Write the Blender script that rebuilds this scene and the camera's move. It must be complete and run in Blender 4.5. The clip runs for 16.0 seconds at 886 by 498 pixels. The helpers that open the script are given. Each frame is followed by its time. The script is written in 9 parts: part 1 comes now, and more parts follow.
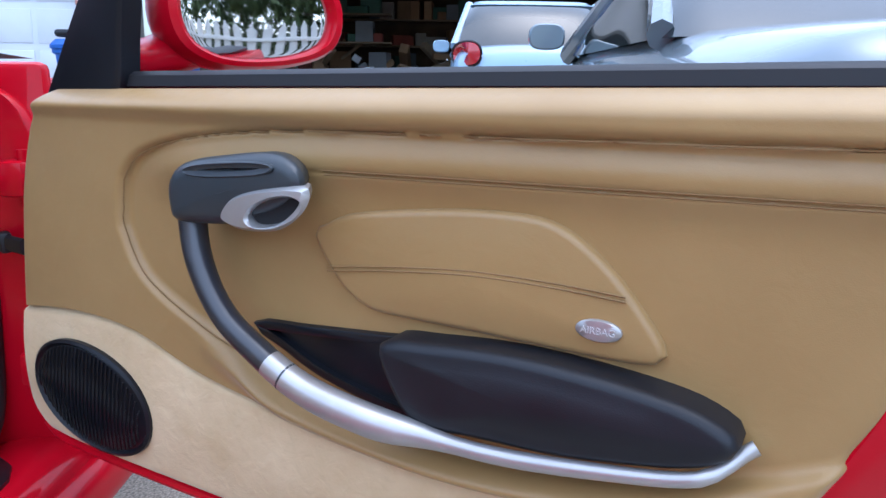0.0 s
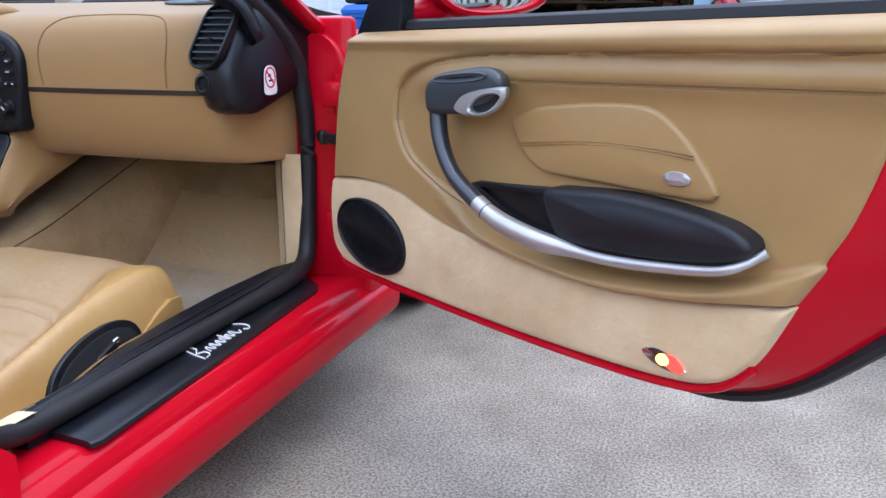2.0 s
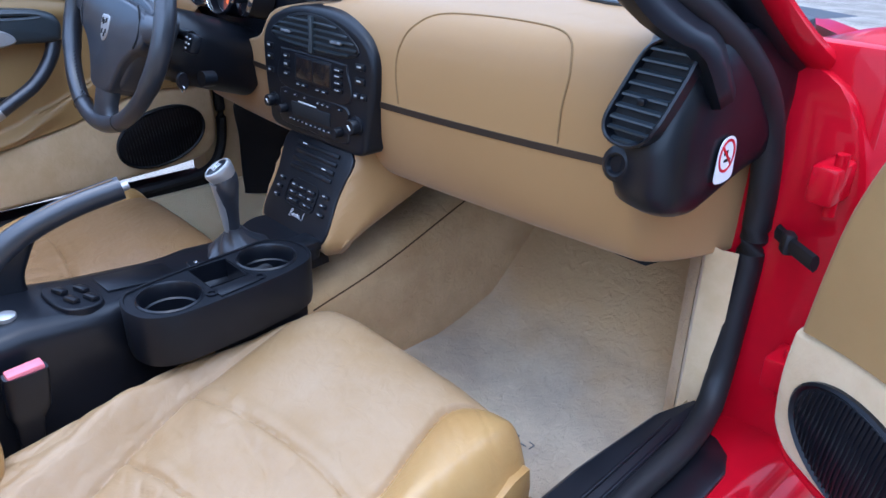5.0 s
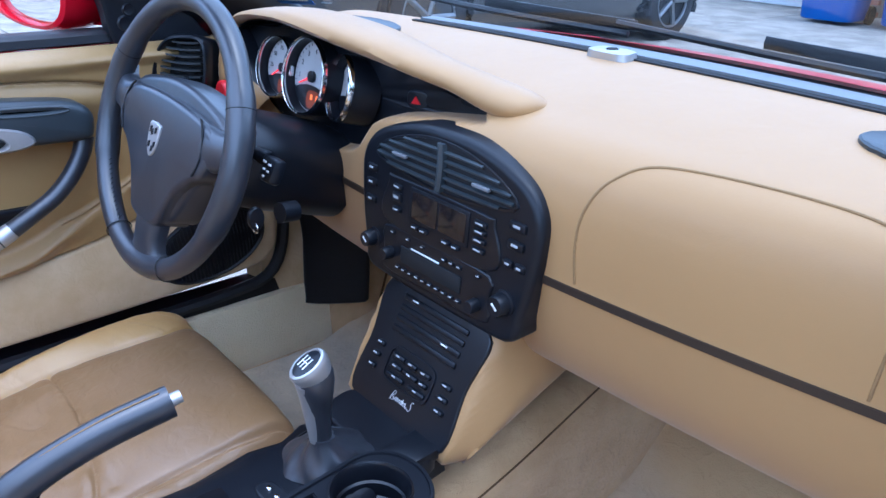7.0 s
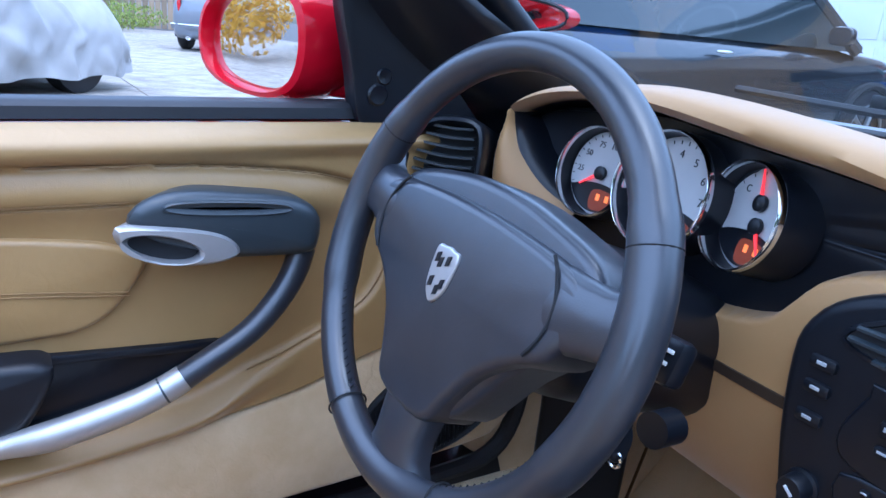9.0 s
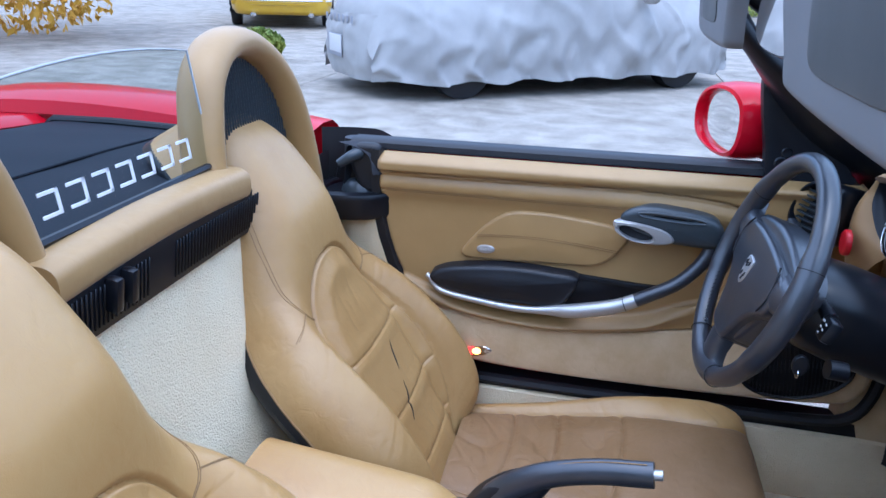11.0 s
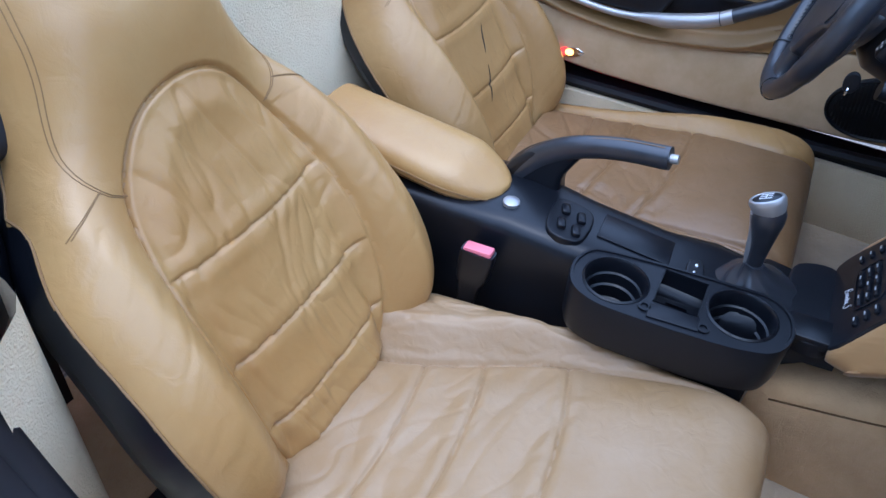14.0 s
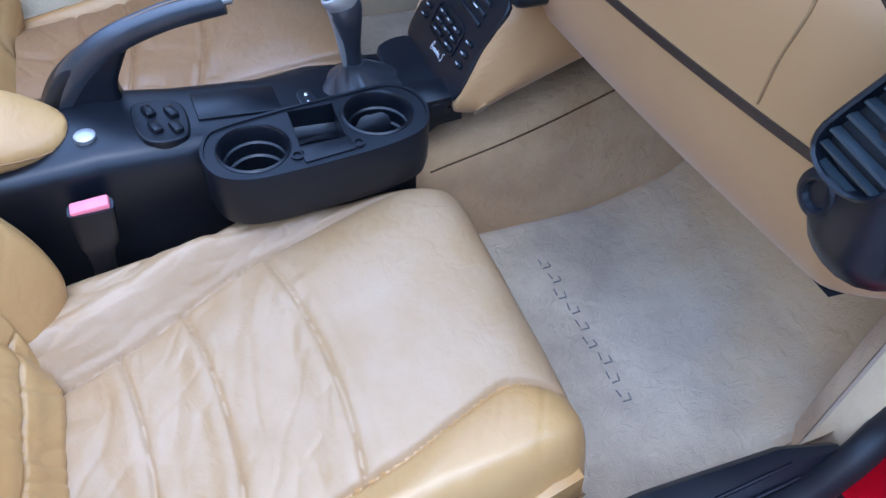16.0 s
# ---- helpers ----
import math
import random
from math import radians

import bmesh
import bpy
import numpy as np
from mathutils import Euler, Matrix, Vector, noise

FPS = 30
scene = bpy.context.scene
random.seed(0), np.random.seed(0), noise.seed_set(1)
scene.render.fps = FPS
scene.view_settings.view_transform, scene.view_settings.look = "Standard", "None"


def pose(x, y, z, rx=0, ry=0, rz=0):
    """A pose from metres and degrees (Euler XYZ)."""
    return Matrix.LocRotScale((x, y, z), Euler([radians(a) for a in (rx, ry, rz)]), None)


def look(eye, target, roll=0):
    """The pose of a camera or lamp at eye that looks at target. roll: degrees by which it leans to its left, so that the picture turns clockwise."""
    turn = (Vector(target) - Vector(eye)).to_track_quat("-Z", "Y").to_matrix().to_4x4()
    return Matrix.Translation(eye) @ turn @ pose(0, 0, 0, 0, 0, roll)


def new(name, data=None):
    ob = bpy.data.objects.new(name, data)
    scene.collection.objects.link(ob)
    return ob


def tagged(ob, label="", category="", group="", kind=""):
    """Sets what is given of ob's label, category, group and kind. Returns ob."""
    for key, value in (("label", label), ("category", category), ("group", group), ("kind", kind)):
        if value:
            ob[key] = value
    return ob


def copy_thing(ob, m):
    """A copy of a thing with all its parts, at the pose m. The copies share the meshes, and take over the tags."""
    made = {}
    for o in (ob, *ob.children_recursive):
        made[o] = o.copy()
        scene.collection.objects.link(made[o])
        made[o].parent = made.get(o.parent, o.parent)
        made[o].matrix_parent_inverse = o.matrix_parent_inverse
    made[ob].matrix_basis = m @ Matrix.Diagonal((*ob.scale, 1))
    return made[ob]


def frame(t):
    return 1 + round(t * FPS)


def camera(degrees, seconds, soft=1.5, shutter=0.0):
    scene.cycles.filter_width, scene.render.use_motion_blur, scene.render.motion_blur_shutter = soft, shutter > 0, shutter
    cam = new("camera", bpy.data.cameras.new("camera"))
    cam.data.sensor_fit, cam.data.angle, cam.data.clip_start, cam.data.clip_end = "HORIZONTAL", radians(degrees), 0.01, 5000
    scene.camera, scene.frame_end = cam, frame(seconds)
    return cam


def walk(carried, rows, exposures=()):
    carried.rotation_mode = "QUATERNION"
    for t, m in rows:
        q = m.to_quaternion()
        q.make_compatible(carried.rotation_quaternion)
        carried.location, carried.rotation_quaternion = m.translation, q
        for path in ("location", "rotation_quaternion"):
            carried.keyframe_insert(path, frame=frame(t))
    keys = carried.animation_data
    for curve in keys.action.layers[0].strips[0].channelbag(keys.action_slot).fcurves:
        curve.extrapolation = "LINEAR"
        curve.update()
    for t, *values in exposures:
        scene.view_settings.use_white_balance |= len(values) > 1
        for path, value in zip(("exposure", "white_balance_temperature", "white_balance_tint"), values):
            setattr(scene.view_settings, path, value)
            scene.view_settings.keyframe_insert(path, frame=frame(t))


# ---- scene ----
cam = camera(61.8, 16.0)
PATH = [
    (0, (1.393, -0.085, 0.84), (1.384, 1.866, 0.401), 0.9),
    (0.5, (1.437, -0.236, 0.845), (1.391, 1.729, 0.475), -0.5),
    (0.8, (1.443, -0.38, 0.826), (1.352, 1.577, 0.421), -1.0),
    (1, (1.476, -0.434, 0.812), (1.319, 1.509, 0.366), -1.0),
    (1.5, (1.554, -0.49, 0.796), (1.167, 1.41, 0.306), -0.4),
    (2, (1.554, -0.482, 0.81), (0.902, 1.329, 0.27), 0.5),
    (2.5, (1.464, -0.444, 0.813), (0.56, 1.216, 0.161), 1.1),
    (3, (1.362, -0.366, 0.849), (0.293, 1.149, 0.099), 1.4),
    (3.5, (1.306, -0.264, 0.9), (0.12, 1.115, 0.069), 1.0),
    (4, (1.255, -0.155, 0.95), (0.003, 1.144, 0.087), 0.5),
    (4.2, (1.227, -0.124, 0.968), (-0.045, 1.151, 0.097), 0.3),
    (6.3, (0.829, 0.158, 1.061), (-0.512, 1.368, 0.202), 2.2),
    (6.5, (0.787, 0.162, 1.069), (-0.561, 1.366, 0.214), 2.2),
    (7, (0.641, 0.157, 1.074), (-0.712, 1.377, 0.248), 2.5),
    (7.5, (0.51, 0.177, 1.056), (-0.818, 1.454, 0.279), 3.6),
    (8, (0.334, 0.214, 1.02), (-1.007, 1.516, 0.31), 4.0),
    (8.5, (0.18, 0.222, 0.992), (-1.222, 1.489, 0.337), 4.8),
    (9, (0.14, 0.208, 0.972), (-1.481, 1.229, 0.397), 5.2),
    (9.5, (0.232, 0.185, 0.977), (-1.605, 0.77, 0.444), 3.8),
    (10, (0.465, 0.196, 0.989), (-1.451, 0.363, 0.44), 1.8),
    (10.2, (0.573, 0.202, 1.029), (-1.347, 0.245, 0.472), 1.5),
    (12.3, (0.937, 0.382, 1.352), (-0.584, -0.487, 0.388), 1.0),
    (12.5, (0.949, 0.391, 1.35), (-0.543, -0.496, 0.356), 1.1),
    (13, (0.96, 0.415, 1.328), (-0.48, -0.455, 0.247), 1.8),
    (13.5, (0.959, 0.438, 1.255), (-0.444, -0.329, 0.054), 3.0),
    (14, (0.941, 0.453, 1.193), (-0.425, -0.156, -0.134), 4.6),
    (14.4, (0.928, 0.479, 1.153), (-0.387, -0.013, -0.272), 5.1),
    (14.5, (0.93, 0.467, 1.15), (-0.379, 0.055, -0.305), 6.3),
    (15, (0.931, 0.455, 1.121), (-0.329, 0.312, -0.426), 8.2),
    (15.5, (0.907, 0.372, 1.107), (-0.332, 0.576, -0.45), 7.8),
    (16, (0.892, 0.304, 1.108), (-0.327, 0.847, -0.382), 3.9),
]
EXPOSURES = [(0.0, 1.45, 5300, 10), (2.0, 1.5, 5600, 10), (4.0, 1.6, 5100, 10), (6.5, 1.9, 4600, 10), (8.0, 1.95, 4600, 10), (10.0, 1.75, 4600, 10), (12.4, 1.25, 5000, 10), (13.4, 1.3, 4800, 10), (14.5, 1.4, 4600, 10), (16.0, 1.8, 4400, 10)]
walk(cam, [(t, look(eye, target, roll)) for t, eye, target, roll in PATH], EXPOSURES)

# ---- light ----
world = bpy.data.worlds.new("sky")
scene.world = world
world.use_nodes = True
wn = world.node_tree.nodes
sky = wn.new("ShaderNodeTexSky")
sky.sky_type, sky.sun_disc = "NISHITA", False
SUN_EL, SUN_AZ = 80.0, 95.0
sky.sun_elevation, sky.sun_rotation = radians(SUN_EL), radians(SUN_AZ)
sky.air_density, sky.dust_density = 1.0, 2.5
wn["Background"].inputs["Strength"].default_value = 0.11
world.node_tree.links.new(sky.outputs["Color"], wn["Background"].inputs["Color"])
sun = new("sun", bpy.data.lights.new("sun", "SUN"))
sun.data.energy, sun.data.angle, sun.data.color = 1.5, radians(160), (0.98, 0.985, 1.0)
sun_way = Vector((math.sin(radians(SUN_AZ)) * math.cos(radians(SUN_EL)), math.cos(radians(SUN_AZ)) * math.cos(radians(SUN_EL)), math.sin(radians(SUN_EL))))
sun.rotation_mode = "QUATERNION"
sun.rotation_quaternion = sun_way.to_track_quat("Z", "Y")
sun.location = (0, 0, 12)


# ---- materials ----
def material(name, col, col2=None, rough=0.5, metal=0.0, big=5.0, mix=0.6, fine=0.0, bump=0.0, depth=0.001, kind="noise",
             coat=0.0, spec=0.5, sheen=0.0, vary=0.0, rvar=0.08, stretch=(1, 1, 1), wave=0.0, wave_depth=0.001):
    """A surface with stains or wear at scale `big` per metre and grain at `fine` per metre."""
    m = bpy.data.materials.new(name)
    m.use_nodes = True
    n, l = m.node_tree.nodes, m.node_tree.links
    b = n["Principled BSDF"]
    tc = n.new("ShaderNodeTexCoord")
    mp = n.new("ShaderNodeMapping")
    mp.inputs["Scale"].default_value = stretch
    l.new(tc.outputs["Object"], mp.inputs["Vector"])
    t1 = n.new("ShaderNodeTexNoise")
    t1.inputs["Scale"].default_value, t1.inputs["Detail"].default_value, t1.inputs["Roughness"].default_value = big, 6.0, 0.6
    l.new(mp.outputs["Vector"], t1.inputs["Vector"])
    ramp = n.new("ShaderNodeMapRange")
    ramp.inputs["From Min"].default_value, ramp.inputs["From Max"].default_value = 0.35, 0.68
    ramp.inputs["To Max"].default_value = mix
    l.new(t1.outputs["Fac"], ramp.inputs["Value"])
    mx = n.new("ShaderNodeMix")
    mx.data_type = "RGBA"
    mx.inputs["A"].default_value, mx.inputs["B"].default_value = (*col, 1), (*(col2 or [c * 0.8 for c in col]), 1)
    l.new(ramp.outputs["Result"], mx.inputs["Factor"])
    out = mx.outputs["Result"]
    if vary:
        info = n.new("ShaderNodeObjectInfo")
        hsv = n.new("ShaderNodeHueSaturation")
        mr = n.new("ShaderNodeMapRange")
        mr.inputs["To Min"].default_value, mr.inputs["To Max"].default_value = 1 - vary, 1 + vary
        l.new(info.outputs["Random"], mr.inputs["Value"])
        l.new(mr.outputs["Result"], hsv.inputs["Value"])
        l.new(out, hsv.inputs["Color"])
        out = hsv.outputs["Color"]
    b.inputs["Metallic"].default_value = metal
    b.inputs["Specular IOR Level"].default_value = spec
    b.inputs["Coat Weight"].default_value = coat
    b.inputs["Coat Roughness"].default_value = 0.04
    b.inputs["Sheen Weight"].default_value = sheen
    if fine:
        t2 = n.new("ShaderNodeTexVoronoi" if kind == "cells" else "ShaderNodeTexNoise")
        t2.inputs["Scale"].default_value = fine
        l.new(mp.outputs["Vector"], t2.inputs["Vector"])
        h = t2.outputs["Distance"] if kind == "cells" else t2.outputs["Fac"]
        if kind == "fleck":
            fl = n.new("ShaderNodeMix")
            fl.data_type, fl.blend_type = "RGBA", "MULTIPLY"
            fr = n.new("ShaderNodeMapRange")
            fr.inputs["From Min"].default_value, fr.inputs["From Max"].default_value = 0.35, 0.65
            fr.inputs["To Min"].default_value, fr.inputs["To Max"].default_value = 0.55, 1.35
            l.new(h, fr.inputs["Value"])
            fl.inputs["Factor"].default_value = 1.0
            l.new(out, fl.inputs["A"])
            l.new(fr.outputs["Result"], fl.inputs["B"])
            out = fl.outputs["Result"]
        bp = n.new("ShaderNodeBump")
        bp.inputs["Strength"].default_value, bp.inputs["Distance"].default_value = bump, depth
        l.new(h, bp.inputs["Height"])
        if wave:
            t3, b3 = n.new("ShaderNodeTexNoise"), n.new("ShaderNodeBump")
            t3.inputs["Scale"].default_value, t3.inputs["Detail"].default_value, t3.inputs["Distortion"].default_value = wave, 3.0, 0.8
            l.new(mp.outputs["Vector"], t3.inputs["Vector"])
            b3.inputs["Strength"].default_value, b3.inputs["Distance"].default_value = 0.6, wave_depth
            l.new(t3.outputs["Fac"], b3.inputs["Height"])
            l.new(b3.outputs["Normal"], bp.inputs["Normal"])
        l.new(bp.outputs["Normal"], b.inputs["Normal"])
    l.new(out, b.inputs["Base Color"])
    rr = n.new("ShaderNodeMapRange")
    rr.inputs["To Min"].default_value, rr.inputs["To Max"].default_value = max(0.02, rough - rvar), min(1, rough + rvar)
    l.new(t1.outputs["Fac"], rr.inputs["Value"])
    l.new(rr.outputs["Result"], b.inputs["Roughness"])
    return m


def glow(name, col, strength):
    m = bpy.data.materials.new(name)
    m.use_nodes = True
    b = m.node_tree.nodes["Principled BSDF"]
    b.inputs["Base Color"].default_value = (*col, 1)
    b.inputs["Emission Color"].default_value = (*col, 1)
    b.inputs["Emission Strength"].default_value = strength
    return m


def clear(name, col=(1, 1, 1), rough=0.0, part_clear=0.94, gloss=0.08):
    """Thin clear sheet: mostly see-through with a glossy surface."""
    m = bpy.data.materials.new(name)
    m.use_nodes = True
    n, l = m.node_tree.nodes, m.node_tree.links
    n.remove(n["Principled BSDF"])
    tr, gl, mixn, fr = n.new("ShaderNodeBsdfTransparent"), n.new("ShaderNodeBsdfGlossy"), n.new("ShaderNodeMixShader"), n.new("ShaderNodeFresnel")
    tr.inputs["Color"].default_value = (*[c * part_clear for c in col], 1)
    gl.inputs["Roughness"].default_value = rough
    fr.inputs["IOR"].default_value = 1.45
    cut = n.new("ShaderNodeMath")
    cut.operation = "MULTIPLY"
    cut.inputs[1].default_value = gloss
    l.new(fr.outputs["Fac"], cut.inputs[0])
    l.new(cut.outputs["Value"], mixn.inputs["Fac"])
    l.new(tr.outputs["BSDF"], mixn.inputs[1])
    l.new(gl.outputs["BSDF"], mixn.inputs[2])
    l.new(mixn.outputs["Shader"], n["Material Output"].inputs["Surface"])
    return m


TAN = material("tan_leather", (0.385, 0.240, 0.085), (0.322, 0.190, 0.060), rough=0.44, big=4, mix=0.9, fine=900, bump=0.10, depth=0.0006, kind="cells", spec=0.65, wave=30, wave_depth=0.0012, sheen=0.10)
SEAM = material("dark_brown_seam", (0.10, 0.056, 0.020), (0.07, 0.038, 0.013), rough=0.7, spec=0.2, big=20, mix=0.5)
TAN_BACK = material("ochre_seat_leather", (0.475, 0.294, 0.102), (0.405, 0.218, 0.059), rough=0.37, big=3.4, mix=1.0, fine=700, bump=0.12, depth=0.0008, kind="cells", spec=0.7, wave=38, wave_depth=0.0022)
TAN_SEAT = material("worn_tan_leather", (0.352, 0.222, 0.096), (0.410, 0.284, 0.156), rough=0.42, big=9, mix=0.8, fine=700, bump=0.12, depth=0.0008, kind="cells", spec=0.52, wave=42, wave_depth=0.0026)
# darker copies of the two seat leathers, for the driver seat
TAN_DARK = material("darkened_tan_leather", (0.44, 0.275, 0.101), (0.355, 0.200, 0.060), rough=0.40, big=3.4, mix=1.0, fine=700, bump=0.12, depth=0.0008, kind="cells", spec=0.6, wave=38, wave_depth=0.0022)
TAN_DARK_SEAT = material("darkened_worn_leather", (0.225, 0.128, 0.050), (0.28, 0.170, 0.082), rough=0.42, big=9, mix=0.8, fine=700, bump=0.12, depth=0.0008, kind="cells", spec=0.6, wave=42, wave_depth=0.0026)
TAN_DASH = material("tan_dash_leather", (0.39, 0.223, 0.079), (0.355, 0.197, 0.065), rough=0.5, big=3, mix=0.5, fine=900, bump=0.1, depth=0.0006, kind="cells", spec=0.55, wave=25, wave_depth=0.0008)
TAN_DASH.node_tree.nodes["Principled BSDF"].inputs["Sheen Weight"].default_value = 0.15
THREAD = material("tan_thread", (0.28, 0.165, 0.06), rough=0.7, big=300, mix=0.8)
SUEDE = material("cream_suede", (0.70, 0.53, 0.31), (0.50, 0.34, 0.16), rough=0.9, big=8, mix=0.7, fine=350, bump=0.25, depth=0.001, sheen=0.3, spec=0.2, wave=45, wave_depth=0.003)
CREAM = material("cream_carpet", (0.90, 0.77, 0.51), (0.78, 0.61, 0.35), rough=0.95, big=5, mix=0.6, fine=340, bump=0.8, depth=0.0048, sheen=0.0, spec=0.1, wave=50, wave_depth=0.003)
CARPET = material("tan_carpet", (0.68, 0.47, 0.24), (0.40, 0.24, 0.10), rough=0.95, big=5, mix=0.8, fine=700, bump=0.6, depth=0.003, sheen=0.2, spec=0.1, wave=50, wave_depth=0.006)
MAT_GREY = material("worn_mat_carpet", (0.66, 0.54, 0.37), (0.43, 0.34, 0.24), rough=0.95, big=6, mix=0.95, fine=600, bump=0.6, depth=0.003, sheen=0.2, spec=0.1, wave=50, wave_depth=0.006)


def worn_towards(m, unworn, y0, y1):
    """The pile keeps its first colour past y1, where no foot rubs it."""
    n, l = m.node_tree.nodes, m.node_tree.links
    b = n["Principled BSDF"]
    old = b.inputs["Base Color"].links[0].from_socket
    geo, sep, nz, add, mr, mx = n.new("ShaderNodeNewGeometry"), n.new("ShaderNodeSeparateXYZ"), n.new("ShaderNodeTexNoise"), n.new("ShaderNodeMath"), n.new("ShaderNodeMapRange"), n.new("ShaderNodeMix")
    nz.inputs["Scale"].default_value, nz.inputs["Detail"].default_value = 9.0, 5.0
    l.new(geo.outputs["Position"], sep.inputs["Vector"])
    l.new(geo.outputs["Position"], nz.inputs["Vector"])
    add.operation, add.inputs[1].default_value = "MULTIPLY_ADD", 0.22
    l.new(nz.outputs["Fac"], add.inputs[0])
    l.new(sep.outputs["Y"], add.inputs[2])
    mr.inputs["From Min"].default_value, mr.inputs["From Max"].default_value = y0 + 0.11, y1 + 0.11
    l.new(add.outputs["Value"], mr.inputs["Value"])
    mx.data_type = "RGBA"
    l.new(mr.outputs["Result"], mx.inputs["Factor"])
    l.new(old, mx.inputs["A"])
    mx.inputs["B"].default_value = (*unworn, 1)
    l.new(mx.outputs["Result"], b.inputs["Base Color"])


worn_towards(MAT_GREY, (0.58, 0.38, 0.18), 0.92, 1.12)
BLACK = material("black_soft_plastic", (0.006, 0.007, 0.010), (0.010, 0.011, 0.015), rough=0.38, spec=0.32, big=12, mix=0.7, fine=1200, bump=0.06, depth=0.0005, kind="cells")
SATIN = material("satin_black_plastic", (0.005, 0.006, 0.009), (0.009, 0.010, 0.014), rough=0.32, spec=0.42, big=15, mix=0.6, fine=900, bump=0.03, depth=0.0004)
SLATE = material("slate_grey_plastic", (0.030, 0.038, 0.044), (0.04, 0.048, 0.054), rough=0.36, big=12, mix=0.6, fine=1000, bump=0.05, depth=0.0005, kind="cells")
GREY = material("grey_trim_plastic", (0.15, 0.155, 0.165), (0.18, 0.185, 0.195), rough=0.5, spec=0.35, big=10, mix=0.6, fine=1000, bump=0.08, depth=0.0006, kind="cells")
RUBBER = material("black_rubber", (0.007, 0.007, 0.009), (0.014, 0.014, 0.016), rough=0.55, big=14, mix=0.6, fine=500, bump=0.06, depth=0.001)
# near-black: shade of hollows put into the colour; also small dark parts and seams
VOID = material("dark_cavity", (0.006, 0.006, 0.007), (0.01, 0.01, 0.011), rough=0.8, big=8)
LEATHER_BLACK = material("black_grained_leather", (0.020, 0.022, 0.028), (0.032, 0.034, 0.042), rough=0.31, spec=0.85, big=14, mix=0.8, fine=900, bump=0.07, depth=0.0005, kind="cells", wave=45, wave_depth=0.0003)
SILVER = material("satin_silver", (0.50, 0.49, 0.48), (0.42, 0.41, 0.40), rough=0.38, metal=0.7, big=30, mix=0.5, fine=1500, bump=0.02, depth=0.0003)
CHROME = material("chrome", (0.80, 0.80, 0.80), (0.72, 0.72, 0.73), rough=0.12, metal=1.0, big=20, mix=0.4, rvar=0.05)
RED = material("red_car_paint", (0.49, 0.001, 0.013), (0.46, 0.001, 0.011), rough=0.35, big=3, mix=0.5, spec=0.05, coat=0.36, fine=900, bump=0.008, depth=0.0003)
RED_PLASTIC = material("red_plastic", (0.60, 0.012, 0.02), rough=0.3, big=30)
WHITE = material("white_print", (0.80, 0.80, 0.80), (0.72, 0.72, 0.72), rough=0.5, big=60, mix=0.5)
DIAL = material("silver_grey_dial_face", (0.55, 0.535, 0.52), (0.50, 0.485, 0.47), rough=0.5, big=30, mix=0.5)
AMBER = glow("amber_display", (0.12, 0.020, 0.006), 0.30)
AMBER_MARK = glow("orange_display_figures", (0.62, 0.10, 0.015), 0.7)
RED_GLOW = glow("red_needle", (0.9, 0.03, 0.03), 0.4)
LAMP_HOT = glow("warm_lamp_lens", (1.0, 0.33, 0.05), 3.2)
LAMP_RED = glow("red_lamp_lens", (0.85, 0.03, 0.02), 1.2)
PAD_BLACK = material("matt_black_padding", (0.008, 0.009, 0.012), (0.012, 0.013, 0.017), rough=0.42, spec=0.4, big=14, mix=0.8, fine=800, bump=0.12, depth=0.0006, kind="cells")
MARK = material("grey_print_mark", (0.42, 0.43, 0.44), (0.36, 0.37, 0.38), rough=0.5, big=60, mix=0.5)
PINK = material("pink_red_button", (0.80, 0.22, 0.26), (0.75, 0.18, 0.22), rough=0.4, big=40, mix=0.5)
BLUE = material("blue_plastic", (0.012, 0.10, 0.42), (0.010, 0.08, 0.34), rough=0.5, big=4, mix=0.6)
GLASS = clear("clear_glass", (0.93, 0.97, 0.97), part_clear=0.86)
TINT = clear("tinted_glass", (0.80, 0.86, 0.86), part_clear=0.85, gloss=0.05)
MIRROR = material("mirror_silver", (0.85, 0.85, 0.85), (0.83, 0.83, 0.83), rough=0.02, metal=1.0, rvar=0.01, big=2)
CONCRETE = material("concrete", (0.365, 0.328, 0.273), (0.215, 0.190, 0.154), rough=0.9, big=3.0, mix=1.0, fine=180, bump=0.5, depth=0.004, kind="fleck", spec=0.2, vary=0.04)
JOINT = material("joint_dirt", (0.10, 0.09, 0.08), (0.07, 0.065, 0.06), rough=0.95, big=6, mix=0.8, fine=90, bump=0.4, depth=0.004)

# ---- building helpers ----
ORIGIN = {}


def thing(name, label, category, at=(0, 0, 0), group="", kind=""):
    ob = new(name)
    ob.location = at
    ob.empty_display_size = 0.05
    ORIGIN[ob] = Vector(at)
    return tagged(ob, label, category, group, kind)


def to_mesh(name, geo, mat, org=Vector((0, 0, 0)), smooth=True, sharp=38):
    v, f = geo
    me = bpy.data.meshes.new(name)
    v = np.asarray([tuple(p) for p in v], dtype=float) - np.asarray(org)
    me.from_pydata(v.tolist(), [], f)
    bm = bmesh.new()
    bm.from_mesh(me)
    bmesh.ops.remove_doubles(bm, verts=bm.verts, dist=1e-5)
    bmesh.ops.recalc_face_normals(bm, faces=bm.faces)
    bm.to_mesh(me)
    bm.free()
    me.materials.append(mat)
    if smooth:
        me.shade_smooth()
        me.set_sharp_from_angle(angle=radians(sharp))
    return me


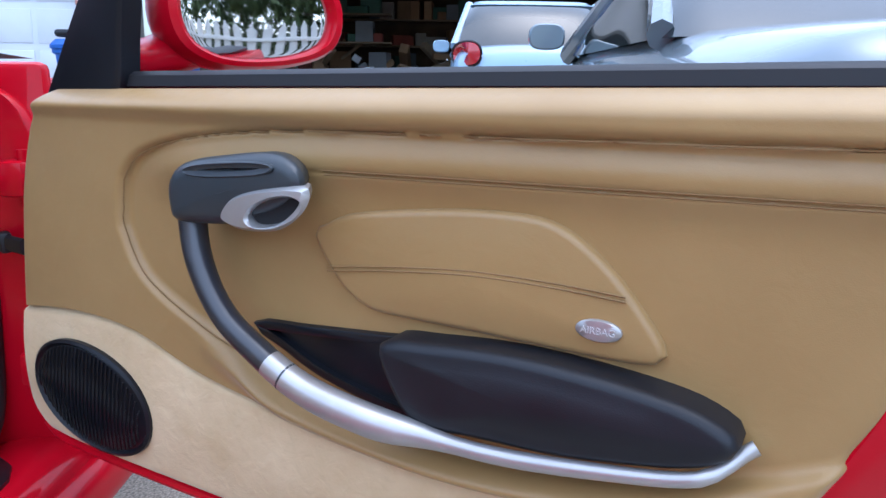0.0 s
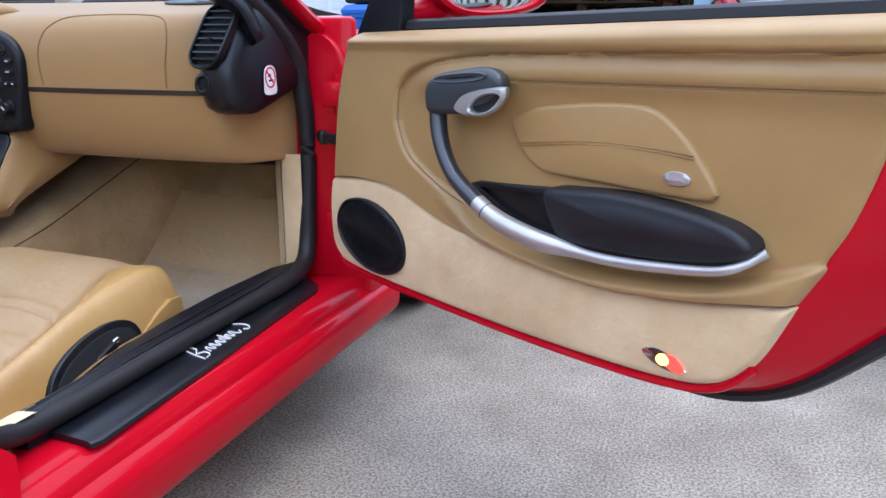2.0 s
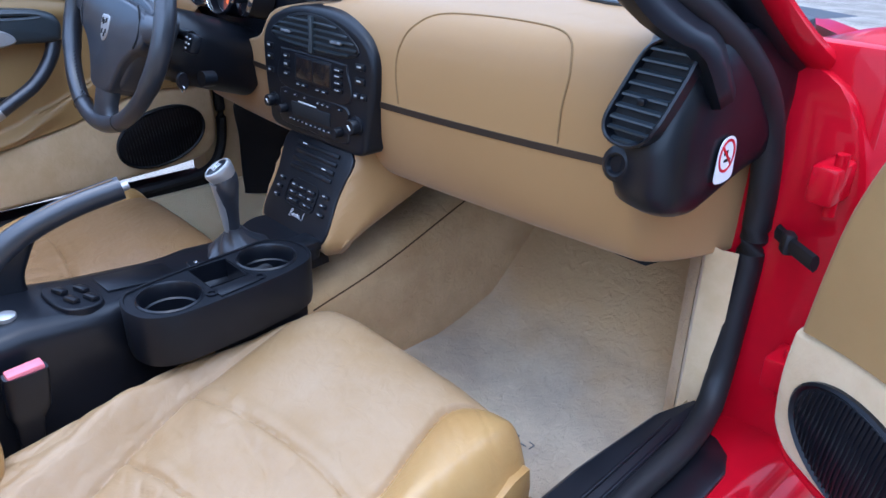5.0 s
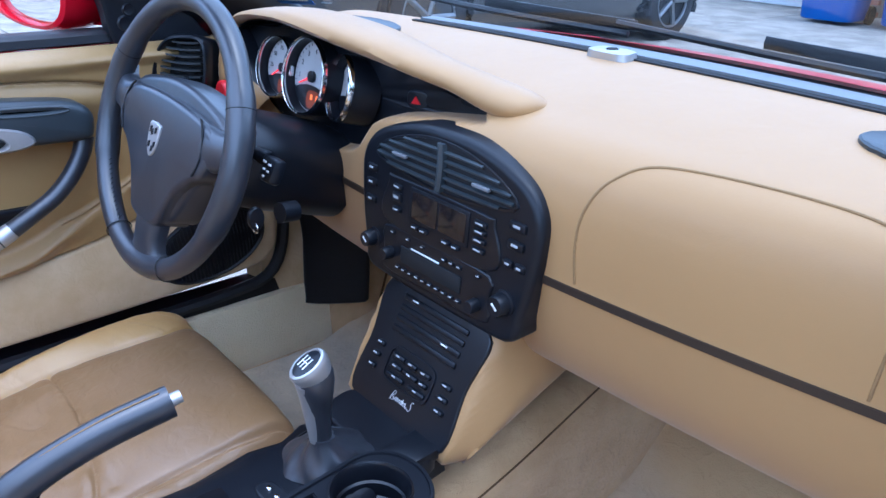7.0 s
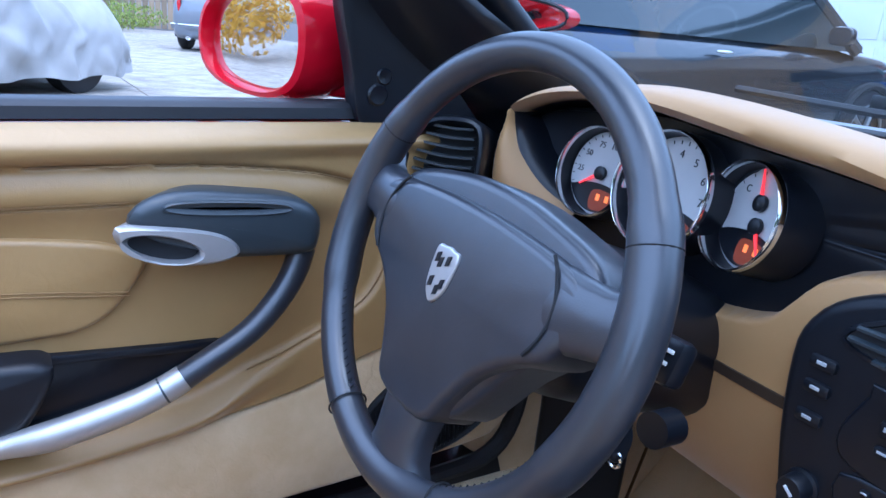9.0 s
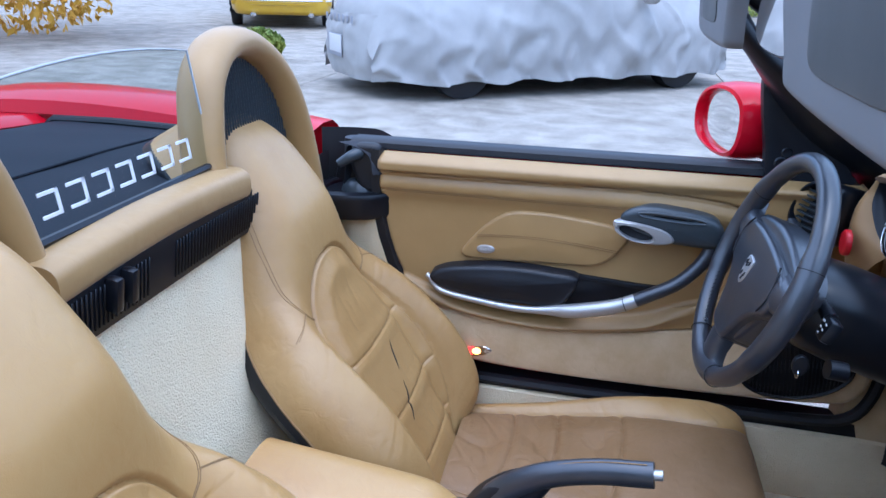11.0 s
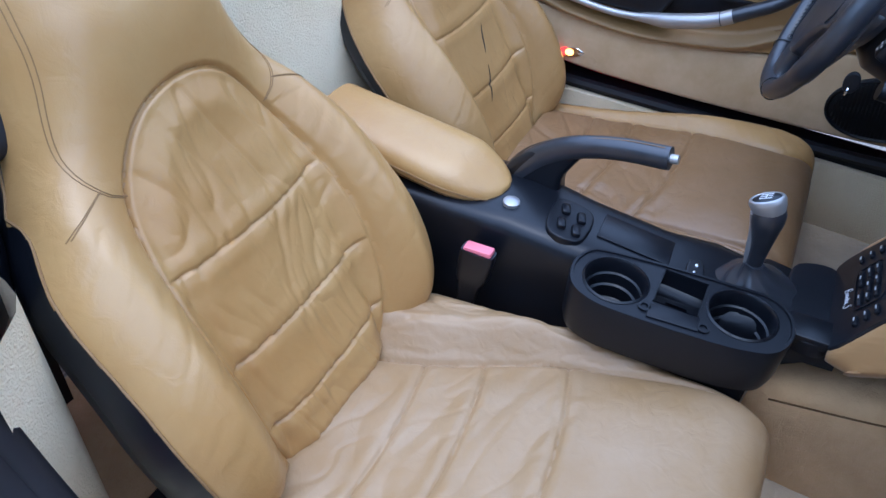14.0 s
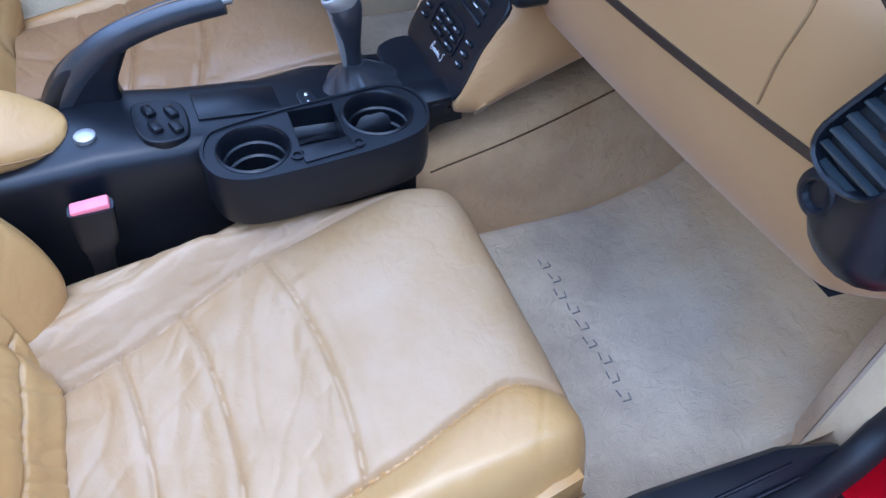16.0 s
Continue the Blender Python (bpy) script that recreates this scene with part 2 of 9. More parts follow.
def part(name, geo, mat, parent, label="", smooth=True, sharp=38):
    """Links a geometry, in world metres, as one mesh under a thing or a part."""
    org = ORIGIN[parent]
    ob = new(name, to_mesh(name, geo, mat, org, smooth, sharp))
    ob.parent = parent
    ORIGIN[ob] = org
    return tagged(ob, label) if label else ob


def single(name, geo, mat, label, category, at=(0, 0, 0), group="", kind="", smooth=True, sharp=38):
    """A thing that is one mesh."""
    ob = new(name, to_mesh(name, geo, mat, Vector(at), smooth, sharp))
    ob.location = at
    ORIGIN[ob] = Vector(at)
    return tagged(ob, label, category, group, kind)


def spline(pts, n, closed=False):
    """n points evenly along a smooth curve through pts."""
    p = np.asarray([tuple(q) for q in pts], dtype=float)
    k = len(p)
    out = []
    for i in range(k if closed else k - 1):
        p0 = p[(i - 1) % k] if closed or i > 0 else 2 * p[0] - p[1]
        p1, p2 = p[i], p[(i + 1) % k]
        p3 = p[(i + 2) % k] if closed or i + 2 < k else 2 * p[-1] - p[-2]
        for t in np.arange(0, 1, 1 / 16):
            out.append(0.5 * (2 * p1 + (p2 - p0) * t + (2 * p0 - 5 * p1 + 4 * p2 - p3) * t * t + (3 * p1 - p0 - 3 * p2 + p3) * t ** 3))
    out.append(p[0] if closed else p[-1])
    out = np.array(out)
    d = np.concatenate([[0], np.cumsum(np.linalg.norm(np.diff(out, axis=0), axis=1))])
    s = np.linspace(0, d[-1], n + 1)[:-1] if closed else np.linspace(0, d[-1], n)
    return np.stack([np.interp(s, d, out[:, c]) for c in range(p.shape[1])], axis=1)


def graph(pts, n=200):
    """A smooth function through points of rising first number."""
    c = spline(pts, n)
    return lambda x: np.interp(x, c[:, 0], c[:, 1])


def smooth01(x):
    x = np.clip(x, 0, 1)
    return x * x * (3 - 2 * x)


def loft(rings, closed=True, caps=True):
    rings = [np.asarray(r, dtype=float) for r in rings]
    m = len(rings[0])
    v = [tuple(p) for r in rings for p in r]
    f = []
    for i in range(len(rings) - 1):
        for j in range(m if closed else m - 1):
            k = (j + 1) % m
            f.append((i * m + j, i * m + k, (i + 1) * m + k, (i + 1) * m + j))
    if caps and closed:
        f.append(tuple(range(m - 1, -1, -1)))
        f.append(tuple(range((len(rings) - 1) * m, len(rings) * m)))
    return v, f


def sheet(fn, us, vs):
    """A grid surface: fn(u, v) gives a place."""
    v = [fn(a, b) for b in vs for a in us]
    w = len(us)
    f = [(j * w + i, j * w + i + 1, (j + 1) * w + i + 1, (j + 1) * w + i) for j in range(len(vs) - 1) for i in range(w - 1)]
    return v, f


def tube(pts, r, seg=10, closed=False, flat=1.0, up=(0, 0, 1)):
    """A round or flattened bar along a line; r may be one number or one per point."""
    p = [Vector(q) for q in pts]
    n = len(p)
    rs = [r] * n if isinstance(r, (int, float)) else list(r)
    rings = []
    for i in range(n):
        a = p[(i - 1) % n] if closed or i else p[0]
        b = p[(i + 1) % n] if closed or i + 1 < n else p[-1]
        t = (b - a).normalized()
        s = t.cross(Vector(up))
        if s.length < 1e-3:
            s = t.cross(Vector((1, 0, 0)))
        s.normalize()
        w = s.cross(t)
        rings.append([p[i] + s * (rs[i] * math.cos(q)) + w * (rs[i] * flat * math.sin(q)) for q in np.linspace(0, 2 * math.pi, seg, endpoint=False)])
    if closed:
        rings.append(rings[0])
    return loft(rings, caps=not closed)


def join(*geos):
    v, f = [], []
    for gv, gf in geos:
        k = len(v)
        v += [tuple(p) for p in gv]
        f += [tuple(i + k for i in q) for q in gf]
    return v, f


def moved(geo, m):
    return [tuple(m @ Vector(p)) for p in geo[0]], geo[1]


def rbox(sx, sy, sz, r=0.004, at=(0, 0, 0), turn=(0, 0, 0), seg=2):
    """A box with rounded edges, centred at a place."""
    bm = bmesh.new()
    bmesh.ops.create_cube(bm, size=1)
    bmesh.ops.scale(bm, vec=(sx, sy, sz), verts=bm.verts)
    r = min(r, 0.49 * min(sx, sy, sz))
    bmesh.ops.bevel(bm, geom=list(bm.edges), offset=r, segments=seg, profile=0.5, affect="EDGES")
    bm.verts.index_update()
    m = pose(*at, *turn)
    g = [tuple(m @ v.co) for v in bm.verts], [tuple(v.index for v in f.verts) for f in bm.faces]
    bm.free()
    return g


def dome(outline, steps, place, centre=None):
    """A slab over a closed outline (a, b): steps of (share of the outline kept, height); place(a, b, h) gives the point."""
    o = np.asarray(outline, dtype=float)
    c = o.mean(axis=0) if centre is None else np.asarray(centre)
    size = np.abs(o - c).max()
    rings = []
    for s, h in steps:
        q = c + (o - c) * s
        rings.append([place(a, b, h) for a, b in q])
    return loft(rings)


def inset(outline, d):
    """The outline moved inwards by d."""
    o = np.asarray(outline, dtype=float)
    t = np.roll(o, -1, axis=0) - np.roll(o, 1, axis=0)
    t /= np.linalg.norm(t, axis=1)[:, None] + 1e-9
    area = 0.5 * np.sum(o[:, 0] * np.roll(o[:, 1], -1) - np.roll(o[:, 0], -1) * o[:, 1])
    nrm = np.stack([-t[:, 1], t[:, 0]], axis=1) * (1 if area > 0 else -1)
    return o + nrm * d


def pad(outline, h0, h1, r, place, crown=0.0):
    """A cushion-like slab with a rounded rim of radius r over an outline."""
    rings = [[place(a, b, h0) for a, b in outline]]
    for q in (0, 0.3, 0.6, 0.85, 1.0):
        o = inset(outline, r * (1 - math.cos(q * math.pi / 2)))
        rings.append([place(a, b, h1 - r + r * math.sin(q * math.pi / 2)) for a, b in o])
    o = np.asarray(inset(outline, r))
    c = o.mean(axis=0)
    for s in (0.75, 0.45, 0.15):
        rings.append([place(*(c + (p - c) * s), h1 + crown * (1 - s * s)) for p in o])
    return loft(rings)


def ellipse(a, b, ra, rb, n=32, power=2.0, tilt=0.0):
    q = np.linspace(0, 2 * math.pi, n, endpoint=False)
    c, s = np.cos(q), np.sin(q)
    x, y = ra * np.sign(c) * np.abs(c) ** (2 / power), rb * np.sign(s) * np.abs(s) ** (2 / power)
    k, w = math.cos(tilt), math.sin(tilt)
    return np.stack([a + x * k - y * w, b + x * w + y * k], axis=1)


def edge_distance(pts, poly):
    """Distance of points from a closed outline, above nought inside."""
    p, a = np.asarray(pts, dtype=float), np.asarray(poly, dtype=float)
    b = np.roll(a, -1, axis=0)
    best = np.full(len(p), 1e9)
    odd = np.zeros(len(p), dtype=bool)
    for i in range(len(a)):
        e = b[i] - a[i]
        w = p - a[i]
        t = np.clip((w @ e) / (e @ e + 1e-12), 0, 1)
        best = np.minimum(best, np.linalg.norm(w - t[:, None] * e, axis=1))
        cross = ((a[i, 1] > p[:, 1]) != (b[i, 1] > p[:, 1]))
        xs = a[i, 0] + (p[:, 1] - a[i, 1]) * e[0] / (e[1] if abs(e[1]) > 1e-12 else 1e-12)
        odd ^= cross & (p[:, 0] < xs)
    return np.where(odd, best, -best)


def words(name, text, mat, parent, size, m, depth=0.0004):
    """Lettering as a mesh at a pose."""
    cu = bpy.data.curves.new(name, "FONT")
    cu.body, cu.size, cu.extrude, cu.align_x, cu.align_y, cu.resolution_u = text, size, depth, "CENTER", "CENTER", 3
    tmp = new(name + "_text", cu)
    me = bpy.data.meshes.new_from_object(tmp.evaluated_get(bpy.context.evaluated_depsgraph_get()))
    bpy.data.objects.remove(tmp)
    me.transform(m)
    me.transform(Matrix.Translation(-ORIGIN[parent]))
    me.materials.clear()
    me.materials.append(mat)
    ob = new(name, me)
    ob.parent = parent
    ORIGIN[ob] = ORIGIN[parent]
    return ob

# ---- ground ----
single("ground", sheet(lambda a, b: (a, b, -0.03), np.linspace(-400, 400, 9), np.linspace(-400, 400, 9)), JOINT, "dark soil and joint dirt under the driveway", "ground", kind="structure")
drive = thing("driveway", "grey speckled concrete driveway slabs with joints", "pavement", kind="structure")
SLAB = 4.6
slab_mesh = to_mesh("slab", rbox(SLAB - 0.012, SLAB - 0.012, 0.1, 0.006, seg=1), CONCRETE, smooth=False)
for i in range(-6, 6):
    for j in range(-4, 6):
        s = new("slab", slab_mesh)
        s.parent = drive
        s.location = (0.5 + SLAB * (i + 0.5), 1.65 + SLAB * (j - 0.5), -0.05)

# ---- body of the red roadster ----
body = thing("roadster_body", "glossy red two-seat roadster body with open top", "car")


def across(y, pts):
    return [(x, y, z) for x, z in pts]


# rocker below each door opening
for sx in (1, -1):
    sec = spline([(0.70, 0.275), (0.752, 0.283), (0.80, 0.283), (0.822, 0.272), (0.832, 0.262), (0.836, 0.250), (0.852, 0.243), (0.862, 0.225), (0.862, 0.185), (0.845, 0.160), (0.80, 0.150), (0.70, 0.150)], 36)
    ys = np.linspace(-0.45, 1.12, 30)
    part("rocker_panel", loft([[(sx * (x + (0.040 * float(smooth01((0.20 - y) / 0.42)) * float(smooth01((x - 0.78) / 0.07)))), y, z) for x, z in sec] for y in ys]), RED, body)

# hinge pillar, front fender and bonnet
for sx in (1, -1):
    prof = graph([(0.14, 0.862), (0.25, 0.868), (0.40, 0.862), (0.60, 0.845), (0.75, 0.81), (0.83, 0.76)])
    ring = [(0.66, 0.20), (0.80, 0.20), (0.85, 0.26), (0.845, 0.45), (0.835, 0.62), (0.81, 0.74), (0.77, 0.81), (0.70, 0.835), (0.66, 0.83)]
    c = spline(ring, 40)
    rings = []
    for y, k, dz in ((0.985, 0.93, 0.0), (0.99, 0.985, 0.0), (1.0, 1.0, 0.0), (1.15, 1.01, 0.005), (1.35, 1.02, 0.0), (1.6, 1.02, -0.02), (1.9, 1.0, -0.06), (2.2, 0.93, -0.14), (2.42, 0.80, -0.26)):
        rings.append([(sx * (0.66 + (x - 0.66) * k), y, 0.2 + (z - 0.2) * (1 + dz / 0.63) if y < 1.3 or z > 0.62 else 0.62 + (z - 0.62) * 0.3 + 0.1 + dz) for x, z in c])
    part("front_fender", loft(rings), RED, body)
    part("door_jamb", rbox(0.11, 0.03, 0.60, 0.012, (sx * 0.757, 1.012, 0.56)), RED, body)
    part("hinge", join(rbox(0.035, 0.06, 0.05, 0.006, (sx * 0.79, 0.955, 0.70)), tube([(sx * 0.80, 0.945, 0.66), (sx * 0.80, 0.945, 0.74)], 0.008)), RED, body)
    part("hinge", join(rbox(0.035, 0.06, 0.05, 0.006, (sx * 0.79, 0.955, 0.42)), tube([(sx * 0.80, 0.945, 0.38), (sx * 0.80, 0.945, 0.46)], 0.008)), RED, body)
part("bonnet", loft([[(x, y, z0 - 0.06 * (x / 0.7) ** 4 + 0.01 * math.cos(3 * x)) for x in np.linspace(-0.67, 0.67, 25)] for y, z0 in ((1.28, 0.872), (1.5, 0.84), (1.8, 0.775), (2.1, 0.69), (2.35, 0.58), (2.45, 0.45))], closed=False), RED, body)

# rear quarters with the door shut face, and the lip of the side intake
for sx in (1, -1):
    inner = spline([(0.105, 0.315), (0.038, 0.39), (-0.025, 0.475), (-0.078, 0.598), (-0.104, 0.69), (-0.120, 0.80), (-0.126, 0.86)], 24)
    outer = spline([(0.05, 0.262), (-0.06, 0.31), (-0.18, 0.42), (-0.27, 0.54), (-0.315, 0.65), (-0.32, 0.77), (-0.30, 0.84)], 24)
    r0 = [(sx * 0.762, y, z) for y, z in inner]
    r0b = [(sx * 0.788, y - 0.005, z) for y, z in inner]
    mid = [(sx * 0.81, y0 * 0.62 + y1 * 0.38, z0 * 0.62 + z1 * 0.38) for (y0, z0), (y1, z1) in zip(inner, outer)]
    mid2 = [(sx * 0.832, y0 * 0.25 + y1 * 0.75, z0 * 0.25 + z1 * 0.75 + 0.004) for (y0, z0), (y1, z1) in zip(inner, outer)]
    r1 = [(sx * 0.862, y, z) for y, z in outer]
    r2 = [(sx * 0.878, y - 0.012, z - 0.003) for y, z in outer]
    back = [[(sx * (0.895 + 0.02 * math.sin(3.1 * k)), y + (-1.75 - y) * k, z + 0.02 * math.sin(3.14 * k) - (0.05 * k if z > 0.6 else 0)) for y, z in outer] for k in (0.12, 0.3, 0.5, 0.75, 1)]
    part("quarter_panel", loft(([r0, r0b, mid, mid2] if sx > 0 else []) + [r1, r2, *back], closed=False), RED, body)
    lipc = spline([(-0.285, 0.66), (-0.235, 0.625), (-0.192, 0.589), (-0.169, 0.559), (-0.148, 0.526), (-0.128, 0.483), (-0.11, 0.42), (-0.10, 0.34)], 30)
    part("intake_lip", tube([(sx * (0.880 - 0.012 * k / 29), y - 0.05, z) for k, (y, z) in enumerate(lipc)], [0.006 + 0.010 * math.sin(math.pi * k / 29) for k in range(30)], 10, flat=1.0), RED, body) if sx > 0 else None
    # shoulder over the rear wheel and the strip beside the soft top
    top = []
    for k in np.linspace(0, 1, 14):
        y = -0.38 - 1.37 * k
        crown = 0.868 + 0.045 * math.sin(math.pi * min(1, k * 1.15)) - 0.10 * max(0, k - 0.6)
        top.append([(sx * x, y, crown + dz) for x, dz in ((0.896, -0.06), (0.88, -0.022), (0.84, -0.003), (0.78, 0.0), (0.71, -0.008), (0.672, -0.020), (0.660, -0.05))])
    part("rear_shoulder", loft(top, closed=False), RED, body)
part("rear_deck", loft([[(x, y, z - 0.03 * (x / 0.65) ** 2) for x in np.linspace(-0.66, 0.66, 21)] for y, z in ((-1.02, 0.875), (-1.05, 0.892), (-1.3, 0.88), (-1.55, 0.85), (-1.75, 0.80), (-1.80, 0.66))], closed=False), RED, body)
st = [(0.806, -0.135, 0.570), (0.822, -0.115, 0.568), (0.831, -0.107, 0.570), (0.834, -0.105, 0.577), (0.831, -0.107, 0.585), (0.822, -0.115, 0.587), (0.806, -0.135, 0.586)]
part("check_strap", join(tube([(0.735, 0.975, 0.606), (0.775, 0.935, 0.608), (0.812, 0.905, 0.610)], 0.006, 8, flat=2.0), rbox(0.016, 0.022, 0.03, 0.004, (0.760, 0.948, 0.607), (0, 0, 40))), RUBBER, body, "black door check strap")
part("striker", join(tube(spline(st, 30), 0.0034), rbox(0.014, 0.010, 0.034, 0.003, (0.808, -0.134, 0.578), (0, 0, 20))), CHROME, body, "chrome wire door striker")

# sill trims
for sx in (1, -1):
    q = []
    for y, xi, xo in ((0.185, 0.752, 0.818), (0.20, 0.748, 0.824), (0.5, 0.738, 0.808), (0.85, 0.722, 0.786), (0.885, 0.712, 0.770), (0.905, 0.70, 0.745)):
        q.append([(sx * xi, y, 0.285), (sx * xi, y, 0.2935), (sx * (xi + 0.004), y, 0.296), (sx * (xo - 0.004), y, 0.293), (sx * xo, y, 0.290), (sx * xo, y, 0.283)])
    plate = part("sill_plate", loft(q), SATIN, body, "black plastic sill plate with white script strokes")
    capr = []
    for y, xi, xo, h in ((0.155, 0.712, 0.742, 0.312), (0.17, 0.708, 0.744, 0.320), (0.30, 0.700, 0.742, 0.322), (0.36, 0.684, 0.740, 0.323), (0.5, 0.664, 0.736, 0.324), (0.67, 0.658, 0.730, 0.325), (0.85, 0.665, 0.722, 0.325), (0.92, 0.682, 0.71, 0.322)):
        capr.append([(sx * (xi - 0.008), y, 0.24), (sx * xi, y, h - 0.006), (sx * (xi + 0.008), y, h + 0.003), (sx * (xi + xo) / 2, y, h + 0.004), (sx * (xo - 0.01), y, h - 0.004), (sx * xo, y, h - 0.016), (sx * xo, y, 0.28)])
    part("sill_cap", loft(capr), BLACK, body)
    for dx_, hz in ((0.014, 0.0025), (0.030, 0.0025)):
        part("sill_ridge", tube([(sx * (xo - dx_), y, h + hz - 0.004 * (dx_ < 0.02)) for y, xi, xo, h in ((0.20, 0.708, 0.744, 0.320), (0.36, 0.684, 0.740, 0.323), (0.5, 0.664, 0.736, 0.324), (0.67, 0.658, 0.730, 0.325), (0.85, 0.665, 0.722, 0.325))], 0.0028, 8), SATIN, body)
    part("door_seal", tube(spline([(sx * 0.655, 0.70, 0.95), (sx * 0.685, 0.85, 0.865), (sx * 0.697, 0.945, 0.775), (sx * 0.702, 0.975, 0.66), (sx * 0.702, 0.980, 0.55), (sx * 0.702, 0.970, 0.42), (sx * 0.705, 0.955, 0.352), (sx * 0.715, 0.91, 0.318), (sx * 0.728, 0.80, 0.31), (sx * 0.735, 0.5, 0.31), (sx * 0.742, 0.22, 0.31), (sx * 0.748, 0.105, 0.325), (sx * 0.752, 0.04, 0.385), (sx * 0.753, -0.025, 0.475), (sx * 0.754, -0.077, 0.60), (sx * 0.755, -0.102, 0.69), (sx * 0.755, -0.12, 0.80), (sx * 0.753, -0.128, 0.85)], 110), [0.020 - 0.004 * float(smooth01((i - 44) / 12)) for i in range(110)], 11), RUBBER, body, "black rubber door opening seal")

# tub: floor, tunnel, side walls, footwell, bulkhead
part("floor_pan", rbox(1.36, 1.75, 0.02, 0.003, (0, 0.45, 0.150)), CARPET, body, "tan carpeted floor")
for sx in (1, -1):
    part("side_carpet", loft([[(sx * 0.650, y, 0.19), (sx * 0.664, y, 0.25), (sx * 0.684, y, 0.30), (sx * 0.712, y, 0.326), (sx * 0.748, y, 0.332)] for y in np.linspace(-0.14, 0.17, 8)], closed=False), CREAM, body, "cream carpet along the sill")
    part("rail_cover", loft([[(sx * 0.560, y, 0.166), (sx * 0.610, y, 0.170), (sx * 0.650, y, 0.192)] for y in np.linspace(-0.14, 0.17, 6)], closed=False), SATIN, body)
    part("sill_filler", loft([[(sx * x, y, z) for x, z in ((0.662, 0.285), (0.652, 0.315), (0.654, 0.345), (0.70, 0.35))] for y in np.linspace(-0.10, 0.86, 8)], closed=False), BLACK, body, "black trim under the closed door") if sx < 0 else None
    part("inner_sill", loft([[(sx * x, y, z) for x, z in (((0.668, 0.30), (0.655, 0.24), (0.652, 0.16)) if sx > 0 else ((0.660, 0.318), (0.640, 0.312), (0.636, 0.24), (0.632, 0.16)))] for y in np.linspace(-0.05 if sx < 0 else 0.14, 0.97, 8)], closed=False), CREAM, body, "cream carpet inside the sill")
    part("kick_panel", loft([[(sx * x, y, z) for x, y in ((0.697, 0.955), (0.675, 0.948), (0.650, 0.953), (0.640, 0.965))] for z in np.linspace(0.155, 0.565, 6)], closed=False), SUEDE, body, "cream suede kick panel edge")
    part("kick_carpet", loft([[(sx * x, y, z) for x, y in ((0.6405, 0.962), (0.612, 0.985), (0.596, 1.02), (0.590, 1.10), (0.585, 1.40))] for z in np.linspace(0.155, 0.565, 6)], closed=False), CARPET, body, "tan carpet on the kick panel")
    part("kick_piping", tube([(sx * 0.588, 1.06 + 0.30 * max(0, z - 0.20), z) for z in np.linspace(0.18, 0.58, 14)], 0.0028, 6), SEAM, body, "dark piping along the footwell carpet")
part("footwell_front", loft([[(x, 1.02 + 0.34 * k, 0.158 + 0.40 * k ** 1.4) for x in np.linspace(-0.63, 0.63, 20)] for k in np.linspace(0, 1, 12)], closed=False), CARPET, body, "tan carpet toe board")
part("tunnel", loft([[(x, y, 0.155 + (z - 0.155) * (1 + 1.0 * float(smooth01((y - 0.62) / 0.6)))) for x, z in spline([(-0.112 - w, 0.155), (-0.108 - w, 0.25), (-0.098 - w, 0.325), (-0.06, 0.35), (0.06, 0.35), (0.098 + w, 0.325), (0.108 + w, 0.25), (0.112 + w, 0.155)], 30)] for y, w in ((-0.30, 0.0), (0.2, 0.0), (0.6, 0.0), (0.9, 0.008), (1.15, 0.03), (1.35, 0.06))], closed=False), CARPET, body, "tan carpeted centre tunnel")
for sx in (1, -1):
    part("tunnel_seam", tube(spline([(sx * 0.116, 0.62, 0.345), (sx * 0.118, 0.78, 0.385), (sx * 0.124, 0.95, 0.45), (sx * 0.136, 1.12, 0.52)], 24), 0.0016, 6), SEAM, body, "dark seam along the tunnel carpet")
part("bulkhead", loft([[(x, y, z) for x in np.linspace(-0.57, 0.57, 30)] for y, z in ((-0.02, 0.155), (-0.10, 0.20), (-0.20, 0.32), (-0.26, 0.50), (-0.30, 0.70), (-0.315, 0.79), (-0.35, 0.80))], closed=False), CREAM, body, "cream carpeted rear bulkhead")
for sx in (1, -1):
    part("side_bin", loft([[(sx * x, y, z) for x, y in spline([(0.750, -0.055), (0.705, -0.078), (0.668, -0.11), (0.652, -0.2), (0.648, -0.33)], 14)] for z in (0.20, 0.45, 0.668)], closed=False), CREAM, body, "cream carpeted side panel")
    # near-black sheet closes the corner and stands for its shade
    part("corner_fill", loft([[(sx * x, y, z) for x, y in ((0.54, -0.345), (0.65, -0.350), (0.76, -0.345))] for z in (0.2, 0.5, 0.82)], closed=False), VOID, body, "near-black sheet standing for the shade behind the belts")

part("hinge_trim", loft([[(x, y, z) for x, y in ((-0.700, 0.80), (-0.660, 0.815), (-0.652, 0.85), (-0.648, 0.92), (-0.640, 0.99), (-0.61, 1.06))] for z in np.linspace(0.16, 0.80, 8)], closed=False), SUEDE, body, "cream suede trim between door and footwell")
part("inner_seal", tube(spline([(-0.650, 0.835, 0.80), (-0.645, 0.852, 0.66), (-0.643, 0.862, 0.52), (-0.643, 0.855, 0.42), (-0.645, 0.82, 0.362), (-0.648, 0.74, 0.345), (-0.650, 0.55, 0.338), (-0.652, 0.2, 0.332), (-0.655, -0.08, 0.332)], 70), 0.013, 8), RUBBER, body, "black rubber seal inside the closed door")

post_edge = graph([(0.30, 0.925), (0.48, 0.925), (0.516, 0.941), (0.579, 0.974), (0.629, 0.996), (0.72, 1.018), (0.80, 1.023), (0.87, 1.022)])


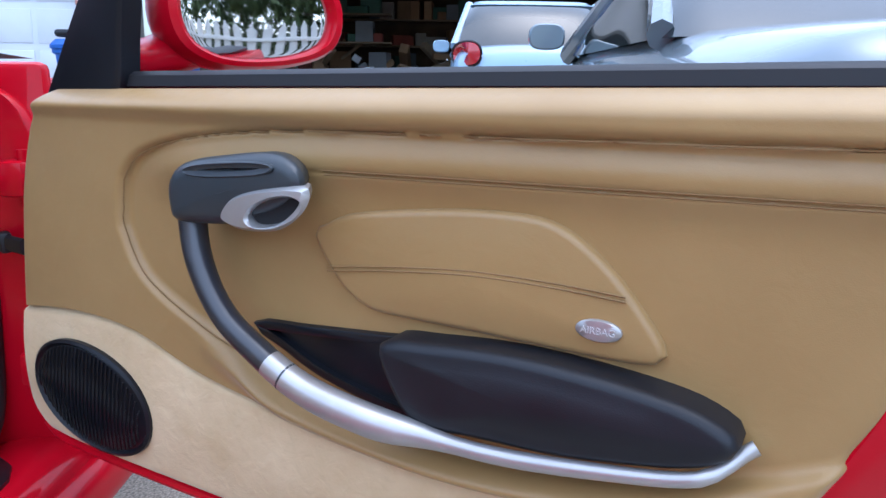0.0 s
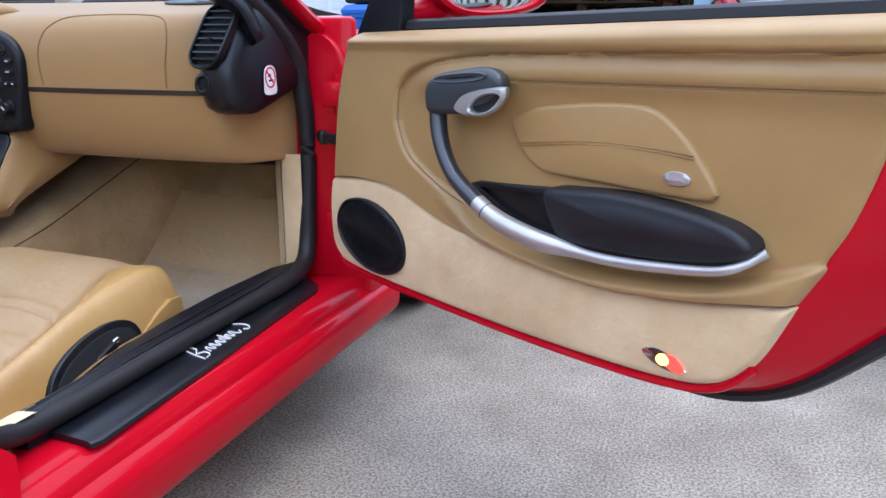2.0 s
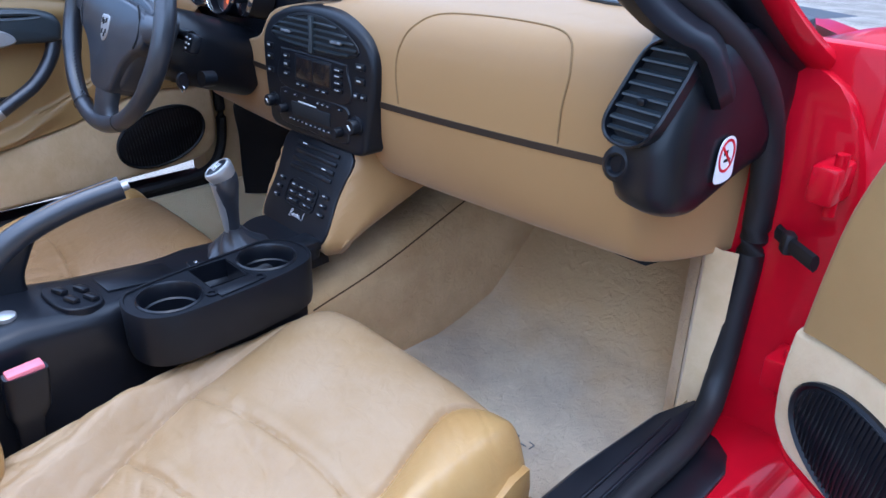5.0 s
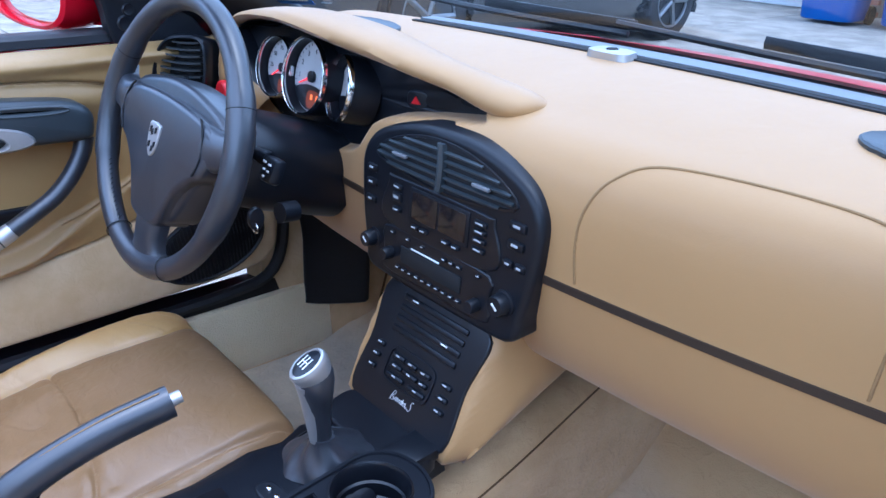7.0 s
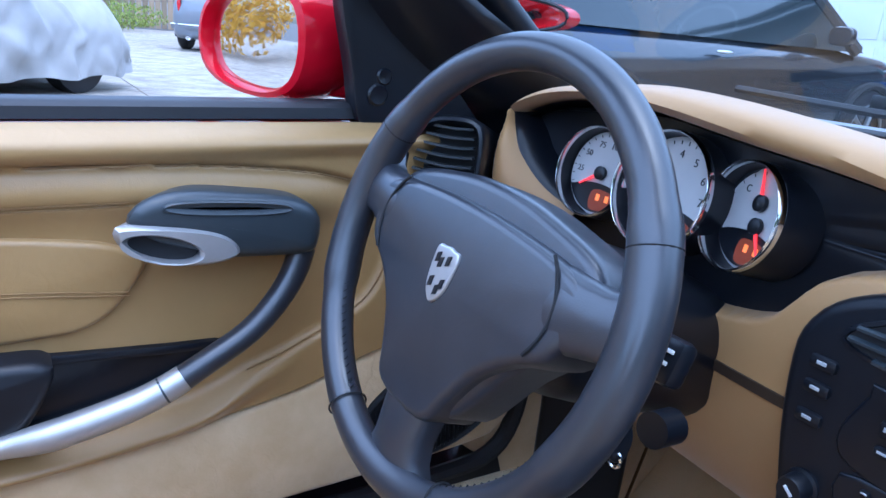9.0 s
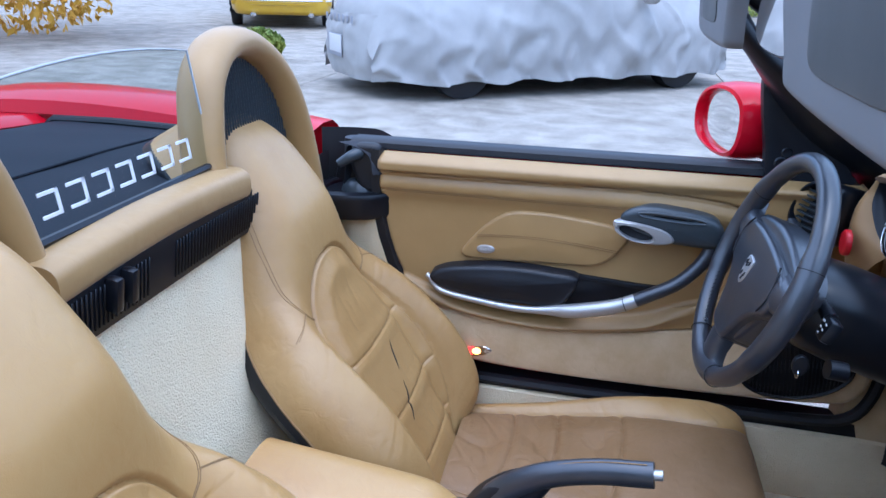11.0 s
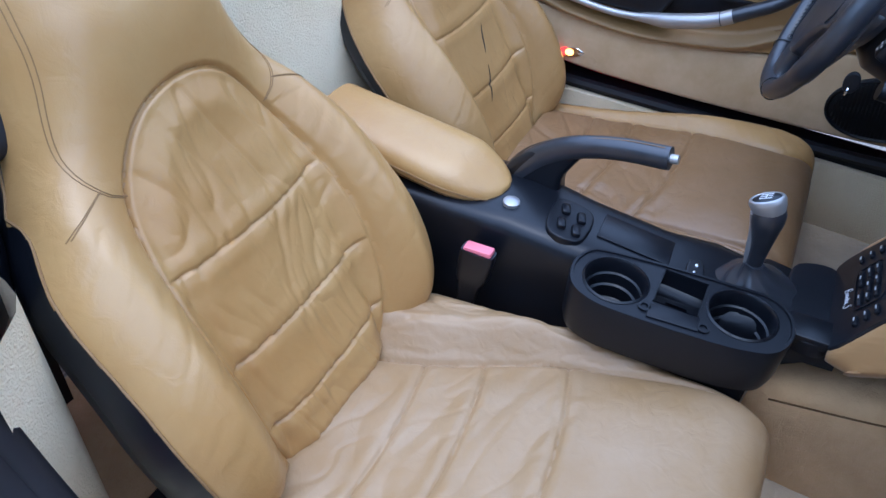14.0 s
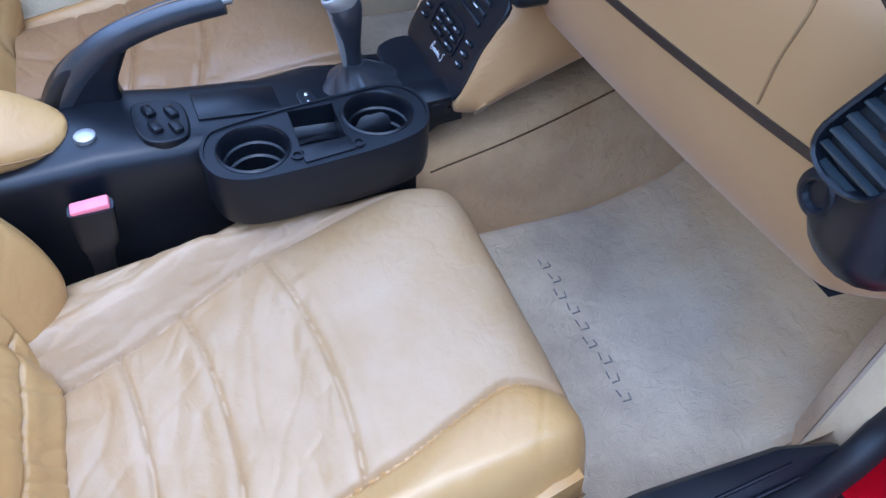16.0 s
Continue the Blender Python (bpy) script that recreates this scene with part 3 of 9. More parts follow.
def post(z):
    y0 = 0.822 - float(post_edge(z))
    return [(-0.660, y0 + 0.012, z), (-0.628, y0 + 0.005, z), (-0.630, y0 - 0.014, z), (-0.640, y0 - 0.08, z), (-0.66, min(y0 - 0.12, -0.33), z), (-0.70, -0.36, z)]


part("rear_post_trim", loft([post(z)[:3] + [(-0.665, post(z)[2][1], z)] for z in (0.30, 0.42, 0.52, 0.60, 0.66, 0.72, 0.78, 0.82, 0.852)], closed=False), RUBBER, body, "black trim behind the closed door")
part("rear_post_carpet", loft([post(z)[2:] for z in (0.30, 0.42, 0.52, 0.60, 0.704)], closed=False), CREAM, body, "cream carpet behind the closed door")

# windscreen frame
for sx in (1, -1):
    a = spline([(sx * 0.70, 1.06, 0.80), (sx * 0.69, 0.93, 0.865), (sx * 0.668, 0.78, 0.97), (sx * 0.635, 0.60, 1.10), (sx * 0.59, 0.43, 1.215), (sx * 0.55, 0.385, 1.25)], 24)
    part("windscreen_pillar", tube([Vector(p) + Vector((0, 0.02, 0)) for p in a], [0.034] * 8 + [0.03] * 8 + [0.024] * 8, 12, flat=0.8), BLACK, body, "black windscreen pillar")
    part("pillar_skin", tube([Vector(p) + Vector((sx * 0.030, 0.008, 0.004)) for p in a[:15]], [0.024 - 0.001 * i for i in range(15)], 10, flat=0.8), RED, body)
    stations = [((0.590, 0.965, 0.80), (0.704, 0.79, 0.80)), ((0.588, 0.92, 0.862), (0.700, 0.74, 0.862)), ((0.585, 0.87, 0.890), (0.690, 0.69, 0.885)), ((0.578, 0.80, 0.925), (0.680, 0.64, 0.915)), ((0.573, 0.70, 0.974), (0.670, 0.59, 0.965)), ((0.568, 0.60, 1.032), (0.656, 0.545, 1.03)), ((0.558, 0.51, 1.098), (0.632, 0.49, 1.10)), ((0.545, 0.45, 1.165), (0.600, 0.445, 1.17)), ((0.528, 0.415, 1.235), (0.560, 0.420, 1.24))]
    rings = []
    for i_, o_ in stations:
        i_, o_ = Vector(i_), Vector(o_)
        m_, up_ = (i_ + o_) / 2, Vector((0.45, 0.42, 0.40))
        ring = [i_, i_ * 0.7 + o_ * 0.3 - up_ * 0.016, m_ - up_ * 0.022, i_ * 0.3 + o_ * 0.7 - up_ * 0.016, o_, o_ + up_ * 0.03, m_ + up_ * 0.045, i_ + up_ * 0.025]
        rings.append([(sx * p[0], p[1], p[2]) for p in spline(ring, 24, True)])
    part("pillar_trim", loft([[tuple(q) for q in r] for r in np.stack([spline([tuple(r[k]) for r in rings], 26) for k in range(24)], axis=1)]), BLACK, body, "black windscreen pillar trim", sharp=70)
part("windscreen_header", loft([[(x, y - 0.10 * (x / 0.56) ** 2 * 0.2 + 0.03 * (1 - (x / 0.56) ** 2), z + 0.02 * (1 - (x / 0.56) ** 2)) for y, z in ((0.405, 1.240), (0.408, 1.258), (0.43, 1.268), (0.46, 1.262), (0.46, 1.240), (0.43, 1.236))] for x in np.linspace(-0.525, 0.525, 15)]), GREY, body, "grey windscreen header")
part("windscreen", loft([[(x * (0.69 - 0.13 * k), 1.22 - (0.26 - 0.17 * k) * x ** 2 - (0.80 - 0.06 * x ** 2) * k, 0.885 + 0.37 * k) for x in np.linspace(-1, 1, 21)] for k in np.linspace(0, 1, 11)], closed=False), GLASS, body, "clear curved windscreen")
part("cowl", loft([[(x, y - 0.14 * (x / 0.68) ** 2, z) for x in np.linspace(-0.70, 0.70, 21)] for y, z in ((1.13, 0.885), (1.2, 0.876), (1.33, 0.868))], closed=False), RUBBER, body, "black plastic cowl")

# ---- doors ----
CREAM_TOP = graph([(-0.04, 0.530), (-0.014, 0.538), (0.05, 0.547), (0.117, 0.551), (0.18, 0.548), (0.232, 0.538), (0.321, 0.510), (0.456, 0.489), (0.631, 0.478), (0.778, 0.488), (0.941, 0.517), (0.99, 0.53)])
CREAM_BOTTOM = graph([(-0.022, 0.45), (-0.0205, 0.424), (-0.012, 0.392), (0.005, 0.370), (0.03, 0.358), (0.13, 0.351), (0.33, 0.349), (0.54, 0.351), (0.715, 0.359), (0.80, 0.368), (0.835, 0.376), (0.868, 0.392), (0.905, 0.434), (0.943, 0.517)])
LEFT_EDGE = graph([(0.50, -0.017), (0.537, -0.014), (0.62, -0.004), (0.702, 0.010), (0.77, 0.033), (0.80, 0.05), (0.83, 0.072), (0.86, 0.09)])
RIGHT_EDGE = graph([(0.48, 0.925), (0.516, 0.941), (0.579, 0.974), (0.629, 0.996), (0.72, 1.018), (0.80, 1.023), (0.86, 1.022)])
GROOVE = [(0.204, 0.700), (0.213, 0.732), (0.25, 0.760), (0.337, 0.780), (0.489, 0.792), (0.766, 0.797), (1.03, 0.802)]
INSET_LOW = [(0.204, 0.700), (0.205, 0.665), (0.238, 0.611), (0.324, 0.566), (0.379, 0.547), (0.457, 0.519), (0.631, 0.501), (0.777, 0.514), (0.896, 0.541), (0.985, 0.580)]
AIRBAG = [(0.484, 0.690), (0.50, 0.704), (0.534, 0.717), (0.63, 0.730), (0.70, 0.733), (0.735, 0.728), (0.765, 0.711), (0.795, 0.684), (0.829, 0.640), (0.829, 0.627), (0.815, 0.620), (0.764, 0.619), (0.661, 0.621), (0.575, 0.622), (0.545, 0.626), (0.515, 0.645)]
POCKET = [(0.400, 0.583), (0.47, 0.589), (0.566, 0.597), (0.681, 0.608), (0.791, 0.602), (0.857, 0.588), (0.886, 0.571), (0.876, 0.556), (0.77, 0.532), (0.613, 0.522), (0.50, 0.540), (0.435, 0.566)]
REST = [(0.578, 0.602), (0.632, 0.612), (0.708, 0.617), (0.782, 0.614), (0.848, 0.606), (0.881, 0.595), (0.895, 0.583), (0.888, 0.568), (0.852, 0.552), (0.762, 0.537), (0.684, 0.533), (0.622, 0.531), (0.596, 0.552)]
GRAB = [(0.347, 0.700), (0.357, 0.666), (0.378, 0.632), (0.405, 0.604), (0.442, 0.582), (0.501, 0.552), (0.56, 0.536), (0.613, 0.528), (0.70, 0.526), (0.79, 0.535), (0.866, 0.549), (0.905, 0.575)]
EDGE = [(-0.022, 0.50), (-0.024, 0.42), (-0.012, 0.365), (0.02, 0.330), (0.15, 0.320), (0.4, 0.316), (0.6, 0.318), (0.75, 0.324), (0.84, 0.338), (0.92, 0.378), (1.0, 0.455), (1.07, 0.535), (1.115, 0.61), (1.138, 0.69), (1.138, 0.76), (1.122, 0.812), (1.085, 0.842), (0.9, 0.835), (0.5, 0.828), (0.2, 0.822), (0.075, 0.815), (0.02, 0.72), (-0.01, 0.60)]
PANEL_RIM = [(-0.014, 0.50), (-0.012, 0.43), (0.0, 0.385), (0.03, 0.362), (0.15, 0.356), (0.4, 0.354), (0.6, 0.356), (0.74, 0.363), (0.83, 0.378), (0.885, 0.415), (0.93, 0.50), (0.965, 0.57), (0.99, 0.63), (1.010, 0.70), (1.014, 0.76), (1.014, 0.80), (1.012, 0.826), (0.9, 0.823), (0.5, 0.816), (0.2, 0.812), (0.08, 0.805), (0.03, 0.72), (-0.004, 0.60)]


def relief(u, z):
    """How far the upper trim stands proud of its plane."""
    loop = np.concatenate([spline(GROOVE, 60), spline(INSET_LOW, 60)[::-1]])
    loop = np.concatenate([loop[:60], [[1.06, 0.803], [1.06, 0.585]], loop[60:]])
    d = edge_distance(np.stack([u, z], axis=1), loop)
    gz = graph(GROOVE)(u)
    below = np.clip((gz - z) / 0.056, 0, 1)
    n = 0.013 * (1 - smooth01((d + 0.004) / 0.012))
    n = n + np.where(d > 0, 0.015 * np.exp(-((gz - z - 0.026) / 0.026) ** 2) * smooth01((u - 0.2) / 0.12), 0)
    n = n - 0.006 * np.exp(-(d / 0.0042) ** 2)
    stitch = 0.745 + 0.018 * u
    n = n - 0.003 * np.exp(-((z - stitch) / 0.0020) ** 2) * (u > 0.48)
    under = graph(INSET_LOW[2:])(u) - z
    n = n + 0.020 * smooth01((u - 0.30) / 0.14) * (1 - smooth01((u - 0.80) / 0.16)) * smooth01(under / 0.02) * (1 - smooth01((under - 0.015) / 0.03))
    top = 0.824 + 0.018 * u
    n = n + 0.010 * smooth01((z - 0.79) / 0.02) - 0.032 * np.clip((z - (top - 0.022)) / 0.022, 0, 1) ** 2
    edge = np.minimum(u - LEFT_EDGE(z), RIGHT_EDGE(z) - u)
    return n - 0.020 * np.clip(1 - edge / 0.014, 0, 1) ** 2


def build_door(name, label, place, latch, rail=(0.0, 0.0), mirror=(0.258, -0.168, 0.922, 0.90, 0.436), sail_wide=1.0):
    """One door; place(u, n, z) lays its own axes (rearwards, into the cabin, up) into the world."""
    door = thing(name, label, "car door", at=place(0, -0.05, 0.0))
    P = lambda a, b, h: place(a, h, b)
    # leather upper trim
    us, vs = np.linspace(0, 1, 230), np.linspace(0, 1, 160)
    A, B = np.meshgrid(us, vs)
    u, z = A.copy(), 0.55 + 0.27 * B
    for _ in range(4):
        top = 0.824 + 0.018 * u
        low = CREAM_TOP(u) + 0.001
        z = low + (top - low) * B
        u = LEFT_EDGE(z) + (RIGHT_EDGE(z) - LEFT_EDGE(z)) * A
    n = relief(u.ravel(), z.ravel())
    vsx = [place(*q) for q in zip(u.ravel(), n, z.ravel())]
    w = len(us)
    hole = edge_distance(np.stack([u.ravel(), z.ravel()], axis=1), spline(POCKET, 90, True)) > 0
    faces = [(j * w + i, j * w + i + 1, (j + 1) * w + i + 1, (j + 1) * w + i) for j in range(len(vs) - 1) for i in range(w - 1)]
    faces = [q for q in faces if not all(hole[k] for k in q)]
    part("upper_trim", (vsx, faces), TAN, door, "tan leather upper door trim", sharp=80)
    # suede lower trim
    cols = np.concatenate([np.linspace(-0.022, 0.03, 16)[:-1], np.linspace(0.03, 0.86, 70)[:-1], np.linspace(0.86, 0.942, 16)])
    rows = np.linspace(0, 1, 40)

    def low(a, b):
        z0, z1 = float(CREAM_BOTTOM(a)), float(CREAM_TOP(a)) - 0.0015
        zz = z0 + (max(z1, z0) - z0) * b
        e = min(zz - z0, a + 0.024, 0.946 - a)
        nn = 0.010 + 0.006 * math.sin(math.pi * b) - 0.018 * max(0, 1 - e / 0.014) ** 2 - 0.008 * max(0, 1 - (z1 - zz) / 0.008) ** 2
        return place(a, nn, zz)
    part("lower_trim", sheet(low, cols, rows), SUEDE, door, "cream suede lower door trim", sharp=80)
    # loudspeaker
    sp = ellipse(0.124, 0.440, 0.112, 0.070, 48, 2.1, -0.16)
    grille = part("speaker_grille", loft([[P(a, b, 0.010) for a, b in sp], [P(a, b, 0.0195) for a, b in sp], [P(a, b, 0.022) for a, b in inset(sp, 0.004)], [P(a, b, 0.018) for a, b in inset(sp, 0.008)],
                  *[[P(0.124 + (a - 0.124) * k, 0.441 + (b - 0.441) * k, 0.018 + 0.006 * (1 - k * k)) for a, b in sp] for k in (0.85, 0.6, 0.3, 0.05)]]), BLACK, door, "round black speaker grille")
    dots = []
    for i in range(-13, 14):
        a0 = 0.124 + i * 0.0072
        hh = 0.066 * math.sqrt(max(0, 1 - ((a0 - 0.124) / 0.1) ** 2)) - 0.004
        if hh > 0.01:
            dots.append(tube([P(a0 + 0.1 * s * hh, 0.440 - 0.16 * (a0 - 0.124) + s * hh, 0.0212 + 0.004 * (1 - s * s)) for s in np.linspace(-1, 1, 9)], 0.0012, 5))
    part("grille_ribs", join(*dots), SATIN, grille)
    # airbag cover with its badge
    ab = spline(AIRBAG, 70, True)
    cover = part("airbag_cover", pad(ab, -0.004, 0.010, 0.007, P, 0.004), TAN, door, "tan leather airbag cover")
    st = [(0.503, 0.660), (0.58, 0.670), (0.66, 0.677), (0.74, 0.677), (0.798, 0.674)]
    part("seam", join(*[tube([P(a, b + o, 0.0128 + 0.001 * math.sin(3.1 * i / 30)) for i, (a, b) in enumerate(spline(st, 40))], 0.0008, 5) for o in (-0.002, 0.002)]), THREAD, cover)
    be = ellipse(0.778, 0.645, 0.0195, 0.0095, 28)
    part("badge", dome(be, ((1, 0.008), (1, 0.0135), (0.9, 0.0148), (0.4, 0.0155)), P), SILVER, cover, "oval silver airbag badge")
    # seam of the upper trim
    part("seam", join(*[tube([P(a, 0.745 + 0.018 * a + o, float(relief(np.array([a]), np.array([0.745 + 0.018 * a + o]))[0]) + 0.0006) for a in np.linspace(0.50, 1.0, 60)], 0.0007, 5) for o in (-0.002, 0.002)]), THREAD, door)
    # pocket liner
    pk = spline(POCKET, 70, True)
    part("door_pocket", loft([[P(a, b, -0.002) for a, b in inset(pk, -0.005)], [P(a, b, 0.006) for a, b in inset(pk, -0.003)], [P(a, b, 0.0075) for a, b in inset(pk, 0.001)], [P(a, b, 0.006) for a, b in inset(pk, 0.006)], [P(a, b - 0.004, -0.05) for a, b in inset(pk, 0.008)], [P(a, b - 0.004, -0.055) for a, b in inset(pk, 0.014)]]), SATIN, door, "black door pocket")
    rs = spline(REST, 64, True)
    part("armrest", pad(rs, -0.01, 0.040, 0.011, P, 0.007), PAD_BLACK, door, "black padded armrest")
    # grab handle: dark upper length, silver lower length
    g = spline([(a + rail[0] * (1 - b / 11), c + rail[1] * math.sin(math.pi * min(1, b / 8))) for b, (a, c) in enumerate(GRAB)], 60)
    fr = np.linspace(0, 1, 60)
    nn = [0.036 + 0.022 * math.sin(math.pi * min(1, k / 0.55) * 0.9) - 0.006 * float(smooth01((k - 0.45) / 0.5)) - 0.024 * float(smooth01((k - 0.93) / 0.07)) for k in fr]
    rr = [0.0150 - 0.0015 * math.sin(math.pi * min(1, k / 0.4)) - 0.0075 * float(smooth01((k - 0.48) / 0.14)) - 0.0016 * float(smooth01((k - 0.66) / 0.3)) for k in fr]
    hand = part("grab_handle", tube([P(a, b, h) for (a, b), h in zip(g[:18], nn[:18])], rr[:18], 16), LEATHER_BLACK, door, "black leather grab handle", sharp=70)
    part("silver_rail", tube([P(a, b, h) for (a, b), h in zip(g[17:], nn[17:])], [1.04 * q for q in rr[17:]], 18), SILVER, door, "satin silver armrest rail", sharp=70)
    part("rail_joint", tube([P(*g[19], nn[19]), P(*(g[19] * 0.8 + g[20] * 0.2), nn[19] * 0.8 + nn[20] * 0.2)], rr[19] * 1.055, 16), SLATE, hand)
    # opener block
    T = lambda a, b, h: P(rail[0] * 1.1 * max(0.0, 1 - (a - 0.335) / 0.19) + 0.352 + (a - 0.352) * (1 - 0.26 * max(0.0, 1 - h / 0.060)), 0.735 + (b - 0.735) * (1 - 0.12 * max(0.0, 1 - h / 0.060)), h)
    ho = spline([(0.335, 0.737), (0.337, 0.704), (0.350, 0.696), (0.40, 0.698), (0.44, 0.704), (0.498, 0.727), (0.517, 0.748), (0.507, 0.766), (0.476, 0.775), (0.42, 0.770), (0.358, 0.759)], 60, True)
    block = part("opener_block", pad(ho, 0.0, 0.062, 0.016, T, 0.002), SLATE, door, "slate grey door opener block")
    part("thumb_dish", loft([[T(a, b, h) for a, b in inset(ellipse(0.425, 0.7565, 0.058, 0.0075, 36, 2.6, 0.09), d)] for d, h in ((0.0, 0.0605), (0.0, 0.0640), (0.0012, 0.0652), (0.003, 0.0640), (0.006, 0.0630))]), SLATE, block, "shallow thumb dish")
    lv = spline([(0.416, 0.709), (0.44, 0.700), (0.484, 0.704), (0.512, 0.721), (0.523, 0.739), (0.514, 0.7475), (0.462, 0.741), (0.428, 0.729)], 44, True)
    hc_ = np.array((0.484, 0.7215))
    hole_ = lambda k, m: (ellipse(0, 0, 0.034 * k, 0.0125 * m, 44, 2.2, 0.30) + hc_)
    ring_ = lambda k, m: np.array([hc_ + np.array((0.034 * k * math.cos(t) * math.cos(0.3) - 0.0125 * m * math.sin(t) * math.sin(0.3), 0.034 * k * math.cos(t) * math.sin(0.3) + 0.0125 * m * math.sin(t) * math.cos(0.3))) for t in (math.atan2(q[1] - hc_[1], q[0] - hc_[0]) - 0.3 for q in lv)])
    lever = part("opener_lever", loft([[T(a, b, 0.03) for a, b in lv], [T(a, b, 0.061) for a, b in lv], [T(a, b, 0.068) for a, b in inset(lv, 0.004)], [T(a, b, 0.0685) for a, b in ring_(1.06, 1.12)], [T(a, b, 0.065) for a, b in ring_(0.98, 0.98)], [T(a, b, 0.042) for a, b in ring_(0.80, 0.76)]]), SILVER, door, "satin silver opener lever")
    part("finger_hole", dome(hole_(0.96, 0.92), ((1, 0.044), (0.93, 0.0590), (0.3, 0.0560)), T), VOID, lever)
    # courtesy lamp
    le = spline([(0.750, 0.405), (0.766, 0.414), (0.787, 0.413), (0.806, 0.403), (0.820, 0.393), (0.800, 0.387), (0.775, 0.390), (0.757, 0.398)], 36, True)
    lamp = part("courtesy_lamp", dome(le, ((1, 0.006), (1, 0.015), (0.9, 0.017), (0.4, 0.017)), P), CHROME, door, "lit red and amber courtesy lamp")
    part("lamp_lens", dome(ellipse(0.785, 0.401, 0.011, 0.0085, 20), ((1, 0.014), (0.9, 0.019), (0.3, 0.021)), P), LAMP_HOT, lamp)
    part("red_lens", dome((le - (0.785, 0.4)) * (0.52, 0.8) + (0.800, 0.399), ((1, 0.012), (0.95, 0.0178), (0.3, 0.0185)), P), LAMP_RED, lamp)
    # red shell
    eo, ri = spline(EDGE, 120, True), spline(PANEL_RIM, 120, True)
    mid = ri * 0.55 + eo * 0.45
    part("door_shell", loft([[P(a, b, -0.012) for a, b in inset(ri, 0.02)], [P(a, b, -0.004) for a, b in ri], [P(a, b, -0.010) for a, b in ri * 0.85 + eo * 0.15], [P(a, b, -0.048) for a, b in mid], [P(a, b, -0.055) for a, b in ri * 0.42 + eo * 0.58],
                             [P(a, b, -0.080) for a, b in ri * 0.12 + eo * 0.88], [P(a, b, -0.098) for a, b in eo], [P(a, b, -0.112) for a, b in inset(eo, -0.006)], [P(a, b, -0.118) for a, b in eo],
                             *[[P(0.55 + (a - 0.55) * k, 0.58 + (b - 0.58) * k, -0.118 - 0.05 * (1 - k * k)) for a, b in eo] for k in (0.93, 0.75, 0.5, 0.2)]]), RED, door, "glossy red door shell")
    if name == "passenger_door":
        part("lower_flange", tube([P(a, float(CREAM_BOTTOM(a)) - 0.004, 0.0) for a in np.linspace(0.0, 0.90, 50)], 0.0065, 8), RED, door)
    rear = [p for p in eo if p[0] > 0.72 and p[1] < 0.80]
    part("edge_seal", tube([P(a, b, -0.088) for a, b in rear], 0.012, 8), RUBBER, door, "black rubber edge seal")
    part("latch", moved(rbox(0.034, 0.030, 0.026, 0.004), latch), VOID, door, "dark door latch opening")
    part("bump_stop", moved(rbox(0.014, 0.02, 0.02, 0.004), latch @ Matrix.Translation((0.080, -0.03, 0.070))), RUBBER, door)
    part("bump_stop", moved(rbox(0.012, 0.018, 0.016, 0.004), latch @ Matrix.Translation((0.012, -0.004, -0.052))), RUBBER, door)
    part("belt_moulding", loft([[P(a, 0.837 + 0.016 * a + dz, nn_) for nn_, dz in ((-0.017, -0.010), (-0.019, 0.002), (-0.026, 0.007), (-0.075, 0.006), (-0.084, 0.0), (-0.080, -0.012), (-0.03, -0.014))] for a in np.linspace(0.15, 1.09, 14)]), RUBBER, door, "black rubber window moulding")
    part("window_guide", pad(spline([(1.018, 0.848), (1.018, 0.80), (1.024, 0.756), (1.045, 0.748), (1.066, 0.760), (1.080, 0.79), (1.088, 0.825), (1.078, 0.852), (1.045, 0.856)], 30, True), -0.075, 0.0, 0.012, P), RUBBER, door, "black rubber window corner block")
    seam = np.concatenate([spline(GROOVE, 70)[::-1], spline(INSET_LOW[:5], 40)[1:]])
    part("trim_seam", tube([P(a, b, float(q) + 0.0042) for (a, b), q in zip(seam, relief(seam[:, 0], seam[:, 1])) if a < 1.0], 0.0009, 6), THREAD, door, "fine seam round the leather inset")
    # sail panel and mirror
    sail = np.array([(0.046, 0.792), (0.110, 0.797), (0.168, 0.803), (0.192, 0.826), (0.202, 0.89), (0.214, 0.96), (0.220, 1.02), (0.208, 1.05), (0.180, 1.00), (0.136, 0.935), (0.088, 0.865)])
    part("mirror_sail", dome(spline(sail * (sail_wide, 1), 70, True), ((1, -0.035), (1, -0.014), (0.985, -0.0095), (0.95, -0.008), (0.8, -0.0075), (0.4, -0.007), (0.05, -0.007)), P), BLACK, door, "black triangular mirror base cover")
    oval = spline([(-0.108, 0.0), (-0.095, 0.048), (-0.04, 0.070), (0.04, 0.066), (0.095, 0.040), (0.112, 0.0), (0.095, -0.040), (0.035, -0.060), (-0.045, -0.062), (-0.092, -0.042)], 48, True)
    mu, mn, mz, gu, gn = mirror

    def M(a, b, h):
        """Mirror axes: outwards across the glass, up, out of the glass."""
        return place(mu + a * gn + h * gu, mn - a * gu + h * gn, mz + b)
    house = part("door_mirror", loft([[M(*(p * k), h) for p in oval] for k, h in ((0.88, -0.006), (0.90, 0.010), (0.95, 0.016), (1.04, 0.013), (1.11, -0.002), (1.14, -0.03), (1.11, -0.06), (1.0, -0.095), (0.74, -0.122), (0.36, -0.138), (0.05, -0.142))]), RED, door, "red oval door mirror housing")
    part("mirror_glass", loft([[M(*(p * k), h) for p in oval] for k, h in ((0.885, -0.008), (0.88, 0.0015), (0.80, 0.002), (0.3, 0.002))]), MIRROR, house, "oval mirror glass", sharp=20)
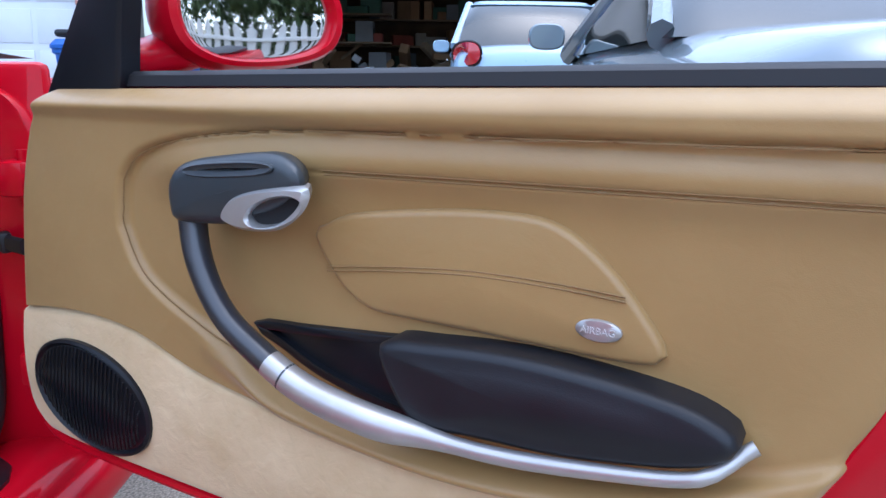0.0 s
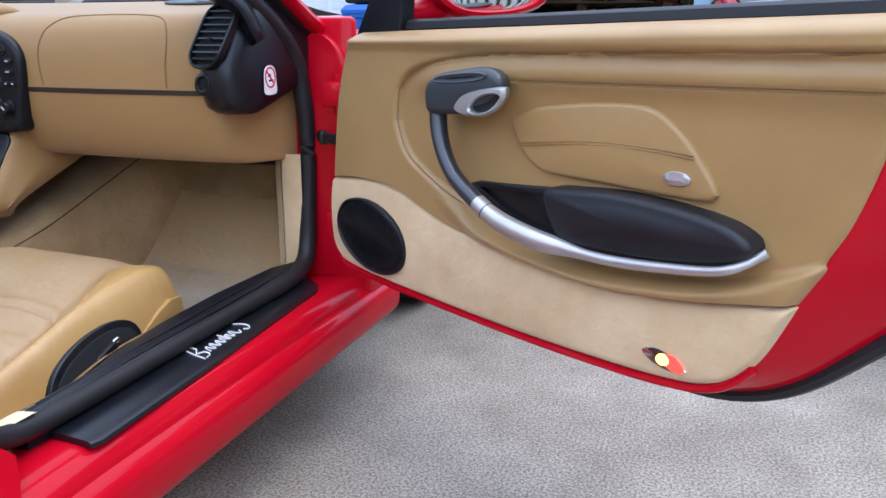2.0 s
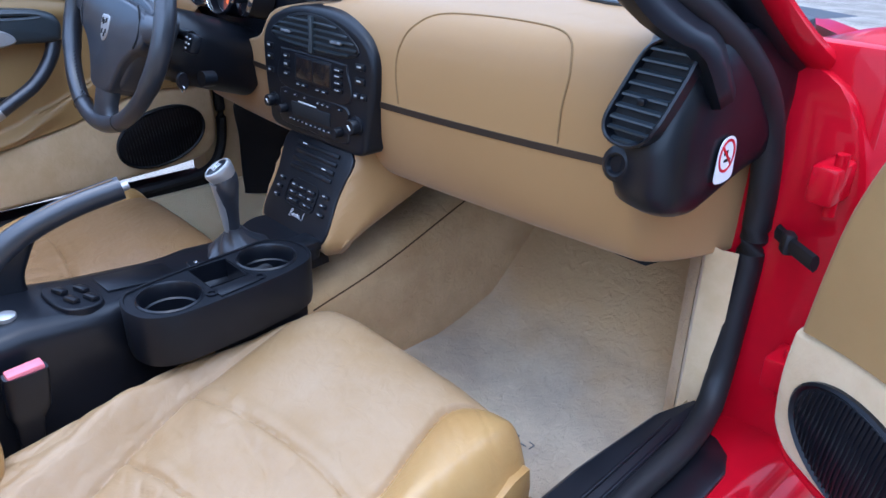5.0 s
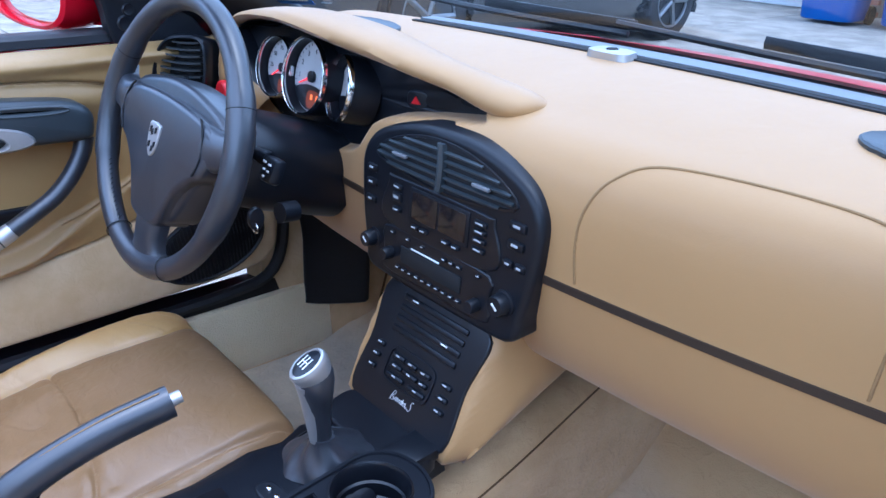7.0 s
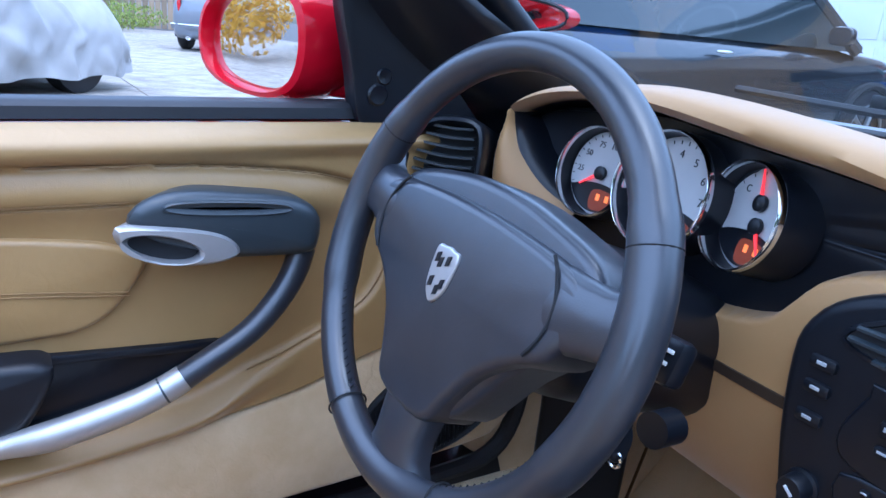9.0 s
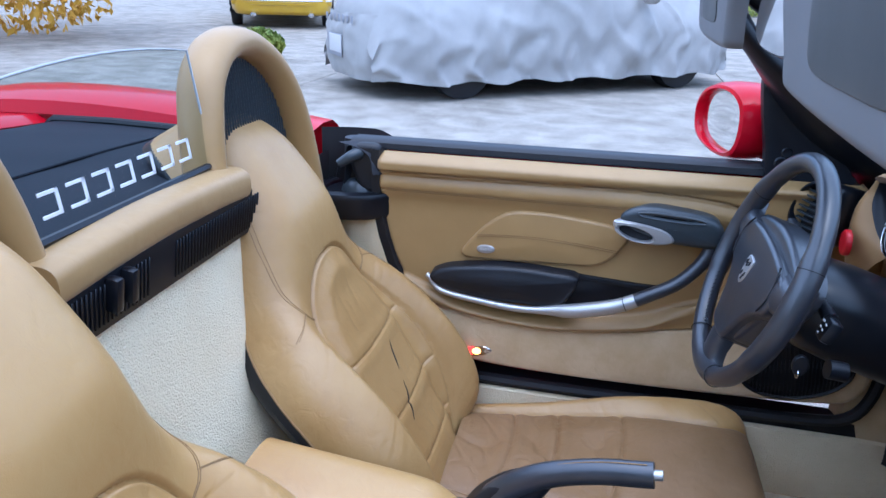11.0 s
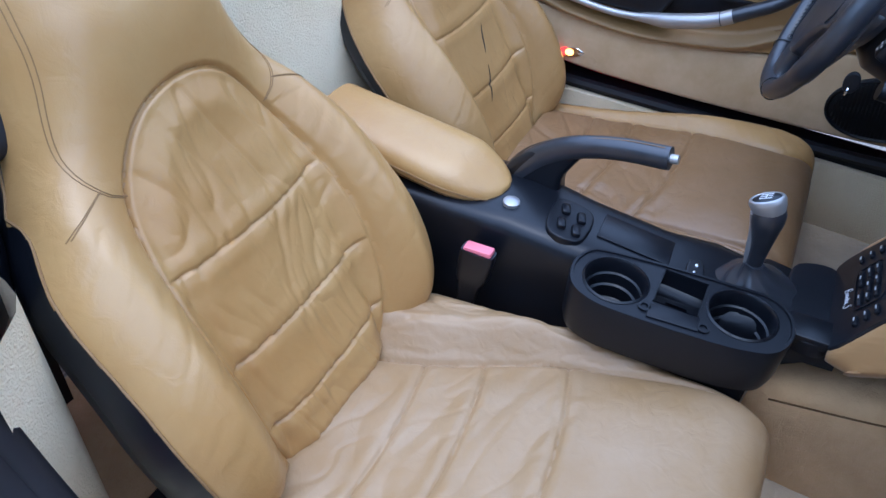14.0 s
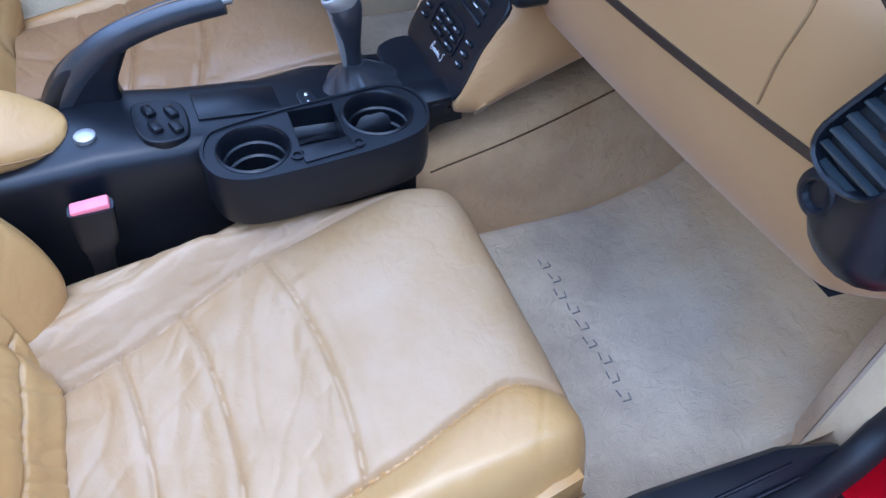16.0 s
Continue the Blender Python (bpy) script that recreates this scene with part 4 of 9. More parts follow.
    part("mirror_foot", loft([[place(u, n, z) for u, z in ellipse(uc, zc, ru, rz, 24, 3)] for n, uc, zc, ru, rz in ((-0.02, 0.150, 0.858, 0.030, 0.018), (-0.06, 0.155, 0.860, 0.032, 0.020), (-0.10, mu - 0.085, 0.872, 0.036, 0.026), (-0.14, mu - 0.075, 0.885, 0.036, 0.03))]), RED, house)
    return door, P


H, DU, DN = Vector((0.840, 0.870, 0)), Vector((0.879, -0.476, 0)), Vector((-0.476, -0.879, 0))
ang = math.degrees(math.atan2(DU.y, DU.x))
right_place = lambda u, n, z: tuple(H + DU * u + DN * n + Vector((0, 0, z)))
rd, rp = build_door("passenger_door", "open red car door with tan leather and suede lining", right_place, pose(*right_place(1.052, -0.050, 0.60), 0, 0, ang - 33))
words("badge_text", "AIRBAG", DIAL, rd, 0.0085, pose(*right_place(0.778, 0.0158, 0.645), 90, 0, ang))
left_place = lambda u, n, z: (-0.640 + n, 0.82 - u, z + 0.006 + 0.030 * (1 - u))
ld, lp = build_door("driver_door", "closed red car door with tan leather and suede lining", left_place, pose(*left_place(1.052, -0.050, 0.60), 0, 0, -33), (-0.02, 0.012), (0.318, -0.165, 0.908, 0.955, 0.297), 1.28)
words("badge_text", "AIRBAG", DIAL, ld, 0.0085, pose(*left_place(0.778, 0.0158, 0.645), 90, 0, 90))
for yy, zz, rr_ in ((0.602, 0.910, 0.010), (0.595, 0.889, 0.013)):
    part("mirror_switch", dome(ellipse(yy, zz, rr_, rr_, 24), ((1.0, 0.0), (1.0, 0.006), (0.8, 0.008), (0.3, 0.007)), lambda a, b, h: (-0.652 + h, a, b)), SATIN, ld, "round black mirror adjuster")

# ---- dashboard ----
dash = thing("dashboard", "tan leather dashboard with glovebox and instrument binnacle", "dashboard", at=(0, 0.85, 0.53))
PROF = spline([(0.90, 0.566), (0.845, 0.554), (0.805, 0.558), (0.778, 0.580), (0.757, 0.620), (0.744, 0.670), (0.7385, 0.7045), (0.7385, 0.716), (0.738, 0.76), (0.742, 0.80), (0.755, 0.832), (0.785, 0.855), (0.84, 0.868), (0.92, 0.882), (1.02, 0.894), (1.10, 0.897), (1.17, 0.888)], 260)
SARC = np.concatenate([[0], np.cumsum(np.linalg.norm(np.diff(PROF, axis=0), axis=1))])
CLUSTER = spline([(-0.560, 0.810), (-0.592, 0.862), (-0.55, 0.886), (-0.46, 0.898), (-0.34, 0.908), (-0.2, 0.894), (-0.07, 0.868), (0.018, 0.852), (0.0, 0.842), (-0.10, 0.830), (-0.165, 0.812), (-0.215, 0.760), (-0.33, 0.745), (-0.47, 0.755)], 80, True)


def on_dash(x, s, h=0.0):
    """A place on the dashboard skin: s metres along its profile, h above it."""
    y, z = float(np.interp(s, SARC, PROF[:, 0])), float(np.interp(s, SARC, PROF[:, 1]))
    y2, z2 = float(np.interp(s + 0.004, SARC, PROF[:, 0])), float(np.interp(s + 0.004, SARC, PROF[:, 1]))
    ty, tz = y2 - y, z2 - z
    k = math.hypot(ty, tz) or 1
    y, z = y - tz / k * h, z + ty / k * h
    ax = abs(x)
    front = max(0.0, min(1.0, (1.17 - y) / 0.43))
    y += (0.040 * (ax / 0.5) ** 2 + 0.26 * (max(0, ax - 0.60) / 0.09) ** 2) * front - 0.10 * (ax / 0.6) ** 2 * (1 - front)
    z -= 0.03 * (max(0, ax - 0.58) / 0.1) ** 2 * (z > 0.75)
    return x, y, z


def s_at(z):
    """Arc length at which the front face reaches height z."""
    k = 55 + int(np.argmin(np.abs(PROF[55:178, 1] - z)))
    return float(SARC[k])


xs = np.concatenate([np.linspace(-0.675, -0.6, 12)[:-1], np.linspace(-0.6, -0.2, 84)[:-1], np.linspace(-0.2, 0.1, 130)[:-1], np.linspace(0.1, 0.6, 104), np.linspace(0.6, 0.675, 12)[1:]])
pts = [on_dash(x, s) for s in SARC for x in xs]
dd = edge_distance([(p[0], p[2]) for p in pts], CLUSTER)
face_y = graph([(-0.70, 0.790), (-0.20, 0.790), (-0.10, 0.808), (-0.02, 0.828), (0.03, 0.842), (0.2, 0.842)])
pts = [(p[0], p[1] + (max(0, float(face_y(p[0])) + 0.02 - p[1]) * float(smooth01((d + 0.002) / 0.006)) if p[1] < 0.90 else 0), p[2]) for p, d in zip(pts, dd)]
w = len(xs)
part("dash_skin", (pts, [(j * w + i, j * w + i + 1, (j + 1) * w + i + 1, (j + 1) * w + i) for j in range(len(SARC) - 1) for i in range(w - 1)]), TAN_DASH, dash, "tan leather dashboard skin", sharp=80)
# dark strip between upper and lower halves
for x0, x1 in ((0.16, 0.60), (-0.34, -0.16)):
    part("trim_strip", loft([[on_dash(x, s_at(0.7045) + ds, h) for ds, h in ((-0.005, 0.0), (-0.005, 0.0022), (0.005, 0.0022), (0.005, 0.0))] for x in np.linspace(x0, x1, 30)]), material("dark_brown_strip", (0.035, 0.022, 0.014), rough=0.5, big=20), dash, "dark brown dashboard trim strip")
lid = spline([(0.204, s_at(0.712)), (0.199, s_at(0.76)), (0.203, s_at(0.80)), (0.222, s_at(0.825) + 0.01), (0.262, s_at(0.83) + 0.035), (0.36, s_at(0.83) + 0.047), (0.448, s_at(0.83) + 0.042), (0.488, s_at(0.83) + 0.02), (0.503, s_at(0.81)), (0.499, s_at(0.76)), (0.497, s_at(0.712))], 90)
part("glovebox_gap", tube([on_dash(a, s, 0.0002) for a, s in lid], 0.0017, 6), THREAD, dash, "fine dark gap round the glovebox lid")
# binnacle hood
crest = graph([(-0.612, 0.874), (-0.600, 0.888), (-0.575, 0.900), (-0.50, 0.921), (-0.42, 0.932), (-0.34, 0.935), (-0.2, 0.922), (-0.10, 0.905), (-0.04, 0.895), (0.0, 0.889), (0.03, 0.885), (0.068, 0.880)])
lip = graph([(-0.612, 0.785), (-0.600, 0.757), (-0.575, 0.738), (-0.50, 0.722), (-0.42, 0.716), (-0.34, 0.718), (-0.2, 0.735), (-0.10, 0.756), (-0.04, 0.771), (0.0, 0.776), (0.03, 0.778), (0.068, 0.780)])
back_long = (0.060, 0.018, 0.003, 0.0, 0.008, 0.028, 0.060, 0.100, 0.145, 0.170, 0.180)
back_short = (0.055, 0.018, 0.003, 0.0, 0.007, 0.022, 0.042, 0.065, 0.088, 0.100, 0.105)
drop_ = (0.042, 0.041, 0.031, 0.020, 0.008, 0.001, 0.0, 0.0055, 0.019, 0.034, 0.050)
rings = []
for x in np.concatenate([np.linspace(-0.612, 0.018, 52), np.linspace(0.022, 0.0626, 26)]):
    zt, yf = float(crest(x)), float(lip(x))
    k = 0.68 - 0.30 * float(smooth01((-0.22 - x) / 0.26)) + 0.18 * float(smooth01((x + 0.06) / 0.07))
    k *= min(1, max(0.2, (zt - 0.866) / 0.018)) if x < -0.5 else 1
    mix_ = float(smooth01((x + 0.32) / 0.30))
    sec = [(yf + a + (b - a) * mix_, zt - c * (k if c > 0 and n < 5 else 1)) for n, (a, b, c) in enumerate(zip(back_long, back_short, drop_))]
    # the right-hand end closes as a round nose
    nose_ = max(0.003, 1 - (max(0, x - 0.020) / 0.0428) ** 2) ** 0.40
    yc, zc = yf + 0.048, zt - 0.016
    rings.append([(x, yc + (y - yc) * nose_, zc + (z - zc) * nose_) for y, z in spline(sec, 26)])
# black strip on the skin that draws the shade under the hood lip
gap_low = graph([(-0.06, 0.60), (-0.035, 0.36), (-0.01, 0.32), (0.02, 0.36), (0.034, 0.55), (0.042, 0.80)])
gap_a, gap_b = s_at(0.835), s_at(0.870)
part("hood_gap", loft([[on_dash(x, gap_a + (gap_b - gap_a) * (q + (1 - q) * float(gap_low(x))), 0.0025) for q in np.linspace(0, 1, 7)] for x in np.linspace(-0.058, 0.040, 34)], closed=False), RUBBER, dash, "dark strip laid on as the shade under the instrument hood")
part("binnacle_hood", loft(rings), TAN_DASH, dash, "tan leather instrument hood", sharp=60)
part("hood_lining", loft([[(r[4][0], r[4][1] + 0.002, r[4][2] - 0.002), (r[2][0], r[2][1], r[2][2] - 0.003), (r[0][0], r[0][1], r[0][2] - 0.004), (r[0][0], 0.80, r[0][2] - 0.012)] for r in rings[4:46]], closed=False), SATIN, dash, "dark lining under the instrument hood")
outer = spline([(-0.602, 0.764, 0.870), (-0.580, 0.726, 0.845), (-0.570, 0.712, 0.79), (-0.578, 0.722, 0.72), (-0.57, 0.752, 0.690)], 18)
inner = spline([(-0.597, 0.752, 0.884), (-0.568, 0.738, 0.856), (-0.552, 0.736, 0.836), (-0.509, 0.739, 0.807), (-0.455, 0.748, 0.788)], 18)
mid = (outer + inner) / 2
side = [outer + (0, 0.03, 0), outer + (0, 0.008, 0), outer * 0.85 + inner * 0.15 + (0, -0.004, 0), mid + (0, -0.009, 0), outer * 0.2 + inner * 0.8 + (0, -0.007, 0), inner + (0, 0.0, 0), inner + (0.002, 0.003, 0.001)]
part("binnacle_side", loft([spline([tuple(r[k]) for r in side], 22) for k in range(18)], closed=False), TAN_DASH, dash, sharp=80)
part("binnacle_wall", loft([[tuple(p) for p in inner + d] for d in ((0.0018, 0.0025, 0.001), (0.004, 0.004, 0.003), (0.010, 0.03, 0.006), (0.016, 0.065, 0.010))], closed=False), SATIN, dash, "dark wall inside the instrument hood", sharp=80)
cl = part("instrument_panel", pad(inset(CLUSTER, -0.007), 0.0, 0.010, 0.004, lambda a, b, h: (a, float(face_y(a)) - h, b)), SATIN, dash, "black instrument panel")
part("panel_soffit", loft([[(a, float(face_y(a)), b) for a, b in inset(CLUSTER, -0.001)]] + [[(a, min(float(face_y(a)) - 0.005, float(lip(a)) + 0.026) if b > 0.835 else float(face_y(a)) - 0.015, b) for a, b in inset(CLUSTER, -0.001)]], caps=False), SATIN, cl)
tri = [(-0.131, 0.838), (-0.118, 0.838), (-0.1245, 0.8485)]
part("hazard_button", loft([[(x, float(face_y(x)) - h, z) for x, z in tri] for h in (0.008, 0.0125)]), RED_PLASTIC, cl, "red hazard triangle", smooth=False)
part("hazard_frame", pad(ellipse(-0.1245, 0.843, 0.016, 0.013, 32, 3), 0.006, 0.0106, 0.002, lambda a, b, h: (a, float(face_y(a)) - h, b)), BLACK, cl)

# gauges
TILT_G = radians(12)


def gauge(name, label, cx, cz, r, yy, needle, marks, digits, turn=0):
    ey, ez = math.sin(TILT_G), math.cos(TILT_G)
    tc, ts = math.cos(radians(turn)), math.sin(radians(turn))

    def G(a, b, h):
        fwd = b * ey - h * ez
        return (cx + a * tc + fwd * ts, yy - a * ts + fwd * tc, cz + b * ez + h * ey)
    g = part(name, loft([[G(r * k * math.cos(q), r * k * math.sin(q), h) for q in np.linspace(0, 2 * math.pi, 48, endpoint=False)] for k, h in ((1.0, -0.006), (1.0, 0.0), (0.99, 0.003), (0.975, 0.0042), (0.958, 0.003), (0.955, -0.003))], caps=False), CHROME, dash, label)
    part("dial_tube", loft([[G(r * k * math.cos(q), r * k * math.sin(q), h) for q in np.linspace(0, 2 * math.pi, 48, endpoint=False)] for k, h in ((1.004, -0.045), (1.004, -0.004), (0.952, -0.003), (0.945, -0.008), (0.935, -0.020))], caps=False), SATIN, g, "dark tube round the dial")
    part("dial_face", dome(ellipse(0, 0, r * 0.88, r * 0.88, 40), ((1.06, -0.0195), (1.06, -0.0188), (1, -0.0185), (1, -0.0170), (0.5, -0.0170), (0.02, -0.0170)), G), DIAL, g, "silver grey dial face")
    part("dial_cup", dome(ellipse(0, 0, r * 0.93, r * 0.93, 40), ((1, -0.040), (1, -0.0205), (0.3, -0.0195)), G), SATIN, g)
    low = [(0.87 * r * math.cos(radians(q)), 0.87 * r * math.sin(radians(q))) for q in np.linspace(-24, -156, 14)]
    low += [(a * r, (-0.22 - 0.17 * (a / 0.8) ** 2) * r) for a in np.linspace(-0.72, 0.72, 9)]
    low = spline(low, 60, True)
    disp = part("dial_display", dome(low, ((1, -0.0168), (1, -0.0158), (0.3, -0.0158)), G), SATIN, g, "dark display at the foot of the dial")
    part("display_glow", dome(spline([(-0.10 * r, -0.40 * r), (0.30 * r, -0.36 * r), (0.62 * r, -0.48 * r), (0.50 * r, -0.68 * r), (0.22 * r, -0.80 * r), (-0.10 * r, -0.78 * r)], 30, True), ((1, -0.0157), (1, -0.0152), (0.3, -0.0152)), G), AMBER, disp, "amber lit display")
    for a0 in (0.10, 0.36):
        part("display_mark", loft([[G((a0 + a) * r, (-0.52 + b) * r, h) for a, b in ((-0.05, -0.07), (0.05, -0.07), (0.05, 0.07), (-0.05, 0.07))] for h in (-0.0153, -0.0148)]), AMBER_MARK, disp, "bright orange display figure", smooth=False)
    for (ax, az), ang in needle:
        c, s = math.cos(radians(ang)), math.sin(radians(ang))
        ln = r * 0.62
        part("needle", loft([[G(ax * r + c * d - s * wd, az * r + s * d + c * wd, h) for d, wd in ((-0.1 * ln, -0.0022), (ln, -0.0006), (ln, 0.0006), (-0.1 * ln, 0.0022))] for h in (-0.0148, -0.0136)]), RED_GLOW, g, "red needle", smooth=False)
        part("needle_hub", dome(ellipse(ax * r, az * r, r * 0.15, r * 0.15, 20), ((1, -0.0160), (1, -0.0118), (0.8, -0.0110), (0.2, -0.0110)), G), SATIN, g)
    ticks = []
    for i in range(marks):
        q = radians(215 - 250 * i / (marks - 1))
        c, s = math.cos(q), math.sin(q)
        ticks.append(loft([[G(c * d - s * wd, s * d + c * wd, h) for d, wd in ((0.80 * r, -0.0004), (0.86 * r, -0.0004), (0.86 * r, 0.0004), (0.80 * r, 0.0004))] for h in (-0.0168, -0.0163)]))
    tagged(part("tick_marks", join(*ticks), SATIN, g, smooth=False), kind="stuff")
    for i, tx in enumerate(digits):
        q = radians(215 - 250 * i / (len(digits) - 1))
        words("dial_number", tx, SATIN, g, r * 0.19, pose(*G(0.64 * r * math.cos(q), 0.64 * r * math.sin(q), -0.0164), 90 - 12, 0, -turn), 0.0002)
    return g


gauge("rev_counter", "round chrome-ringed rev counter", -0.338, 0.843, 0.058, 0.742, [((0, 0), 204)], 24, ["0", "1", "2", "3", "4", "5", "6", "7", "8"])
gauge("speedometer", "round chrome-ringed speedometer", -0.440, 0.839, 0.049, 0.750, [((0, 0), 212)], 20, ["0", "25", "50", "75", "100", "125", "150", "175"], -4)
gauge("fuel_gauge", "round chrome-ringed fuel and temperature gauge", -0.251, 0.840, 0.049, 0.748, [((0.05, 0.30), 110), ((0.15, -0.10), 300)], 14, ["H", "C", "1", "2"], 16)

# side air vents
def side_vent(sx, py, pz, turn=5.7):
    ob = thing("air_vent_pod", "black side air vent pod with slats", "air vent", at=(sx * 0.63, 0.80, 0.66), group="side air vents")
    foot = spline([(0.576, 0.815), (0.585, 0.775), (0.612, 0.738), (0.650, 0.722), (0.682, 0.730), (0.698, 0.77), (0.704, 0.90), (0.704, 0.99), (0.60, 0.99), (0.58, 0.90)], 44, True)
    c = np.array((0.655, 0.86))
    rings = [[(sx * x, py + y + 0.46 * max(0, z - 0.76), 0.5 * pz + z + 0.30 * max(0, min(0.15, y - 0.80)) * (z < 0.70)) for x, y in c + (foot - c) * k] for z, k in ((0.654, 0.55), (0.656, 0.78), (0.668, 0.93), (0.69, 1.0), (0.75, 1.0), (0.82, 0.965), (0.852, 0.93), (0.868, 0.86), (0.874, 0.7))]
    part("pod_shell", loft(rings), SATIN, ob, "satin black pod shell")
    nx, ny = -math.sin(radians(turn)), -math.cos(radians(turn))
    ctr = np.array((0.641, 0.716))

    def V(a, b, h):
        return (sx * (ctr[0] + a * -ny + nx * h + 0.16 * (b - 0.76)), py + ctr[1] + a * nx + ny * h + 0.50 * (b - 0.76) * (b > 0.76), b + pz)
    mouth = spline([(-0.030, 0.748), (-0.030, 0.80), (-0.022, 0.84), (0.010, 0.850), (0.036, 0.84), (0.038, 0.80), (0.030, 0.752), (0.0, 0.736)], 40, True)
    part("vent_frame", loft([[V(a, b, -0.01) for a, b in inset(mouth, -0.006)], [V(a, b, 0.006) for a, b in inset(mouth, -0.005)], [V(a, b, 0.008) for a, b in inset(mouth, -0.002)], [V(a, b, 0.006) for a, b in mouth], [V(a, b, -0.012) for a, b in inset(mouth, 0.002)]]), SATIN, ob)
    part("vent_back", dome(mouth, ((1, -0.006), (0.95, -0.0055), (0.3, -0.0055)), V), VOID, ob)
    for i in range(9):
        b = 0.738 + i * 0.0125
        ws = [p[0] for p in mouth if abs(p[1] - b) < 0.012]
        if len(ws) > 1:
            part("slat", loft([[V(a, b + q, h) for q, h in ((0, -0.002), (0.0026, -0.001), (0.0010, 0.0045), (-0.0015, 0.0040))] for a in (min(ws) + 0.003, max(ws) - 0.003)]), SLATE, ob, smooth=False)
    part("vent_tab", rbox(0.010, 0.008, 0.008, 0.002, V(0.004, 0.785, 0.007)), BLACK, ob)
    kn = ellipse(-0.012, 0.703, 0.026, 0.026, 28)
    part("vent_knob", loft([[V(a, b, h) for a, b in np.array((-0.012, 0.703)) + (kn - (-0.012, 0.703)) * k] for k, h in ((1.05, -0.06), (1.0, -0.022), (0.90, -0.013), (0.60, -0.008), (0.50, -0.009), (0.42, -0.013), (0.1, -0.013))]), BLACK, ob, "round black vent wheel")


side_vent(1, 0.006, 0.024)
vd = thing("air_vent_pod", "black rounded air vent at the driver's dash end", "air vent", at=(-0.588, 0.70, 0.75), group="side air vents")
VN = Vector((0.62, -0.76, 0.20)).normalized()
VU = Vector((0, 0, 1)).cross(VN).normalized() * -1
VW = VU.cross(VN)
VW = VW if VW.z > 0 else -VW


def DV(a, b, h):
    """Face of the driver's vent: across towards the middle of the car, up, out of the face."""
    return tuple(Vector((-0.588, 0.660, 0.815)) - VU * a * 0.86 + VW * b + VN * h)


mouth = spline([(-0.058, -0.012), (-0.050, 0.026), (-0.030, 0.046), (0.0, 0.052), (0.034, 0.048), (0.042, 0.020), (0.040, -0.020), (0.028, -0.046), (-0.006, -0.056), (-0.040, -0.046)], 56, True)
part("pod_shell", loft([[DV(a, b, h) for a, b in inset(mouth, d)] for d, h in ((0.004, -0.15), (-0.004, -0.09), (-0.008, -0.03), (-0.009, -0.004), (-0.006, 0.003), (-0.002, 0.005), (0.0, 0.002), (0.002, -0.008), (0.004, -0.022))], caps=False), SATIN, vd, "satin black pod shell")
part("vent_back", dome(mouth, ((1, -0.024), (0.98, -0.020), (0.3, -0.020)), DV), VOID, vd)
for i in range(9):
    b0 = -0.044 + i * 0.0112
    ws = [p[0] for p in mouth if abs(p[1] - b0) < 0.005]
    lo_, hi_ = min(ws) + 0.008, max(ws) - 0.008
    part("slat", loft([[DV(a, b0 + q + 0.004 * (a / 0.05) ** 2, h) for q, h in ((0, -0.014), (0.0026, -0.012), (0.0014, -0.0020), (-0.0014, -0.0025))] for a in np.linspace(lo_, hi_, 7)]), SLATE, vd, smooth=False)
part("vent_tab", rbox(0.016, 0.008, 0.007, 0.002, DV(0.006, -0.012, 0.001), (0, 0, -28)), SATIN, vd)
# warning sticker on the passenger pod
def S(a, b, h):
    return (0.7045 + h, 0.838 + a, 0.725 + b)


stick = thing("warning_sticker", "white and red round airbag warning sticker on black plastic", "sticker", at=(0.7045, 0.838, 0.725))
part("backing", dome(spline([(-0.019, -0.020), (0.019, -0.020), (0.022, 0.0), (0.018, 0.028), (0.0, 0.036), (-0.018, 0.028), (-0.022, 0.0)], 36, True), ((1, 0.0), (1, 0.0010), (0.3, 0.0011)), S), WHITE, stick)
ring = ellipse(0, 0.012, 0.019, 0.021, 36)
part("red_ring", loft([[S(a, b, h) for a, b in q] for q, h in ((ring, 0.0008), (ring, 0.0016), (inset(ring, 0.0035), 0.0016), (inset(ring, 0.0035), 0.0008))], caps=False), RED_PLASTIC, stick)
part("red_bar", moved(rbox(0.001, 0.038, 0.0035, 0.0003), Matrix.Translation(S(0, 0.012, 0.0014)) @ pose(0, 0, 0, -45, 0, 0)), RED_PLASTIC, stick)
part("figure_bars", join(rbox(0.0008, 0.010, 0.006, 0.0003, S(-0.003, 0.016, 0.001)), rbox(0.0008, 0.016, 0.004, 0.0003, S(0.002, 0.006, 0.001))), SATIN, stick)

# ---- centre stack ----
stack = thing("centre_stack", "black centre stack with air vent, climate panel and radio", "car console", at=(0, 0.73, 0.61))


def K(a, b, h):
    """Face of the stack: leans away towards its top."""
    return (a, 0.7385 + 0.055 * (b - 0.70) - h, b)


OUT = [(0.0, 0.838), (0.05, 0.8355), (0.10, 0.824), (0.143, 0.804), (0.164, 0.775), (0.166, 0.740), (0.160, 0.69), (0.150, 0.645), (0.143, 0.618), (0.10, 0.609)]
OUT = OUT + [(-a, b) for a, b in OUT[:0:-1]]
ou = spline(OUT, 90, True)
part("stack_frame", pad(ou, -0.05, 0.016, 0.010, K), BLACK, stack, "black moulded stack surround", sharp=60)
vm = spline([(-0.128, 0.782), (-0.10, 0.803), (-0.05, 0.819), (0, 0.824), (0.05, 0.819), (0.10, 0.803), (0.128, 0.782), (0.09, 0.772), (0.045, 0.766), (0, 0.764), (-0.045, 0.766), (-0.09, 0.772)], 70, True)
